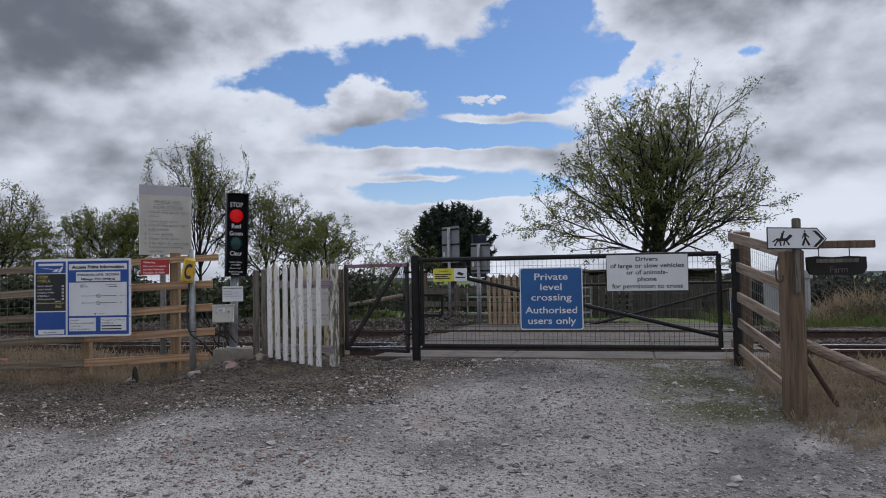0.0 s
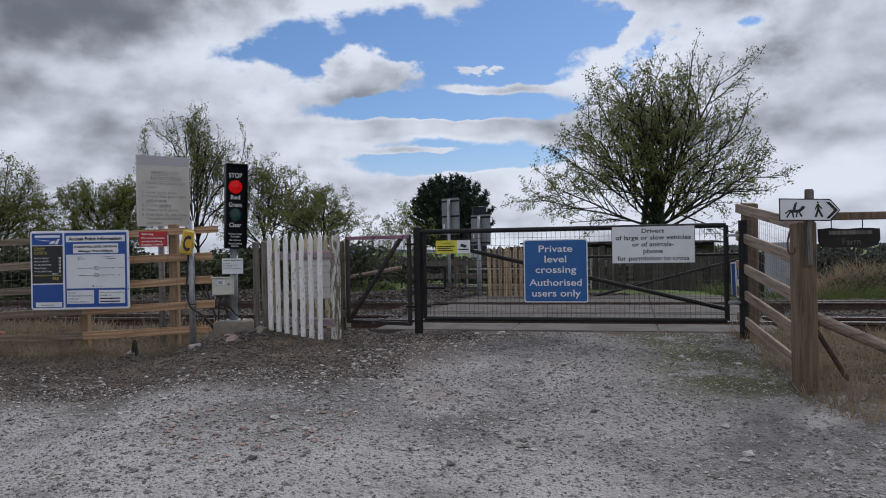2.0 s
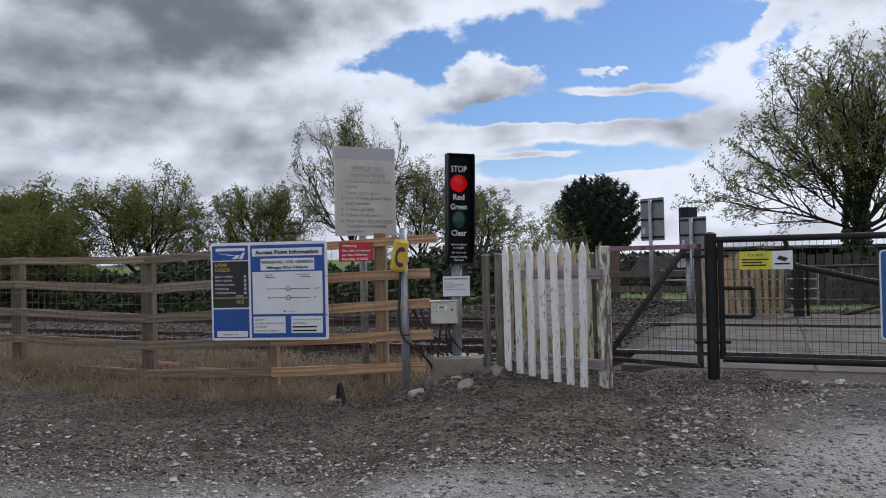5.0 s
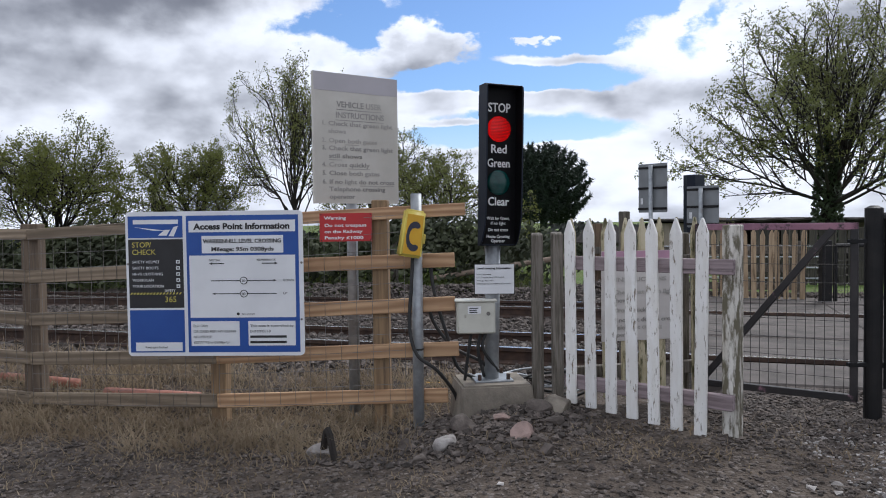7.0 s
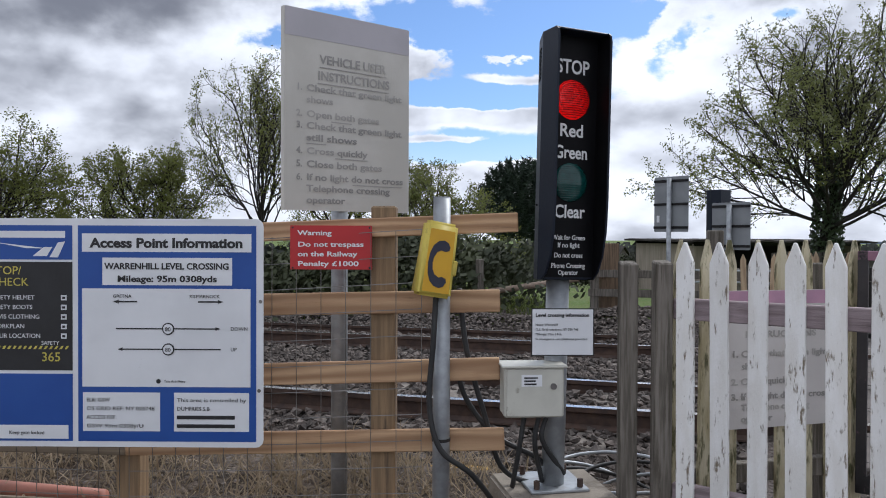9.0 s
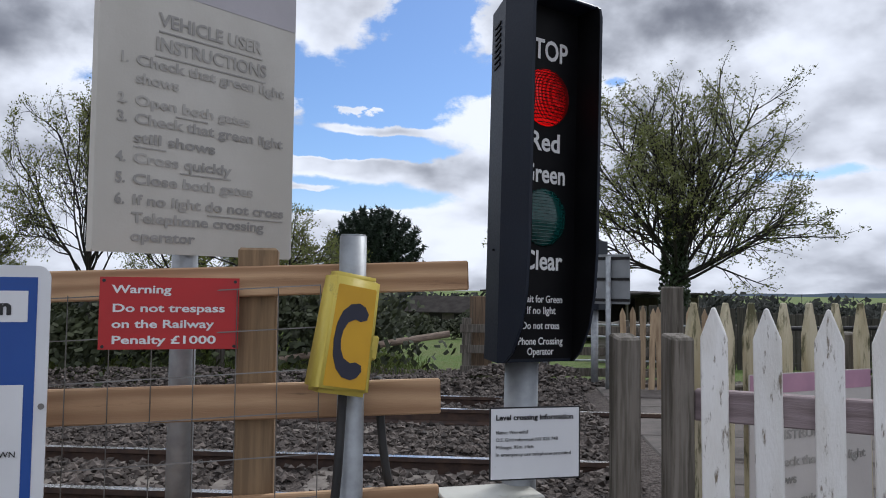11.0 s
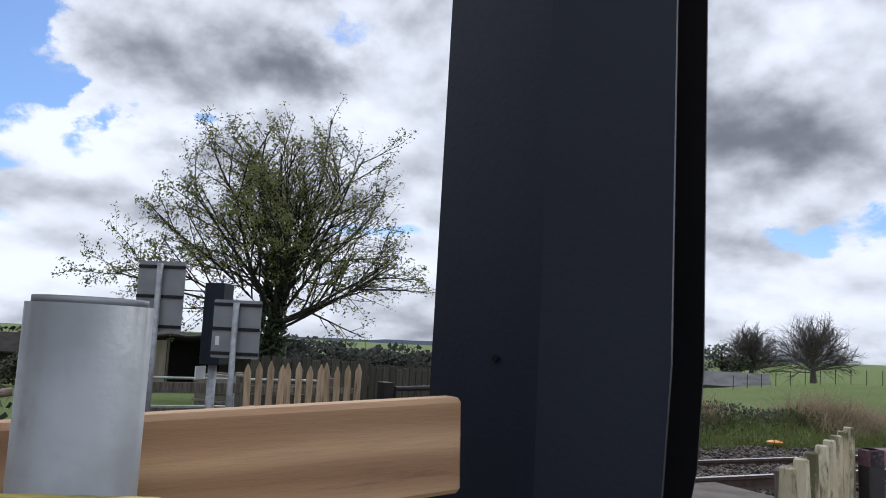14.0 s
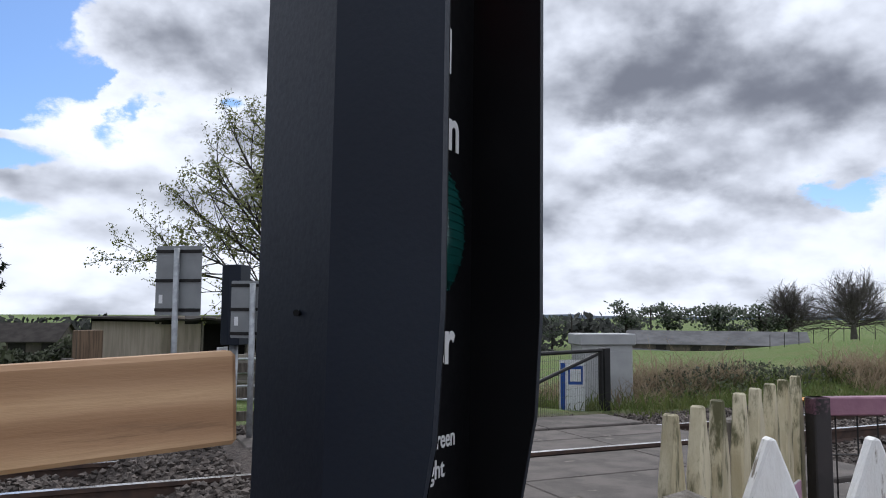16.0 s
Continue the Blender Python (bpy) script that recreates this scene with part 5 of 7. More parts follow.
    prism(bm, [(W * 0.66, H * 0.25), (W * 0.95, H * 0.25), (W * 0.95, H * 0.34), (W * 0.66, H * 0.34)], -0.004, -0.0026)
    part("symbol", bm, M["sign_black"], s)
    # the walkers' gate
    a, b = Vector((-1.165, 9.225, 0)), Vector((-0.42, 8.77, 0))
    ang = math.degrees(math.atan2(b.y - a.y, b.x - a.x))
    w = (b - a).length
    k = thing("walkers_gate", "small black steel gate with mesh and a diagonal brace", "gate", at=pose(a.x, a.y, 0, 0, 0, ang))
    z0, z1 = 0.655, 1.635
    for q0, q1 in (((0, 0, z0), (0, 0, z1)), ((w, 0, z0), (w, 0, z1)), ((0, 0, z0), (w, 0, z0)), ((0, 0, z1), (w, 0, z1)), ((0.03, 0, z0 + 0.03), (w * 0.86, 0, z1 - 0.03))):
        d = Vector(q1) - Vector(q0)
        bm = bmesh.new()
        n = d.length
        box(bm, -0.02, -0.02, -0.02, 0.02, 0.02, n + 0.02, 0.003, Matrix.Translation(q0) @ d.to_track_quat("Z", "Y").to_matrix().to_4x4())
        part("frame_bar", bm, M["gate_pink"] if q0[2] == z1 == q1[2] else M["gate_worn"], k)
    wire_mesh(k, (0, 0.012), (w, 0.012), z0, z1, z0, z1, 0.05, 0.10, 0.0021, mat="black_wire")


gates()


# ---- fence and finger post on the far side of the road ----
def finger_post():
    F, A = Vector((2.72, 6.05, 0)), Vector((3.03, 8.05, 0))
    f = thing("rail_fence", "weathered four-rail timber fence with pig wire running up to the gate", "fence")
    d = (A - F).normalized()
    for zl, zr in ((1.87, 1.62), (1.58, 1.345), (1.275, 1.04), (1.01, 0.765), (0.745, 0.51)):
        e = A + d * 0.14
        board_between("board", (F.x + 0.02, F.y - 0.02, zr), (e.x, e.y, zl), 0.095, 0.03, M["grey_rail"], f)
    upright("post", A.x + 0.10, A.y, 0.3, 1.91, 0.13, 0.13, M["old_post"], f, slope=0.15)
    wire_mesh(f, (F.x + 0.05, F.y), (A.x + 0.05, A.y), 0.50, 1.62, 0.72, 1.86, 0.07, 0.09, 0.0013)
    p = thing("finger_post", "stout brown timber post with a bridleway finger sign", "sign post", at=pose(F.x + 0.0, F.y - 0.03, 0))
    bm = bmesh.new()
    box(bm, -0.072, -0.08, 0.15, 0.072, 0.08, 1.655, 0.012)
    part("post", bm, M["old_post"], p)
    bm = bmesh.new()
    column(bm, [(-0.03, -0.12), (0.035, -0.12), (0.035, -0.09), (-0.03, -0.09)], 1.32, 1.90)
    bmesh.ops.bevel(bm, geom=list(bm.edges), offset=0.008, segments=2, affect="EDGES")
    part("batten", bm, M["grey_wood"], p)
    bm = bmesh.new()
    out = [(-0.235, 1.665), (0.15, 1.655), (0.225, 1.737), (0.15, 1.822), (-0.235, 1.832)]
    prism(bm, out, -0.128, -0.122)
    arm = part("finger_plate", bm, M["sign_black"], p, "white pointed plate with black border, rider and walker symbols")
    bm = bmesh.new()
    prism(bm, [(x * 0.965 - 0.001, 1.745 + (z - 1.745) * 0.90) for x, z in out], -0.130, -0.1285)
    face = part("plate_face", bm, M["sign_white"], arm)
    bm = bmesh.new()
    prism(bm, [(0.115, 1.80), (0.140, 1.80), (0.205, 1.737), (0.140, 1.675), (0.115, 1.675), (0.175, 1.737)], -0.132, -0.1305)
    part("chevron", bm, M["sign_black"], arm)
    bm = bmesh.new()       # walker symbol as plain strokes
    for pts in (((0.045, 1.785), (0.063, 1.785), (0.066, 1.745), (0.050, 1.740)), ((0.050, 1.745), (0.066, 1.745), (0.095, 1.690), (0.080, 1.685)), ((0.050, 1.745), (0.062, 1.742), (0.045, 1.685), (0.028, 1.688)),
                ((0.046, 1.797), (0.054, 1.805), (0.062, 1.797), (0.054, 1.789)), ((0.030, 1.745), (0.046, 1.780), (0.052, 1.772), (0.038, 1.740)), ((0.062, 1.778), (0.088, 1.752), (0.082, 1.746), (0.060, 1.766))):
        prism(bm, pts, -0.132, -0.1305)
    part("walker_symbol", bm, M["sign_black"], arm)
    bm = bmesh.new()       # rider symbol as plain strokes
    for pts in (((-0.165, 1.745), (-0.085, 1.745), (-0.075, 1.725), (-0.160, 1.720)), ((-0.095, 1.740), (-0.060, 1.775), (-0.040, 1.765), (-0.048, 1.752), (-0.078, 1.728)), ((-0.160, 1.730), (-0.150, 1.728), (-0.175, 1.685), (-0.185, 1.690)),
                ((-0.145, 1.725), (-0.132, 1.725), (-0.125, 1.685), (-0.135, 1.685)), ((-0.095, 1.728), (-0.083, 1.728), (-0.060, 1.695), (-0.072, 1.690)), ((-0.105, 1.728), (-0.095, 1.728), (-0.105, 1.688), (-0.115, 1.690)),
                ((-0.135, 1.745), (-0.115, 1.745), (-0.105, 1.785), (-0.122, 1.790)), ((-0.118, 1.792), (-0.108, 1.804), (-0.098, 1.796), (-0.106, 1.786)), ((-0.195, 1.722), (-0.165, 1.742), (-0.160, 1.735), (-0.19, 1.712))):
        prism(bm, pts, -0.132, -0.1305)
    part("rider_symbol", bm, M["sign_black"], arm)
    bm = bmesh.new()
    box(bm, 0.09, -0.02, 1.665, 0.66, 0.02, 1.725, 0.006)
    part("arm", bm, M["old_post"], p)
    bm = bmesh.new()
    tube(bm, smooth_line([(-0.14, -0.10, 1.60), (-0.17, -0.115, 1.50), (-0.16, -0.115, 1.42), (-0.12, -0.115, 1.42), (-0.115, -0.115, 1.46)], 5), 0.007, 6)
    part("hook", bm, M["rail_rust"], p)
    n = thing("farm_name_board", "dark rustic hanging name board with worn white letters", "sign", at=pose(F.x, F.y - 0.03, 0))
    bm = bmesh.new()
    rnd = random.Random(7)
    prism(bm, [(0.12 + 0.47 * u + rnd.uniform(-0.006, 0.006), 1.53 + 0.078 * v + rnd.uniform(-0.004, 0.004)) for u, v in ((0, 0.9), (0.0, -0.3), (0.05, -0.85), (0.25, -1), (0.5, -0.9), (0.75, -1), (0.95, -0.8), (1, -0.2), (0.98, 0.8), (0.7, 0.95), (0.4, 0.88), (0.15, 0.98))], -0.02, 0.012)
    board = part("board", bm, M["dark_and_bay_shade"], n)
    t = text(n, "Farm", M["grey_wood"], 0.36, 1.475, 0.05, 16, "CENTER")
    bm = bmesh.new()
    box(bm, 0.19, -0.024, 1.553, 0.52, -0.021, 1.583)
    part("worn_word", bm, M["grey_wood"], n)
    for x in (0.22, 0.46):
        bm = bmesh.new()
        tube(bm, [(x, 0, 1.60), (x, 0, 1.67)], 0.004, 6)
        part("hanger", bm, M["rail_rust"], n)
    r = thing("sloping_rail", "fallen round rail leaning from the post with a bent stay", "rail")
    steel_bar(r, (2.80, 6.08, 0.93), (3.9, 5.95, 0.42), 0.045, "pole", mat="grey_rail")
    steel_bar(r, (2.82, 6.10, 0.86), (3.10, 6.12, 0.42), 0.02, "stay", mat="rail_rust")


finger_post()


# ---- growth ----
class Soup:
    """Plain lists of corners and faces, for meshes of very many small pieces."""

    def __init__(self):
        self.v, self.f = [], []

    def quad(self, c, u, w):
        i = len(self.v)
        self.v += [c - u - w, c + u - w * 0.6, c + u + w, c - u * 0.7 + w]
        self.f.append((i, i + 1, i + 2, i + 3))

    def tri(self, a, b, c):
        i = len(self.v)
        self.v += [a, b, c]
        self.f.append((i, i + 1, i + 2))

    def tube(self, pts, r0, r1, sides):
        i0, n = len(self.v), len(pts)
        for k, p in enumerate(pts):
            d = (pts[min(k + 1, n - 1)] - pts[max(k - 1, 0)])
            d = d.normalized() if d.length > 1e-9 else Vector((0, 0, 1))
            u = d.orthogonal().normalized()
            w = d.cross(u)
            r = r0 + (r1 - r0) * k / (n - 1)
            for s in range(sides):
                a = 2 * math.pi * s / sides
                self.v.append(p + (u * math.cos(a) + w * math.sin(a)) * r)
        for k in range(n - 1):
            for s in range(sides):
                a, b = i0 + k * sides + s, i0 + k * sides + (s + 1) % sides
                self.f.append((a, b, b + sides, a + sides))

    def stone(self, c, r, rnd, flat=0.6):
        i = len(self.v)
        q = Euler((rnd.uniform(0, 6), rnd.uniform(0, 6), rnd.uniform(0, 6))).to_matrix()
        for d in ((1, 0, 0), (-1, 0, 0), (0, 1, 0), (0, -1, 0), (0, 0, 1), (0, 0, -1)):
            p = q @ (Vector(d) * r * rnd.uniform(0.6, 1.25))
            p.z *= flat
            self.v.append(c + p)
        for a, b, e in ((0, 2, 4), (2, 1, 4), (1, 3, 4), (3, 0, 4), (2, 0, 5), (1, 2, 5), (3, 1, 5), (0, 3, 5)):
            self.f.append((i + a, i + b, i + e))

    def mesh(self, name, mat, smooth_faces=False):
        me = bpy.data.meshes.new(name)
        me.from_pydata([tuple(p) for p in self.v], [], self.f)
        me.materials.append(mat)
        if smooth_faces:
            me.polygons.foreach_set("use_smooth", [True] * len(me.polygons))
        return me


def rand_dir(rnd):
    while True:
        v = Vector((rnd.uniform(-1, 1), rnd.uniform(-1, 1), rnd.uniform(-1, 1)))
        if 0.05 < v.length < 1:
            return v.normalized()


def bough(soup, tips, rnd, p, d, length, r, level, deepest, rise, kids, wander=0.22):
    """One limb and, down to the deepest level, all that grows from it."""
    n = (7, 6, 5, 4, 3)[min(level, 4)]
    pts, q, e = [p], p.copy(), d.normalized()
    for k in range(n):
        e = (e + rand_dir(rnd) * wander + Vector((0, 0, rise))).normalized()
        q = q + e * (length / n)
        pts.append(q.copy())
    soup.tube(pts, r, r * (0.45 if level < deepest else 0.3), (8, 6, 5, 3, 3)[min(level, 4)])
    if level >= deepest:
        tips.append((pts[-1], e))
        tips.append((pts[len(pts) // 2], e))
        return
    for k in range(kids[level]):
        t = 0.22 + 0.78 * (k + rnd.random() * 0.8) / kids[level]
        i = min(int(t * n), n - 1)
        base = pts[i].lerp(pts[i + 1], t * n - i)
        along = (pts[i + 1] - pts[i]).normalized()
        side = (rand_dir(rnd) + Vector((0, 0, 0.15)))
        side = (side - along * side.dot(along)).normalized()
        a = radians(rnd.uniform(24, 52))
        bough(soup, tips, rnd, base, along * math.cos(a) + side * math.sin(a), length * rnd.uniform(0.38, 0.62) * (1.12 - 0.45 * t), r * 0.60 * (1 - 0.4 * t), level + 1, deepest, rise * 0.8, kids, wander)
    tips.append((pts[-1], e))


def leaves_at(soup, tips, rnd, count, size, spread, droop=0.0):
    for p, e in tips:
        for k in range(count):
            if rnd.random() < 0.15:
                continue
            c = p + rand_dir(rnd) * rnd.uniform(0, spread) - Vector((0, 0, droop * rnd.random()))
            u = rand_dir(rnd) * size * rnd.uniform(0.5, 1.2)
            soup.quad(c, u, u.orthogonal().normalized() * size * rnd.uniform(0.35, 0.7))


def tree(x, y, z, seed, height, limbs, spread, trunk_r, fork, kids, deepest, leaf, leaf_count, leaf_size, leaf_spread, rise=0.05, bark="bark", label="", low=20, wander=0.22, ivy=0, name="tree"):
    """A broadleaf tree: a tapered trunk, a fan of limbs, twigs, and loose leaves."""
    rnd = random.Random(seed)
    t = thing(name, label, "tree", at=pose(x, y, z))
    wood, tips = Soup(), []
    pts = [Vector((0, 0, -0.2)), Vector((rnd.uniform(-0.03, 0.03), 0, fork * 0.5)), Vector((0.03, 0.02, fork)), Vector((0.0, 0.05, fork + (height - fork) * 0.35)), Vector((0.1, 0, fork + (height - fork) * 0.6))]
    wood.tube(pts, trunk_r, trunk_r * 0.3, 12)
    for k in range(limbs):
        u = (k + 0.5) / limbs
        a = k * 2.39996 + rnd.uniform(-0.3, 0.3)
        el = radians(low + (84 - low) * u ** 0.8 + rnd.uniform(-5, 5))
        h0 = fork * (0.85 + 0.15 * rnd.random()) + (height - fork) * 0.42 * u * rnd.uniform(0.5, 1)
        reach = spread * math.cos(el) + (height - h0) * math.sin(el)
        d = Vector((math.cos(a) * math.cos(el), math.sin(a) * math.cos(el), math.sin(el)))
        bough(wood, tips, rnd, Vector((0, 0, h0)), d, reach * rnd.uniform(0.78, 0.98), trunk_r * rnd.uniform(0.28, 0.42), 0, deepest, rise, kids, wander)
    top = max(p.z for p in wood.v)
    wide = sorted(math.hypot(p.x, p.y) for p in wood.v)[int(len(wood.v) * 0.975)]
    kz, kr = (height - fork) / (top - fork), spread / wide

    def fit(p):
        q = Vector((p.x * kr, p.y * kr, p.z if p.z < fork else fork + (p.z - fork) * kz))
        c = Vector((0, 0, fork + (height - fork) * 0.30))
        d = q - c
        e = math.sqrt((d.x * d.x + d.y * d.y) / spread ** 2 + (d.z / ((height - fork) * 0.70)) ** 2)
        return c + d * (e ** -0.5 if e > 1 else 1.0)
    wood.v = [fit(p) for p in wood.v]
    tips = [(fit(p), e) for p, e in tips]
    trunk = new("trunk", wood.mesh("trunk", M[bark], True))
    trunk.parent = t
    if leaf_count:
        crown = Soup()
        leaves_at(crown, tips, rnd, leaf_count, leaf_size, leaf_spread)
        c = new("crown", crown.mesh("crown", M[leaf]))
        c.parent = t
    if ivy:
        s = Soup()
        for k in range(ivy):
            a, h = rnd.uniform(0, 6.283), rnd.uniform(0.0, fork + 3.0) 
            rr = trunk_r * (1.25 - 0.10 * h) + rnd.uniform(0, 0.12)
            u = rand_dir(rnd) * 0.07
            s.quad(Vector((math.cos(a) * rr, math.sin(a) * rr, h)), u, u.orthogonal().normalized() * 0.05)
        i = new("ivy", s.mesh("ivy", M["ivy"]))
        i.parent = t
    return t


def gz(x, y):
    return ground_z(x, y)


def lineside_tree(x, y, seed, top, limbs, spread, trunk_r, fork, count, size, scatter_r, low, label, kids=(6, 5, 4), wander=0.28, bark="bark", ivy=0, rise=0.04):
    """A tree on the ground at (x, y) whose twigs end at the height top."""
    z = gz(x, y)
    return tree(x, y, z, seed, top - z, limbs, spread, trunk_r, fork, kids, 3, "leaf", count, size, scatter_r, rise, bark, label, low, wander, ivy)


def fan_tree(x, y, z, seed, fork, trunk_r, limbs, reach, leader, low, kids, label, count, size, scatter_r, bark="bark", ivy=0, thin=1.0, rise=0.012):
    """An open-grown tree: straight limbs fanning out from low on the trunk, and a leader that leans."""
    rnd = random.Random(seed)
    t = thing("tree", label, "tree", at=pose(x, y, z))
    wood, tips = Soup(), []
    top = Vector((leader * 0.16, -0.1, fork + leader * 0.55))
    wood.tube([Vector((0, 0, -0.2)), Vector((0.02, 0, fork * 0.6)), Vector((0.03, 0.0, fork)), Vector((leader * 0.06, 0, fork + leader * 0.25)), top], trunk_r, trunk_r * 0.10, 12)
    bough(wood, tips, rnd, top, Vector((0.30, 0, 1)), leader * 0.36, trunk_r * 0.10, 1, 2, 0.02, kids, 0.10)
    for k in range(limbs):
        u = (k + 0.5) / limbs
        a = k * 2.39996 + rnd.uniform(-0.3, 0.3)
        el = radians(low + (82 - low) * u + rnd.uniform(-5, 5))
        h = fork * rnd.uniform(0.8, 1.0) + leader * 0.30 * u * rnd.uniform(0.2, 1)
        d = Vector((math.cos(a) * math.cos(el), math.sin(a) * math.cos(el), math.sin(el)))
        bough(wood, tips, rnd, Vector((leader * 0.04 * u, 0, h)), d, reach * rnd.uniform(0.74, 1.0), trunk_r * rnd.uniform(0.13, 0.21) * thin, 0, 2, rise, kids, 0.09)
    trunk = new("trunk", wood.mesh("trunk", M[bark], True))
    trunk.parent = t
    if count:
        crown = Soup()
        leaves_at(crown, tips, rnd, count, size, scatter_r)
        c = new("crown", crown.mesh("crown", M["leaf"]))
        c.parent = t
    if ivy:
        s = Soup()
        for k in range(ivy):
            a, h = rnd.uniform(0, 6.283), rnd.uniform(0.0, fork + 2.2)
            rr = trunk_r * (1.25 - 0.16 * h) + rnd.uniform(0, 0.12)
            u = rand_dir(rnd) * 0.07
            s.quad(Vector((math.cos(a) * rr, math.sin(a) * rr, h)), u, u.orthogonal().normalized() * 0.05)
        v = new("ivy", s.mesh("ivy", M["ivy"]))
        v.parent = t
    return t


fan_tree(8.11, 29.57, gz(8.11, 29.57), 11, 2.2, 0.36, 28, 5.1, 7.5, 14, (9, 6), "spreading roadside tree with dark ivied trunk and opening spring leaves", 15, 0.042, 0.22, "bark", 2200, 0.85)
lineside_tree(-7.9, 24.95, 5, 6.4, 16, 2.1, 0.135, 1.0, 2, 0.024, 0.10, 34, "slender nearly bare tree with fine dark twigs", (7, 6, 5))
lineside_tree(-5.9, 25.6, 8, 4.9, 14, 2.0, 0.11, 0.7, 3, 0.024, 0.12, 24, "thin scrubby tree just coming into leaf", (7, 6, 5))
lineside_tree(-3.9, 24.2, 21, 3.6, 12, 2.3, 0.09, 0.5, 3, 0.026, 0.12, 14, "low arching thorn bush with sparse leaves", (7, 5, 5))
lineside_tree(-10.7, 25.0, 31, 4.1, 14, 2.2, 0.11, 0.6, 4, 0.024, 0.14, 18, "small thorn tree with sparse leaves", (7, 6, 5))
lineside_tree(-13.8, 23.5, 41, 4.7, 14, 2.4, 0.14, 0.5, 5, 0.026, 0.20, 14, "rounded thorn tree in fresh green leaf", (7, 6, 5))
lineside_tree(-17.2, 22.0, 51, 4.3, 13, 2.4, 0.11, 0.4, 10, 0.030, 0.28, 10, "dense green hawthorn beside the line", (7, 5, 5))
lineside_tree(-20.6, 22.5, 61, 4.6, 13, 2.8, 0.11, 0.4, 10, 0.034, 0.36, 10, "dense green hawthorn beside the line", (7, 5, 5))
lineside_tree(-15.4, 20.4, 66, 3.0, 11, 1.7, 0.06, 0.3, 12, 0.032, 0.28, 8, "low green bush at the edge of the ballast")
lineside_tree(-25.0, 24.5, 71, 5.4, 13, 3.2, 0.11, 0.5, 12, 0.05, 0.4, 10, "dense green hawthorn beside the line")
lineside_tree(-2.3, 44.0, 81, 4.3, 10, 2.2, 0.08, 0.6, 1, 0.05, 0.2, 18, "pale leafless bush in the field", (6, 5, 4), 0.3, "pale_bark")


def monkey_puzzle(x, y):
    z = gz(x, y)
    rnd = random.Random(3)
    t = thing("monkey_puzzle", "dark domed monkey puzzle tree with spiky branches", "tree", at=pose(x, y, z))
    H = 5.75 - z
    wood, spikes = Soup(), Soup()
    wood.tube([Vector((0, 0, -0.2)), Vector((0, 0, H * 0.5)), Vector((0, 0, H - 0.5))], 0.32, 0.12, 10)
    for k in range(150):
        u = (k + 0.5) / 150
        h = H * 0.42 + (H * 0.56) * u
        a = k * 2.39996
        reach = 3.2 * math.sqrt(max(0.03, 1 - (max(u - 0.25, 0) / 0.76) ** 2.6)) * (0.8 + 0.2 * min(1, u / 0.25)) * rnd.uniform(0.78, 1.0)
        d = Vector((math.cos(a), math.sin(a), 0))
        pts = [Vector((0, 0, h)), Vector((0, 0, h)) + d * reach * 0.5 + Vector((0, 0, -0.25 + 0.5 * u)), Vector((0, 0, h)) + d * reach * 0.85 + Vector((0, 0, 0.05 + 0.5 * u)), Vector((0, 0, h)) + d * reach + Vector((0, 0, 0.55 + 0.5 * u))]
        line = smooth_line(pts, 5)
        wood.tube(line, 0.06, 0.04, 5)
        for p in line[4:]:
            for j in range(13):
                v = rand_dir(rnd)
                w = rand_dir(rnd) * 0.055
                c = p + v * 0.05
                spikes.tri(c - w, c + w, c + v * rnd.uniform(0.16, 0.34))
    a = new("trunk", wood.mesh("trunk", M["needle"], True))
    a.parent = t
    b = new("spiky_foliage", spikes.mesh("spiky_foliage", M["needle"]))
    b.parent = t


monkey_puzzle(0.67, 54.75)


def hedge(name, label, pts, width, height, n, size, mat, seed, lift=0.0):
    """Loose foliage heaped along a line, thicker at the foot."""
    rnd = random.Random(seed)
    s = Soup()
    lens = [math.dist(a, b) for a, b in zip(pts, pts[1:])]
    for k in range(n):
        d = rnd.random() * sum(lens)
        for (a, b), l in zip(zip(pts, pts[1:]), lens):
            if d <= l:
                break
            d -= l
        x, y = a[0] + (b[0] - a[0]) * d / l, a[1] + (b[1] - a[1]) * d / l
        ox, oy = rnd.gauss(0, width * 0.35), rnd.gauss(0, width * 0.35)
        top = height * (0.62 + 0.55 * noise.noise(Vector((x * 0.5, y * 0.5, seed)))) * math.exp(-((ox * ox + oy * oy) / (width * width)))
        h = top * math.sqrt(rnd.random())
        c = Vector((x + ox, y + oy, gz(x + ox, y + oy) + lift + h))
        u = rand_dir(rnd) * size * rnd.uniform(0.5, 1.2)
        s.quad(c, u, u.orthogonal().normalized() * size * rnd.uniform(0.4, 0.8))
    tagged(new(name, s.mesh(name, M[mat])), label, "hedge", kind="stuff")


hedge("lineside_scrub", "dark green bramble and scrub along the far side of the line", [(-30, 23.5), (-12, 20.5), (-4.5, 19.6), (-1.8, 19.2)], 1.3, 1.95, 34000, 0.06, "hedge", 2)
hedge("field_hedge", "clipped field hedge beyond the line", [(-18, 45), (0, 41), (7, 39)], 1.2, 2.2, 20000, 0.08, "hedge", 4)
hedge("far_hedgerow", "overgrown brown-green hedgerow across the far fields", [(12, 71), (30, 66), (44, 55)], 2.2, 3.4, 16000, 0.17, "wood_far", 9)
hedge("bank_brambles", "brown and green brambles on the bank by the cabinet", [(8.4, 17.0), (11.0, 16.6), (15.0, 16.2)], 0.9, 0.55, 3000, 0.035, "hedge", 6)


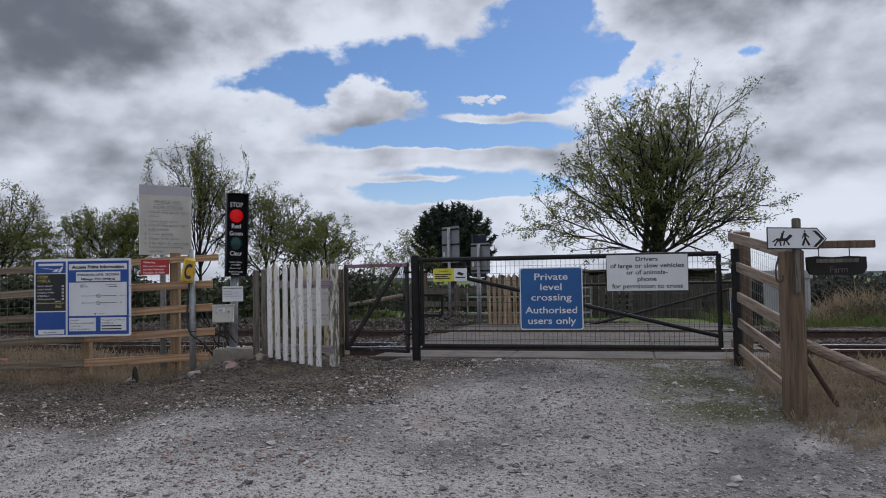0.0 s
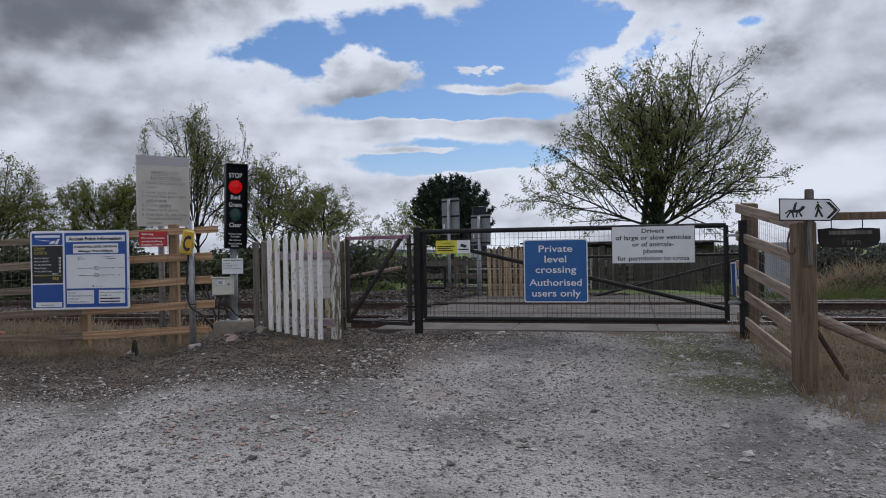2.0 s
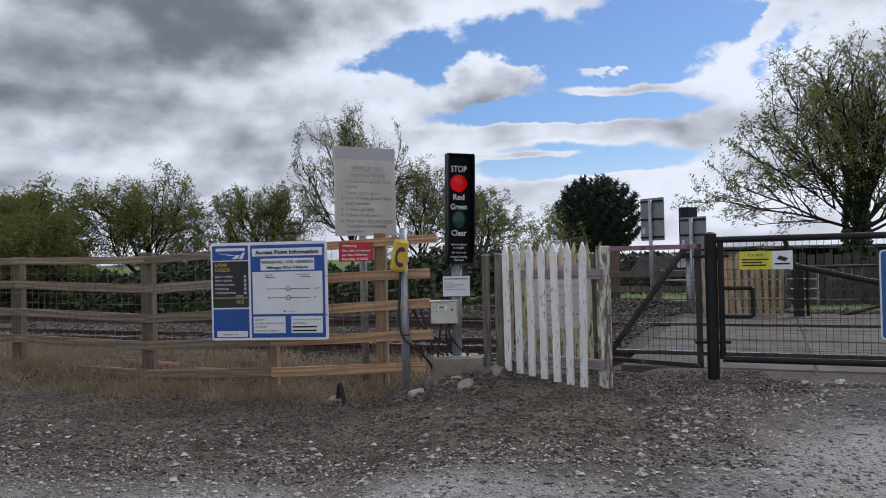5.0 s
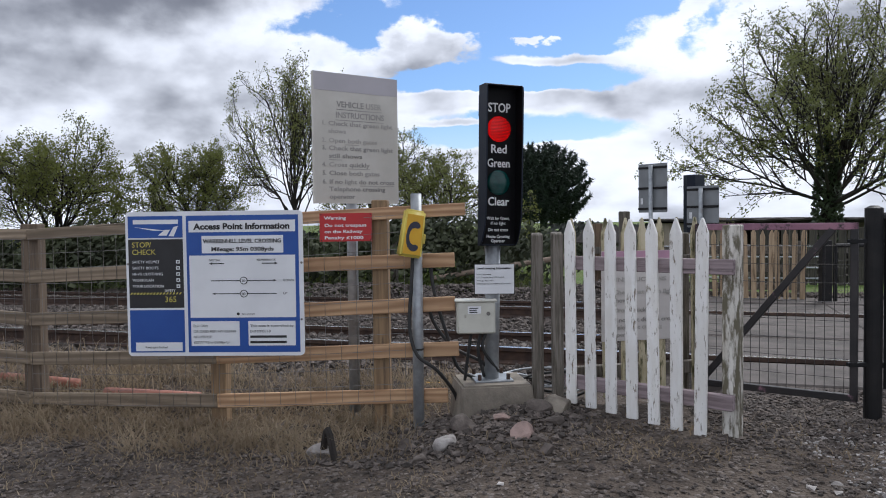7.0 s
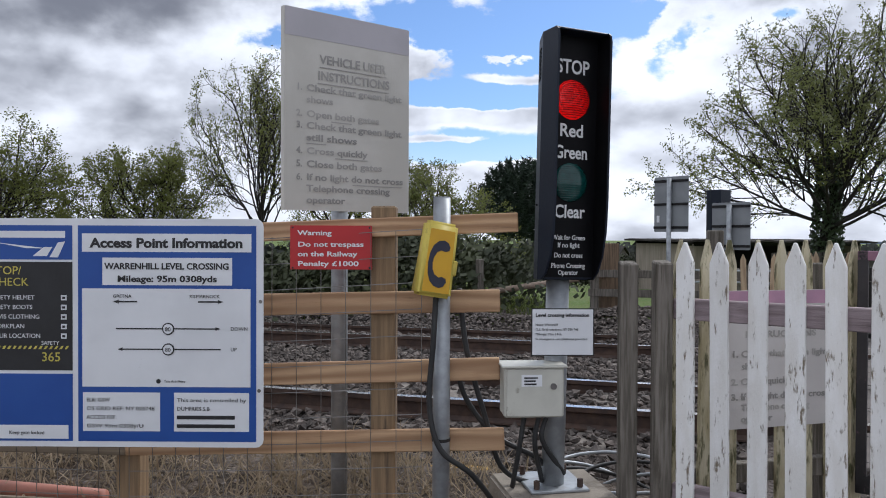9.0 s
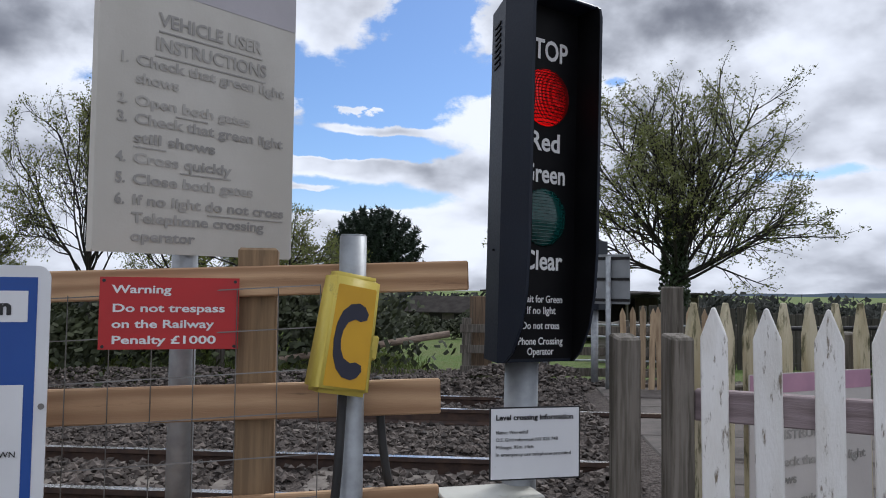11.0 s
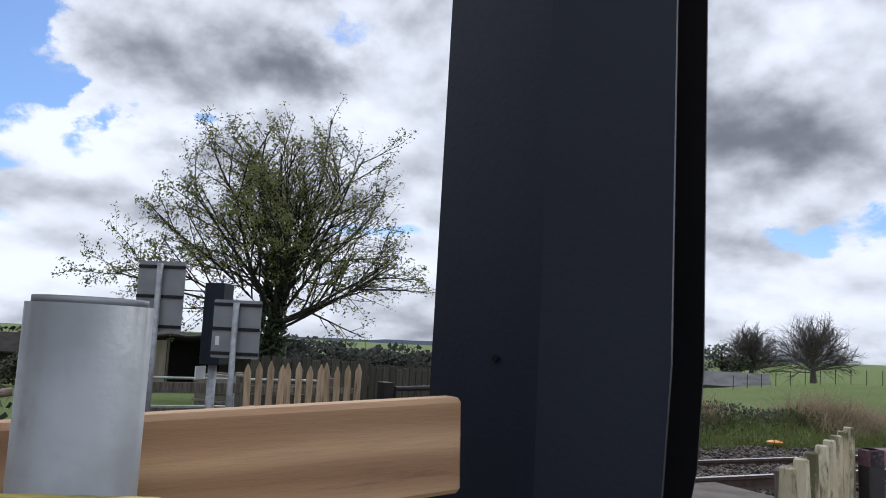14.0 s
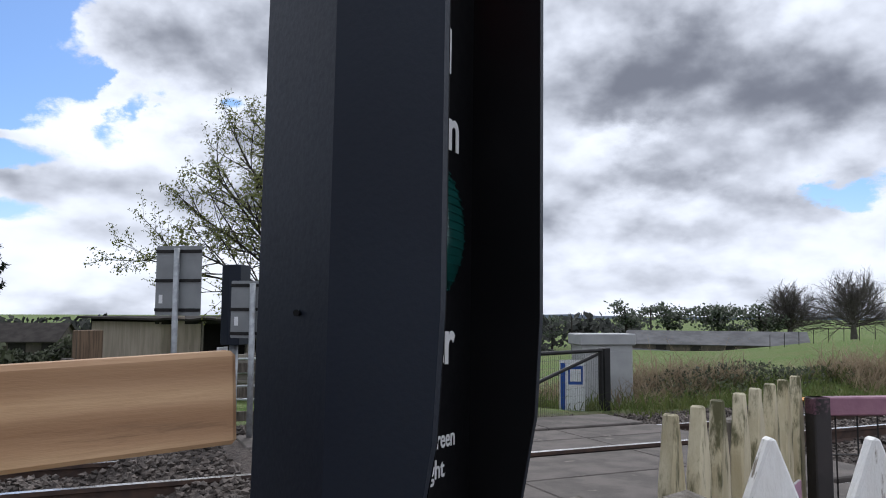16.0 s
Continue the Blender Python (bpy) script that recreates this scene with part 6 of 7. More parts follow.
def blades(name, label, area, n, hgt, mat, seed, lean=0.5, clump=0.35, keep=None, width=0.004):
    """Grass as single blades in loose clumps."""
    rnd = random.Random(seed)
    s = Soup()
    x0, y0, x1, y1 = area
    made = 0
    while made < n:
        cx, cy = rnd.uniform(x0, x1), rnd.uniform(y0, y1)
        if keep and not keep(cx, cy):
            continue
        big = rnd.uniform(0.5, 1.3)
        for k in range(int(rnd.uniform(8, 30))):
            x, y = cx + rnd.gauss(0, clump * 0.3), cy + rnd.gauss(0, clump * 0.3)
            h = hgt * big * rnd.uniform(0.3, 1.1)
            b = Vector((x, y, gz(x, y) - 0.01))
            l = Vector((rnd.gauss(0, lean), rnd.gauss(0, lean), 1)).normalized()
            m = b + l * h * 0.6
            e = b + l * h + Vector((rnd.gauss(0, 0.25), rnd.gauss(0, 0.25), -rnd.random() * 0.35)) * h
            w = Vector((rnd.uniform(-1, 1), rnd.uniform(-1, 1), 0)).normalized() * width
            i = len(s.v)
            s.v += [b - w, b + w, m + w * 0.8, m - w * 0.8, e]
            s.f += [(i, i + 1, i + 2, i + 3), (i + 3, i + 2, i + 4)]
            made += 1
    tagged(new(name, s.mesh(name, M[mat])), label, "grass", kind="stuff")


def fence_y(x):
    for (a, b), (c, d) in zip(FENCE, FENCE[1:]):
        if c <= x <= a:
            return b + (d - b) * (x - a) / (c - a)
    return 9.0 if x > -3 else 11.0


blades("dry_grass", "dead straw grass along the foot of the boundary fence", (-11.5, 8.3, -3.05, 11.3), 20000, 0.19, "dry_grass", 1, 0.85, 0.3, lambda x, y: -0.62 < y - fence_y(x) < 0.35)
blades("dry_grass", "dead straw grass between fence and ballast", (-11.5, 9.0, -2.6, 13.0), 8000, 0.26, "dry_grass", 2, 0.8, 0.4, lambda x, y: 0.35 < y - fence_y(x) < 1.1)
blades("dry_grass", "dead straw grass under the rail fence", (2.6, 5.2, 4.6, 8.2), 9000, 0.22, "dry_grass", 3, 0.8, 0.25, lambda x, y: x > 2.62 + 0.14 * (y - 5.4))
blades("verge_weeds", "thin weeds and moss at the edge of the track", (-6.0, 7.6, 2.8, 8.6), 5000, 0.06, "dry_grass", 4, 0.9, 0.3, lambda x, y: y > 7.9 + 0.2 * x * (x > 0) and not -0.2 < x < 1.6)
blades("bank_grass", "rough green grass on the bank across the line", (-26, 17.5, -1.5, 23), 16000, 0.34, "green_grass", 5, 0.5, 0.6, lambda x, y: (_inv @ Vector((x, y, 0))).y > 6.4, 0.008)
blades("bank_grass", "rough green grass on the bank by the field", (6.5, 12.5, 26.0, 21.0), 22000, 0.42, "green_grass", 6, 0.5, 0.7, lambda x, y: 6.3 < (_inv @ Vector((x, y, 0))).y < 10.5, 0.009)
blades("dead_reeds", "pale dead reeds and bracken on the bank", (7.5, 12.5, 26.0, 20.0), 19000, 0.85, "dry_grass", 7, 0.7, 0.5, lambda x, y: 7.2 < (_inv @ Vector((x, y, 0))).y < 9.6 and noise.noise(Vector((x * 0.3, y * 0.3, 2))) > -0.1, 0.008)


# ---- stones ----
def scatter(name, label, n, area, size, mat, seed, keep, flat=0.6, sink=0.2, lift=None):
    rnd = random.Random(seed)
    s = Soup()
    x0, y0, x1, y1 = area
    while n > 0:
        x, y = rnd.uniform(x0, x1), rnd.uniform(y0, y1)
        if not keep(x, y):
            continue
        n -= 1
        r = size * rnd.uniform(0.45, 1.0) ** 1.5
        s.stone(Vector((x, y, (lift(x, y) if lift else gz(x, y)) + r * flat * (0.5 - sink))), r, rnd, flat)
    tagged(new(name, s.mesh(name, M[mat])), label, "stones", kind="stuff")


def ballast_z(x, y):
    return gz(x, y) + 0.02


def on_ballast(x, y):
    q = _inv @ Vector((x, y, 0))
    return -1.35 < q.y < 6.4 and not (-1.0 < q.x < 4.4 and -1.4 < q.y < 5.8) and min(abs(q.y - r[0]) for r in RAILS) > 0.06


scatter("ballast", "dark angular track ballast", 34000, (-13, 8.6, 11, 19.5), 0.052, "soil_stone", 1, on_ballast, 0.75, 0.0, ballast_z)
scatter("ballast_heap", "low heap of dark ballast beyond the far rail", 5000, (-7.5, 16.3, 0.5, 18.8), 0.055, "soil_stone", 2, lambda x, y: 5.0 < (_inv @ Vector((x, y, 0))).y < 7.0, 0.75, 0.0,
        lambda x, y: gz(x, y) + 0.38 * math.exp(-(((_inv @ Vector((x, y, 0))).y - 6.0) / 0.55) ** 2) * (0.6 + 0.4 * noise.noise(Vector((x * 0.7, y * 0.7, 1)))))
scatter("loose_gravel", "loose grey chippings on the track", 46000, (-8, 2.6, 4.2, 8.7), 0.016, "stone", 3, lambda x, y: y < 8.6 - 0.1 * abs(x) and (x > -0.9 or y < 7.0 + 0.5 * noise.noise(Vector((x, y, 6)))), 0.6, 0.15)
scatter("verge_grit", "earth-stained chippings along the verge", 14000, (-8, 6.6, -0.4, 8.8), 0.02, "soil_stone", 13, lambda x, y: True, 0.6, 0.15)
scatter("loose_stones", "scattered larger stones on the track", 700, (-7, 3.0, 3.5, 8.6), 0.045, "stone", 4, lambda x, y: x > -0.9 or y < 7.2, 0.5, 0.25)
scatter("loose_stones", "flat grey stones strewn over the open ground", 1500, (-6.5, 3.2, 0.6, 7.8), 0.034, "stone", 14, lambda x, y: noise.noise(Vector((x * 0.8, y * 1.3, 3))) > -0.05, 0.4, 0.2)
scatter("red_chippings", "patch of reddish broken chippings on the track", 150, (-2.4, 4.7, -0.5, 6.2), 0.034, "pink_stone", 15, lambda x, y: (x + 1.4) ** 2 / 0.55 + (y - 5.45) ** 2 / 0.30 < 1.0 + 0.6 * noise.noise(Vector((x * 3, y * 3, 8))), 0.4, 0.2)
scatter("rubble", "broken stones and soil heaped round the footing", 1800, (-3.9, 8.0, -1.9, 9.2), 0.034, "soil_stone", 5, lambda x, y: y > 8.1 + 0.3 * abs(x + 2.7), 0.65, 0.1)
scatter("gateway_chippings", "pale chippings in the walkers' gateway", 3500, (-1.3, 8.2, 0.3, 9.9), 0.024, "soil_stone", 6, lambda x, y: True, 0.6, 0.1)


def rock(x, y, r, seed, mat, label):
    rnd = random.Random(seed)
    bm = bmesh.new()
    bmesh.ops.create_icosphere(bm, subdivisions=3, radius=r)
    cuts = [(rand_dir(rnd), rnd.uniform(0.45, 0.8)) for k in range(11)]
    for v in bm.verts:
        for n, d in cuts:                      # flat broken faces
            over = v.co.dot(n) - d * r
            if over > 0:
                v.co -= n * over
        v.co += v.co.normalized() * r * 0.06 * noise.noise(v.co / r * 4)
        v.co = Vector((v.co.x * 1.2, v.co.y * 0.95, v.co.z * 0.75))
    single("stone", bm, M[mat], label, "stone", "stones by the footing", at=pose(x, y, gz(x, y) + r * 0.06, 0, 0, rnd.uniform(0, 360)))


for k, (x, y, r, mt) in enumerate(((-2.30, 8.36, 0.085, "pink_stone"), (-2.72, 8.42, 0.075, "stone"), (-2.62, 8.60, 0.10, "soil_stone"), (-3.46, 8.50, 0.085, "stone"), (-2.50, 8.20, 0.05, "soil_stone"), (-2.95, 8.55, 0.06, "soil_stone"),
                                   (-2.12, 8.55, 0.07, "soil_stone"), (-2.08, 8.80, 0.11, "concrete"), (-2.85, 8.28, 0.05, "soil_stone"), (-2.20, 8.10, 0.06, "soil_stone"), (-2.42, 8.62, 0.055, "pink_stone"), (-2.22, 8.72, 0.09, "soil_stone"), (0.0, 5.6, 0.05, "stone"))):
    rock(x, y, r, k + 1, mt, "pinkish broken stone on the soil heap" if mt == "pink_stone" else "rough grey stone lying on the soil")


# ---- across the line ----
def far_signs():
    for cx, cy, z0, z1, w, rz, lab in ((0.17, 17.3, 1.80, 2.61, 0.57, -47.6, "taller"), (0.80, 16.6, 1.55, 2.20, 0.55, -45, "lower")):
        s = thing("sign_back", "grey back of the %s crossing sign on a galvanised pole" % lab, "sign", "signs across the line", at=pose(cx, cy, 0, 0, 0, rz))
        bm = bmesh.new()
        prism(bm, rounded(-w / 2, z0, w / 2, z1, 0.02), 0, 0.006)
        part("plate", bm, M["alu_back"], s)
        for v in (0.08, 0.5, 0.92):
            bm = bmesh.new()
            box(bm, -w / 2, -0.02, z0 + (z1 - z0) * v - 0.018, w / 2, -0.001, z0 + (z1 - z0) * v + 0.018, 0.003)
            part("channel", bm, M["black_steel"], s, "dark stiffening channel")
        bm = bmesh.new()
        tube(bm, [(0.0, -0.055, 0.2), (0.0, -0.055, z1 - 0.03)], 0.034, 14)
        part("pole", bm, M["galv"], s, smooth=True)
        bm = bmesh.new()
        box(bm, -w * 0.42, -0.004, z0 + 0.14, -w * 0.34, -0.001, z0 + 0.24)
        part("maker_label", bm, M["sign_white"], s)
    s = thing("stop_light", "back of the black warning light across the line", "warning light", at=pose(0.78, 17.1, 0, 0, 0, -140))
    bm = bmesh.new()
    column(bm, [(-0.13, 0.13), (-0.13, -0.02), (-0.07, -0.14), (0.07, -0.14), (0.13, -0.02), (0.13, 0.13)], 1.46, 2.40)
    bmesh.ops.bevel(bm, geom=list(bm.edges), offset=0.006, segments=1, affect="EDGES")
    part("case", bm, M["case_black"], s)
    bm = bmesh.new()
    tube(bm, [(0, 0, 0.2), (0, 0, 1.47)], 0.05, 16)
    part("post", bm, M["galv"], s, smooth=True)
    bm = bmesh.new()
    box(bm, -0.12, -0.155, 1.28, 0.12, -0.14, 1.43, 0.002)
    part("plate", bm, M["sign_white"], s, "small white plate")


far_signs()


def far_fences():
    f = thing("picket_fence", "bare brown picket fence across the line", "fence", "fences across the line")
    a, b = Vector((0.98, 16.55, 0)), Vector((2.15, 16.15, 0))
    me = picket_mesh(0.075, 0.02, 1.12, 0.09, M["pale_picket"])
    n = 12
    yaw = math.degrees(math.atan2(b.y - a.y, b.x - a.x))
    for k in range(n):
        p = a.lerp(b, k / (n - 1))
        place("picket", me, f, pose(p.x, p.y, 0.38 + 0.02 * (k % 3), 0, (k % 4 - 1.5) * 0.9, yaw))
    for z in (0.65, 1.22):
        board_between("cross_rail", (a.x, a.y + 0.03, z), (b.x, b.y + 0.03, z), 0.07, 0.03, M["grey_wood"], f)
    f = thing("rail_fence", "mossy weathered rail fence across the line", "fence", "fences across the line")
    for z in (0.55, 0.85, 1.15):
        board_between("board", (-0.9, 18.1, z), (2.6, 17.2, z), 0.12, 0.03, M["grey_wood"], f)
    for k in range(4):
        upright("post", -0.8 + k * 1.1, 18.13 - k * 0.28, 0.0, 1.3, 0.12, 0.12, M["grey_wood"], f)
    upright("old_sleeper_post", -0.55, 18.3, 0.0, 1.62, 0.30, 0.16, M["old_post"], f, 10)
    for k, (x, y) in enumerate(((-2.6, 18.6), (-4.4, 19.1))):
        upright("leaning_post", x, y, 0.1, 1.35, 0.13, 0.13, M["grey_wood"], f, 15 * k)
    steel_bar(f, (-3.6, 18.8, 0.62), (-1.0, 18.4, 1.05), 0.05, "fallen_pole", mat="grey_rail")
    # road gate on the far side
    g = thing("vehicle_gate", "closed dark steel mesh gate across the line", "gate", "gates across the line")
    p, q = Vector((2.5, 15.85, 0)), Vector((6.62, 16.5, 0))
    z0, z1 = 0.28, 1.27
    for A, B, r in (((p.x, p.y, z1), (q.x, q.y, z1), 0.03), ((p.x, p.y, z0), (q.x, q.y, z0), 0.03), ((p.x, p.y, z0), (p.x, p.y, z1), 0.028), ((q.x, q.y, z0), (q.x, q.y, z1), 0.03), ((p.x, p.y, z0 + 0.05), (q.x - 0.1, q.y, z1 - 0.06), 0.028)):
        steel_bar(g, A, B, r)
    wire_mesh(g, (p.x, p.y + 0.02), (q.x, q.y + 0.02), z0, z1, z0, z1, 0.05, 0.10, 0.002, mat="black_wire")
    for x, y, h in ((2.35, 15.83, 1.35), (6.75, 16.55, 1.30)):
        gp = thing("gate_post", "dark steel post of the gate across the line", "gate post", "gate posts across the line", at=pose(x, y, 0))
        bm = bmesh.new()
        box(bm, -0.07, -0.07, -0.1, 0.07, 0.07, h, 0.006)
        part("post", bm, M["black_steel"], gp)
    # equipment cabinet and its information board
    c = thing("equipment_cabinet", "pale grey concrete equipment cabinet with a flat lid beside the line", "cabinet", at=pose(7.80, 17.5, -0.1, 0, 0, -30))
    bm = bmesh.new()
    box(bm, -0.46, -0.30, 0.0, 0.46, 0.30, 1.40, 0.01)
    part("body", bm, M["cabinet_grey"], c)
    bm = bmesh.new()
    box(bm, -0.51, -0.35, 1.40, 0.51, 0.35, 1.60, 0.02)
    part("lid", bm, M["cabinet_grey"], c, "overhanging pale lid")
    for x in (-0.225, 0.225):
        bm = bmesh.new()
        box(bm, x - 0.21, -0.312, 0.1, x + 0.21, -0.30, 1.3, 0.004)
        part("door", bm, M["cabinet_grey"], c)
    s = thing("access_point_sign", "leaning white and blue access board by the far gate", "sign", at=pose(6.40, 17.2, 0.10, 4, 0, -40)@ Matrix.Diagonal((0.55, 1, 1, 1)))
    bm = bmesh.new()
    prism(bm, rounded(0, 0, 0.75, 1.0, 0.02), 0, 0.006)
    part("plate", bm, M["sign_white"], s)
    panel(s, "blue_strip", M["sign_blue"], 0.03, 0.05, 0.17, 0.95, 1)
    panel(s, "blue_block", M["sign_blue"], 0.25, 0.60, 0.68, 0.90, 1)
    panel(s, "white_block", M["sign_white"], 0.30, 0.65, 0.63, 0.85, 2)
    bm = bmesh.new()
    tube(bm, [(0.35, 0.04, -0.4), (0.35, 0.04, 0.95)], 0.03, 10)
    part("pole", bm, M["galv"], s)
    # orange cap on the bank
    o = thing("orange_marker", "orange capped cable marker on the bank", "marker", at=pose(10.04, 15.0, 0.0))
    bm = bmesh.new()
    tube(bm, [(0, 0, 0.40), (0, 0, 0.425), (0, 0, 0.45)], [0.13, 0.14, 0.06], 16)
    part("cap", bm, M["orange"], o)
    bm = bmesh.new()
    tube(bm, smooth_line([(0, 0, 0.41), (-0.02, 0, 0.25), (0.10, -0.02, 0.10), (0.35, 0, 0.0)], 5), 0.02, 8)
    part("stem", bm, M["cable"], o)


far_fences()
_p = thing("lone_post", "old grey square post standing beside the near track", "post")
upright("post", -1.47, 10.2, 0.2, 1.75, 0.075, 0.075, M["grey_wood"], _p)


def gable_shed(name, label, at, L, D, eave, ridge, wall, roof, posts=0):
    h = thing(name, label, "shed", at=at)
    bm = bmesh.new()
    prism(bm, [(-D / 2, 0), (D / 2, 0), (D / 2, eave), (0, ridge), (-D / 2, eave)], 0, L)
    part("wall", bm, M[wall], h)
    for s in (-1, 1):
        bm = bmesh.new()
        for y0, y1, lift in ((-0.2, L + 0.2, 0.0),):
            for a, b in ((0, 1),):
                v = [bm.verts.new(c) for c in ((0, y0, ridge + 0.06 + lift), (0, y1, ridge + 0.06 + lift), (s * (D / 2 + 0.25), y1, eave - 0.05 + lift), (s * (D / 2 + 0.25), y0, eave - 0.05 + lift),
                                               (0, y0, ridge + lift), (0, y1, ridge + lift), (s * (D / 2 + 0.25), y1, eave - 0.11 + lift), (s * (D / 2 + 0.25), y0, eave - 0.11 + lift))]
                for q in ((0, 1, 2, 3), (7, 6, 5, 4), (0, 4, 5, 1), (1, 5, 6, 2), (2, 6, 7, 3), (3, 7, 4, 0)):
                    bm.faces.new([v[i] for i in q])
        part("roof", bm, M[roof], h)
    # near-black sheets on the solid wall paint the shade of open bays
    for k in range(posts):
        bm = bmesh.new()
        y = 0.3 + (L - 0.6) * k / max(1, posts - 1)
        box(bm, D / 2 + 0.01, y - 0.5, 0, D / 2 + 0.03, y + 0.5, eave - 0.15)
        part("opening", bm, M["dark_and_bay_shade"], h, "dark sheet on the wall painting the shade of an open bay")
    return h


def yard():
    # lean-to by the road: weathered boards, a dark bay and a flat sheet roof
    a, b = Vector((5.83, 35.39, 0)), Vector((13.6, 38.3, 0))
    yaw = math.degrees(math.atan2(b.y - a.y, b.x - a.x))
    L = (b - a).length
    z = -0.7
    s = thing("field_shelter", "low weathered timber shelter with a sagging flat sheet roof", "shed", at=pose(a.x, a.y, 0, 0, 0, yaw))
    for x0, x1 in ((0.0, 0.86), (0.88, 1.75)):
        bm = bmesh.new()
        box(bm, x0, 0, z, x1, 0.05, 1.42, 0.004)
        part("wall_panel", bm, M["shed_clad"], s)
    for x0, x1 in ((1.76, 1.86), (4.0, 4.1), (6.2, 6.3)):
        bm = bmesh.new()
        box(bm, x0, -0.02, z, x1, 0.08, 1.5, 0.004)
        part("post", bm, M["grey_wood"], s)
    # the shade inside the bay is put into the back wall's near-black colour
    for name, q in (("back_wall", (0.02, 3.9, z, L, 4.0, 1.7)), ("side_wall", (0.0, 0.06, z, 0.05, 3.9, 1.5)), ("side_wall", (L - 0.05, 0.06, z, L, 3.9, 1.5)), ("beam", (-0.1, 0.1, 1.43, L, 0.2, 1.55))):
        bm = bmesh.new()
        box(bm, *q)
        part(name, bm, M["shed_clad"] if name == "side_wall" else M["dark_and_bay_shade"], s)
    bm = bmesh.new()
    n = 28
    lower = [bm.verts.new((-0.4 + (L + 0.8) * k / n, y, 1.56 + 0.03 * math.sin(k * 1.3) + (0.05 if y > 0 else 0))) for y in (-0.4, 4.2) for k in range(n + 1)]
    upper = [bm.verts.new(v.co + Vector((0, 0, 0.07))) for v in lower]
    for q in (lower, upper):
        for k in range(n):
            bm.faces.new((q[k], q[k + 1], q[n + 2 + k], q[n + 1 + k]))
    for k in range(n):
        for o in (0, n + 1):
            bm.faces.new((lower[o + k], lower[o + k + 1], upper[o + k + 1], upper[o + k]))
    for k in (0, n):
        bm.faces.new((lower[k], lower[n + 1 + k], upper[n + 1 + k], upper[k]))
    part("roof", bm, M["roof_sheet"], s)
    bm = bmesh.new()
    box(bm, 0.40, -0.20, z, 0.80, -0.10, 1.74, 0.02)
    o = part("leaning_board", bm, M["shed_clad"], s)
    o.matrix_local = pose(0, 0, 0, 0, 2, 0)
    gable_shed("open_barn", "old open-sided barn with a sagging dark roof", pose(4.6, 63.6, -1.6, 0, 0, -120), 4.4, 4.0, 1.7, 2.7, "stone_wall", "roof_sheet", 3)
    gable_shed("farm_building", "long low grey farm building behind the field", pose(65.0, 62.5, -3.5, 0, 0, -148), 17.5, 8.0, 2.4, 3.6, "stone_wall", "slate_roof", 6)
    gable_shed("farm_building", "small pale-roofed outbuilding at the farm", pose(61.5, 62.5, -3.4, 0, 0, -140), 6.0, 5.0, 1.4, 2.2, "cabinet_grey", "pale_roof", 0)
    # stacked crates and pallets behind the picket fence
    rnd = random.Random(5)
    stack = None
    for k, (x, y) in enumerate(((4.6, 21.5), (5.9, 22.2), (7.4, 21.8), (3.1, 21.2), (9.6, 24.5), (10.9, 24.8))):
        at = pose(x, y, gz(x, y), 0, 0, rnd.uniform(-20, 20))
        if stack:
            copy_thing(stack, at)
            continue
        stack = thing("pallet_stack", "stack of pale weathered pallets in the yard", "pallets", "pallet stacks in the yard", at=at)
        for j in range(5):
            bm = bmesh.new()
            box(bm, -0.55, -0.5, j * 0.16, 0.55, 0.5, j * 0.16 + 0.035)
            part("deck_boards", bm, M["crate"], stack)
            for u in (-0.45, 0.0, 0.45):
                bm = bmesh.new()
                box(bm, u - 0.05, -0.5, j * 0.16 + 0.035, u + 0.05, 0.5, j * 0.16 + 0.15)
                part("bearer", bm, M["crate"], stack)
    # close-set dark boards beside the road, added to stand for dark yard clutter
    for (x0, y0), (x1, y1), h in (((2.6, 19.8), (4.6, 19.4), 1.25), ((4.75, 19.4), (6.6, 19.7), 1.15), ((5.2, 21.0), (8.2, 20.4), 1.2)):
        pen = thing("boarded_pen", "row of dark boards added in place of the yard's dark clutter", "fence", "pen sides in the yard")
        n = int(math.dist((x0, y0), (x1, y1)) / 0.16)
        for k in range(n):
            x, y = x0 + (x1 - x0) * (k + 0.5) / n, y0 + (y1 - y0) * (k + 0.5) / n
            upright("slat", x, y, gz(x, y) - 0.05, gz(x, y) + h * 0.85 + 0.02 * (k % 3), 0.14, 0.025, M["dark_boards"], pen, math.degrees(math.atan2(y1 - y0, x1 - x0)), 0.004)
    # metal field gate in the yard
    g = thing("field_gate", "galvanised five-bar field gate in the yard", "gate")
    for k in range(5):
        steel_bar(g, (0.6, 19.6, 0.35 + 0.2 * k), (3.6, 18.9, 0.35 + 0.2 * k), 0.018, mat="galv")
    for t in (0.0, 0.5, 1.0):
        steel_bar(g, (0.6 + 3 * t, 19.6 - 0.7 * t, 0.0), (0.6 + 3 * t, 19.6 - 0.7 * t, 1.2), 0.02, mat="galv")


yard()


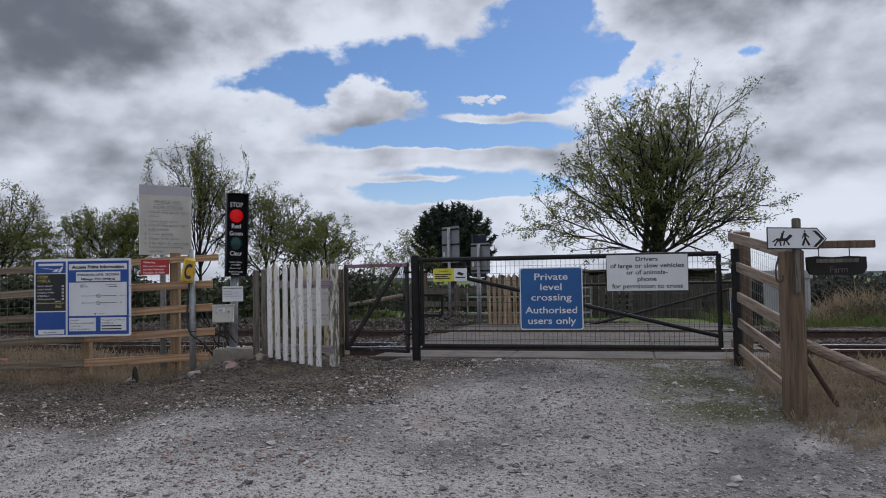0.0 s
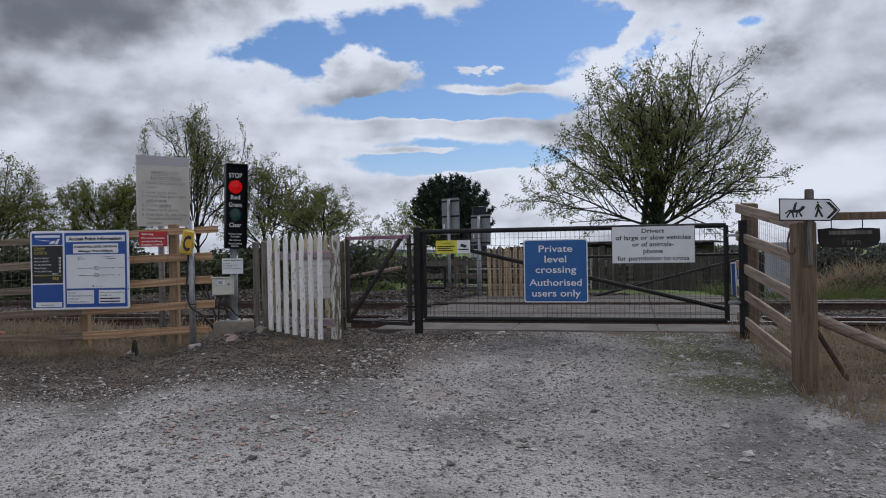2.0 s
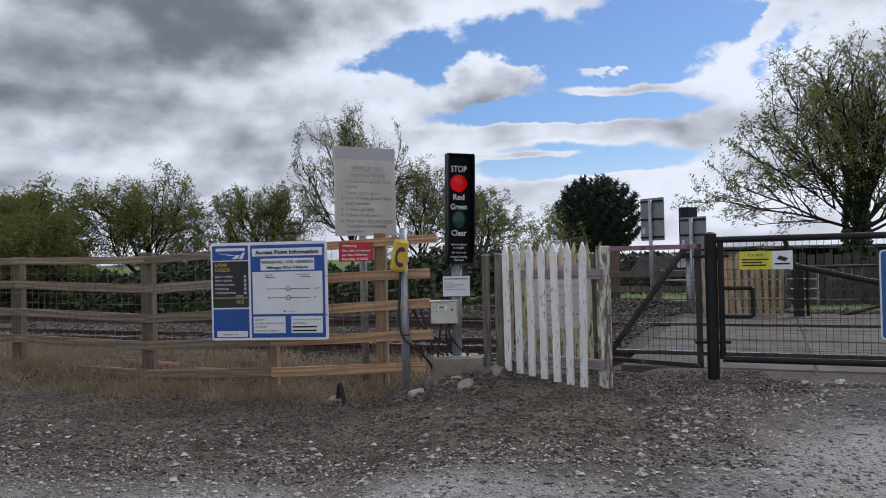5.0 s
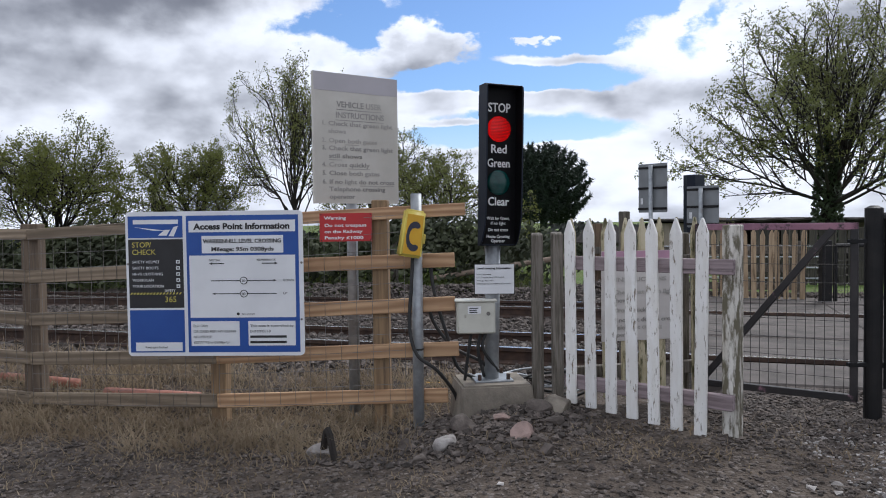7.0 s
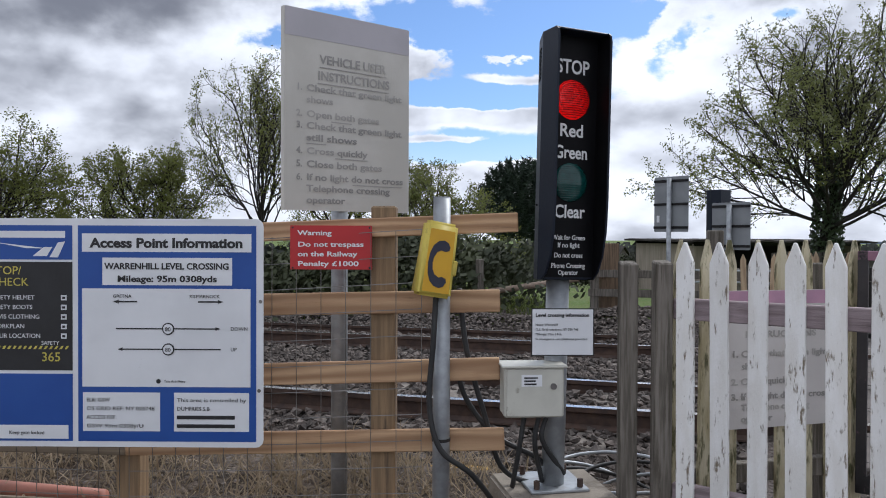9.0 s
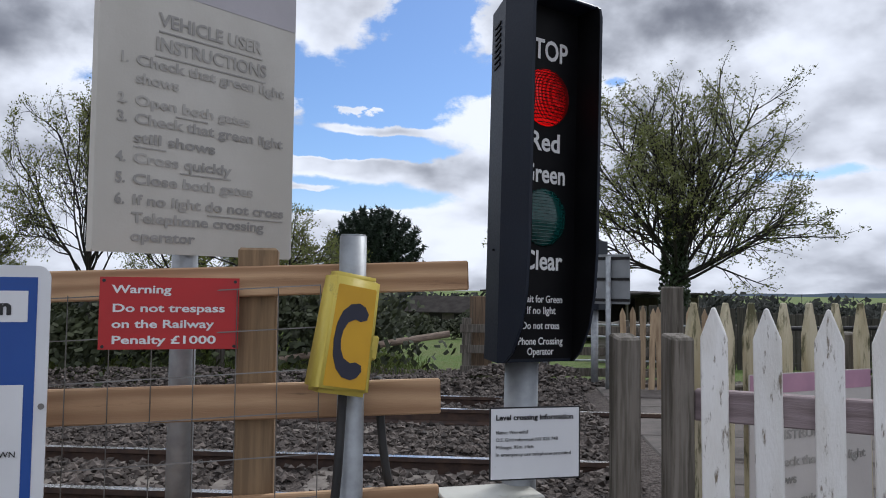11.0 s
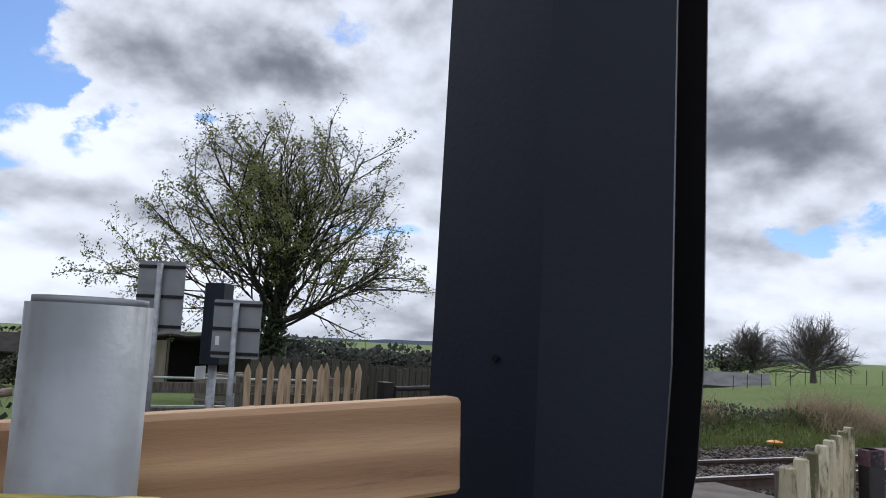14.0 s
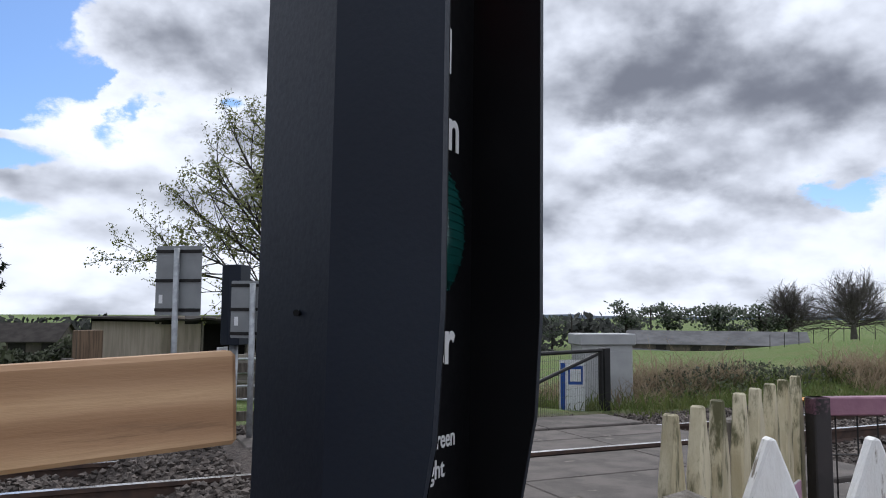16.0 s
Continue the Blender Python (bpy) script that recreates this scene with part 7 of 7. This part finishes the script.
def far_things():
    # round bare trees and pines on the skyline of the field
    for az, d, zb, h, sp, seed, lab, lf in ((66.0, 110, -2.4, 10.6, 5.6, 91, "rounded bare parkland tree on the skyline", 0), (62.2, 112, -2.4, 9.2, 4.6, 92, "rounded bare parkland tree on the skyline", 0)):
        x, y = -3 + d * math.sin(radians(az)), 8.5 + d * math.cos(radians(az))
        fan_tree(x, y, zb, seed, h * 0.30, 0.5, 60, sp * 0.98, h * 0.58, 4, (10, 7), lab, 0, 0.1, 0.3, "grey_bark", 0, 0.8, 0.0)
    rnd = random.Random(17)
    for az, d, zb, h, w, n in ((51.3, 112, -4.3, 8.0, 2.6, 420), (54.2, 114, -4.3, 7.4, 3.4, 700), (57.6, 115, -4.3, 7.4, 4.4, 900), (60.3, 112, -4.3, 7.6, 3.0, 600), (46, 160, -7, 8.5, 5, 700)):
        x, y = -3 + d * math.sin(radians(az)), 8.5 + d * math.cos(radians(az))
        t = thing("pine_tree", "dark flat-topped pine behind the farm", "tree", "pines behind the farm", at=pose(x, y, zb))
        wood, nd = Soup(), Soup()
        wood.tube([Vector((0, 0, 0)), Vector((0.2, 0, h * 0.5)), Vector((0, 0.1, h * 0.92))], 0.3, 0.1, 8)
        for k in range(9):
            c = Vector((rnd.gauss(0, w * 0.42), rnd.gauss(0, w * 0.42), h * rnd.uniform(0.55, 0.95)))
            wood.tube([Vector((0, 0, c.z - 0.8)), c], 0.09, 0.04, 5)
            for j in range(n // 5):
                q = c + Vector((rnd.gauss(0, w * 0.26), rnd.gauss(0, w * 0.26), rnd.gauss(0, 0.32)))
                u = rand_dir(rnd) * 0.2
                nd.quad(q, u, u.orthogonal().normalized() * 0.15)
        a = new("trunk", wood.mesh("trunk", M["bark"], True))
        a.parent = t
        b = new("crown", nd.mesh("crown", M["ivy"]))
        b.parent = t
    # woods along the middle distance
    s = Soup()
    for k in range(260):
        az = rnd.uniform(-42, 52)
        d = rnd.uniform(150, 215)
        x, y = -3 + d * math.sin(radians(az)), 8.5 + d * math.cos(radians(az))
        top = rnd.uniform(5.0, 7.5) * (1.0 if az > 5 else 0.8)
        for j in range(55):
            c = Vector((x + rnd.gauss(0, 2.0), y + rnd.gauss(0, 2.0), gz(x, y) + top * math.sqrt(rnd.random())))
            u = rand_dir(rnd) * 0.6
            s.quad(c, u, u.orthogonal().normalized() * 0.45)
    tagged(new("far_woods", s.mesh("far_woods", M["wood_far"])), "dull brown-green belt of distant woods", "woods", kind="stuff")
    # far hills, with the blue of distance haze painted into their colour
    v, f = [], []
    for k in range(181):
        az = radians(-90 + k)
        hgt = -14 + 26 * max(0.0, noise.noise(Vector((k * 0.055, 3.3, 0))) + 0.25) + 5 * noise.noise(Vector((k * 0.31, 1, 0)))
        for r, z in ((1500, -60), (1560, hgt), (1900, hgt * 1.0 - 10), (2000, -80)):
            v.append((r * math.sin(az), r * math.cos(az), z))
    for k in range(180):
        for j in range(3):
            a = k * 4 + j
            f.append((a, a + 1, a + 5, a + 4))
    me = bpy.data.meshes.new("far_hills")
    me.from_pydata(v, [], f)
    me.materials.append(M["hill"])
    tagged(new("far_hills", me), "hills on the horizon, painted pale blue for distance haze", "backdrop", kind="structure")
    for az, d, zt in ((41.7, 60, 1.5), (53.1, 95, 2.6), (47.5, 90, 1.6)):
        x, y = -3 + d * math.sin(radians(az)), 8.5 + d * math.cos(radians(az))
        p = thing("line_pole", "plain dark pole standing in the field", "pole", "poles in the field", at=pose(x, y, 0))
        steel_bar(p, (0, 0, gz(x, y)), (0, 0, zt), 0.09, "pole", mat="bark")
    # post and wire fence along the crest of the field
    f = thing("field_fence", "thin post and wire fence along the crest of the field", "fence")
    for k in range(26):
        az = radians(61 + k * 0.9)
        x, y = -3 + 55 * math.sin(az), 8.5 + 55 * math.cos(az)
        steel_bar(f, (x, y, gz(x, y) - 0.1), (x + 0.05, y, gz(x, y) + 0.9), 0.022, "post", mat="bark")


far_things()


# ---- small things by the fence ----
def small_things():
    for pts, lab in (([(-6.27, 9.95, 0.53), (-5.55, 9.75, 0.52)], "pinkish orange cable duct lying behind the fence"), ([(-5.26, 9.6, 0.49), (-4.51, 9.45, 0.49)], "pinkish orange cable duct under the fence")):
        bm = bmesh.new()
        tube(bm, pts, 0.038, 14)
        single("duct_pipe", bm, M["pipe"], lab, "pipe", "ducts by the fence", smooth=True)
    bm = bmesh.new()
    box(bm, 0, 0, 0, 0.34, 0.14, 0.10, 0.012)
    single("yellow_block", bm, M["phone_face"], "pale yellow block lying by the near rail", "block", at=pose(-3.05, 10.15, 0.33, 0, 0, -12))
    c = thing("cable_coil", "loose coils of black cable on the ballast behind the light", "cable")
    rnd = random.Random(9)
    for k in range(5):
        cx, cy, r = -2.2 + rnd.uniform(-0.25, 0.2), 9.55 + rnd.uniform(-0.12, 0.15), rnd.uniform(0.16, 0.30)
        pts = [(cx + r * math.cos(a * 0.45) * 1.2, cy + r * math.sin(a * 0.45), 0.50 + 0.13 * abs(math.sin(a * 0.23 + k))) for a in range(14)]
        bm = bmesh.new()
        tube(bm, smooth_line(pts, 2), 0.009, 6)
        part("loop", bm, M["cable"] if k % 2 else M["galv"], c, smooth=True)
    bm = bmesh.new()
    tube(bm, smooth_line([(-3.42, 8.48, 0.42), (-3.38, 8.42, 0.55), (-3.33, 8.36, 0.40)], 4), [0.02] * 9, 7)
    single("dead_stick", bm, M["bark"], "broken dead stick in the verge", "stick")


small_things()
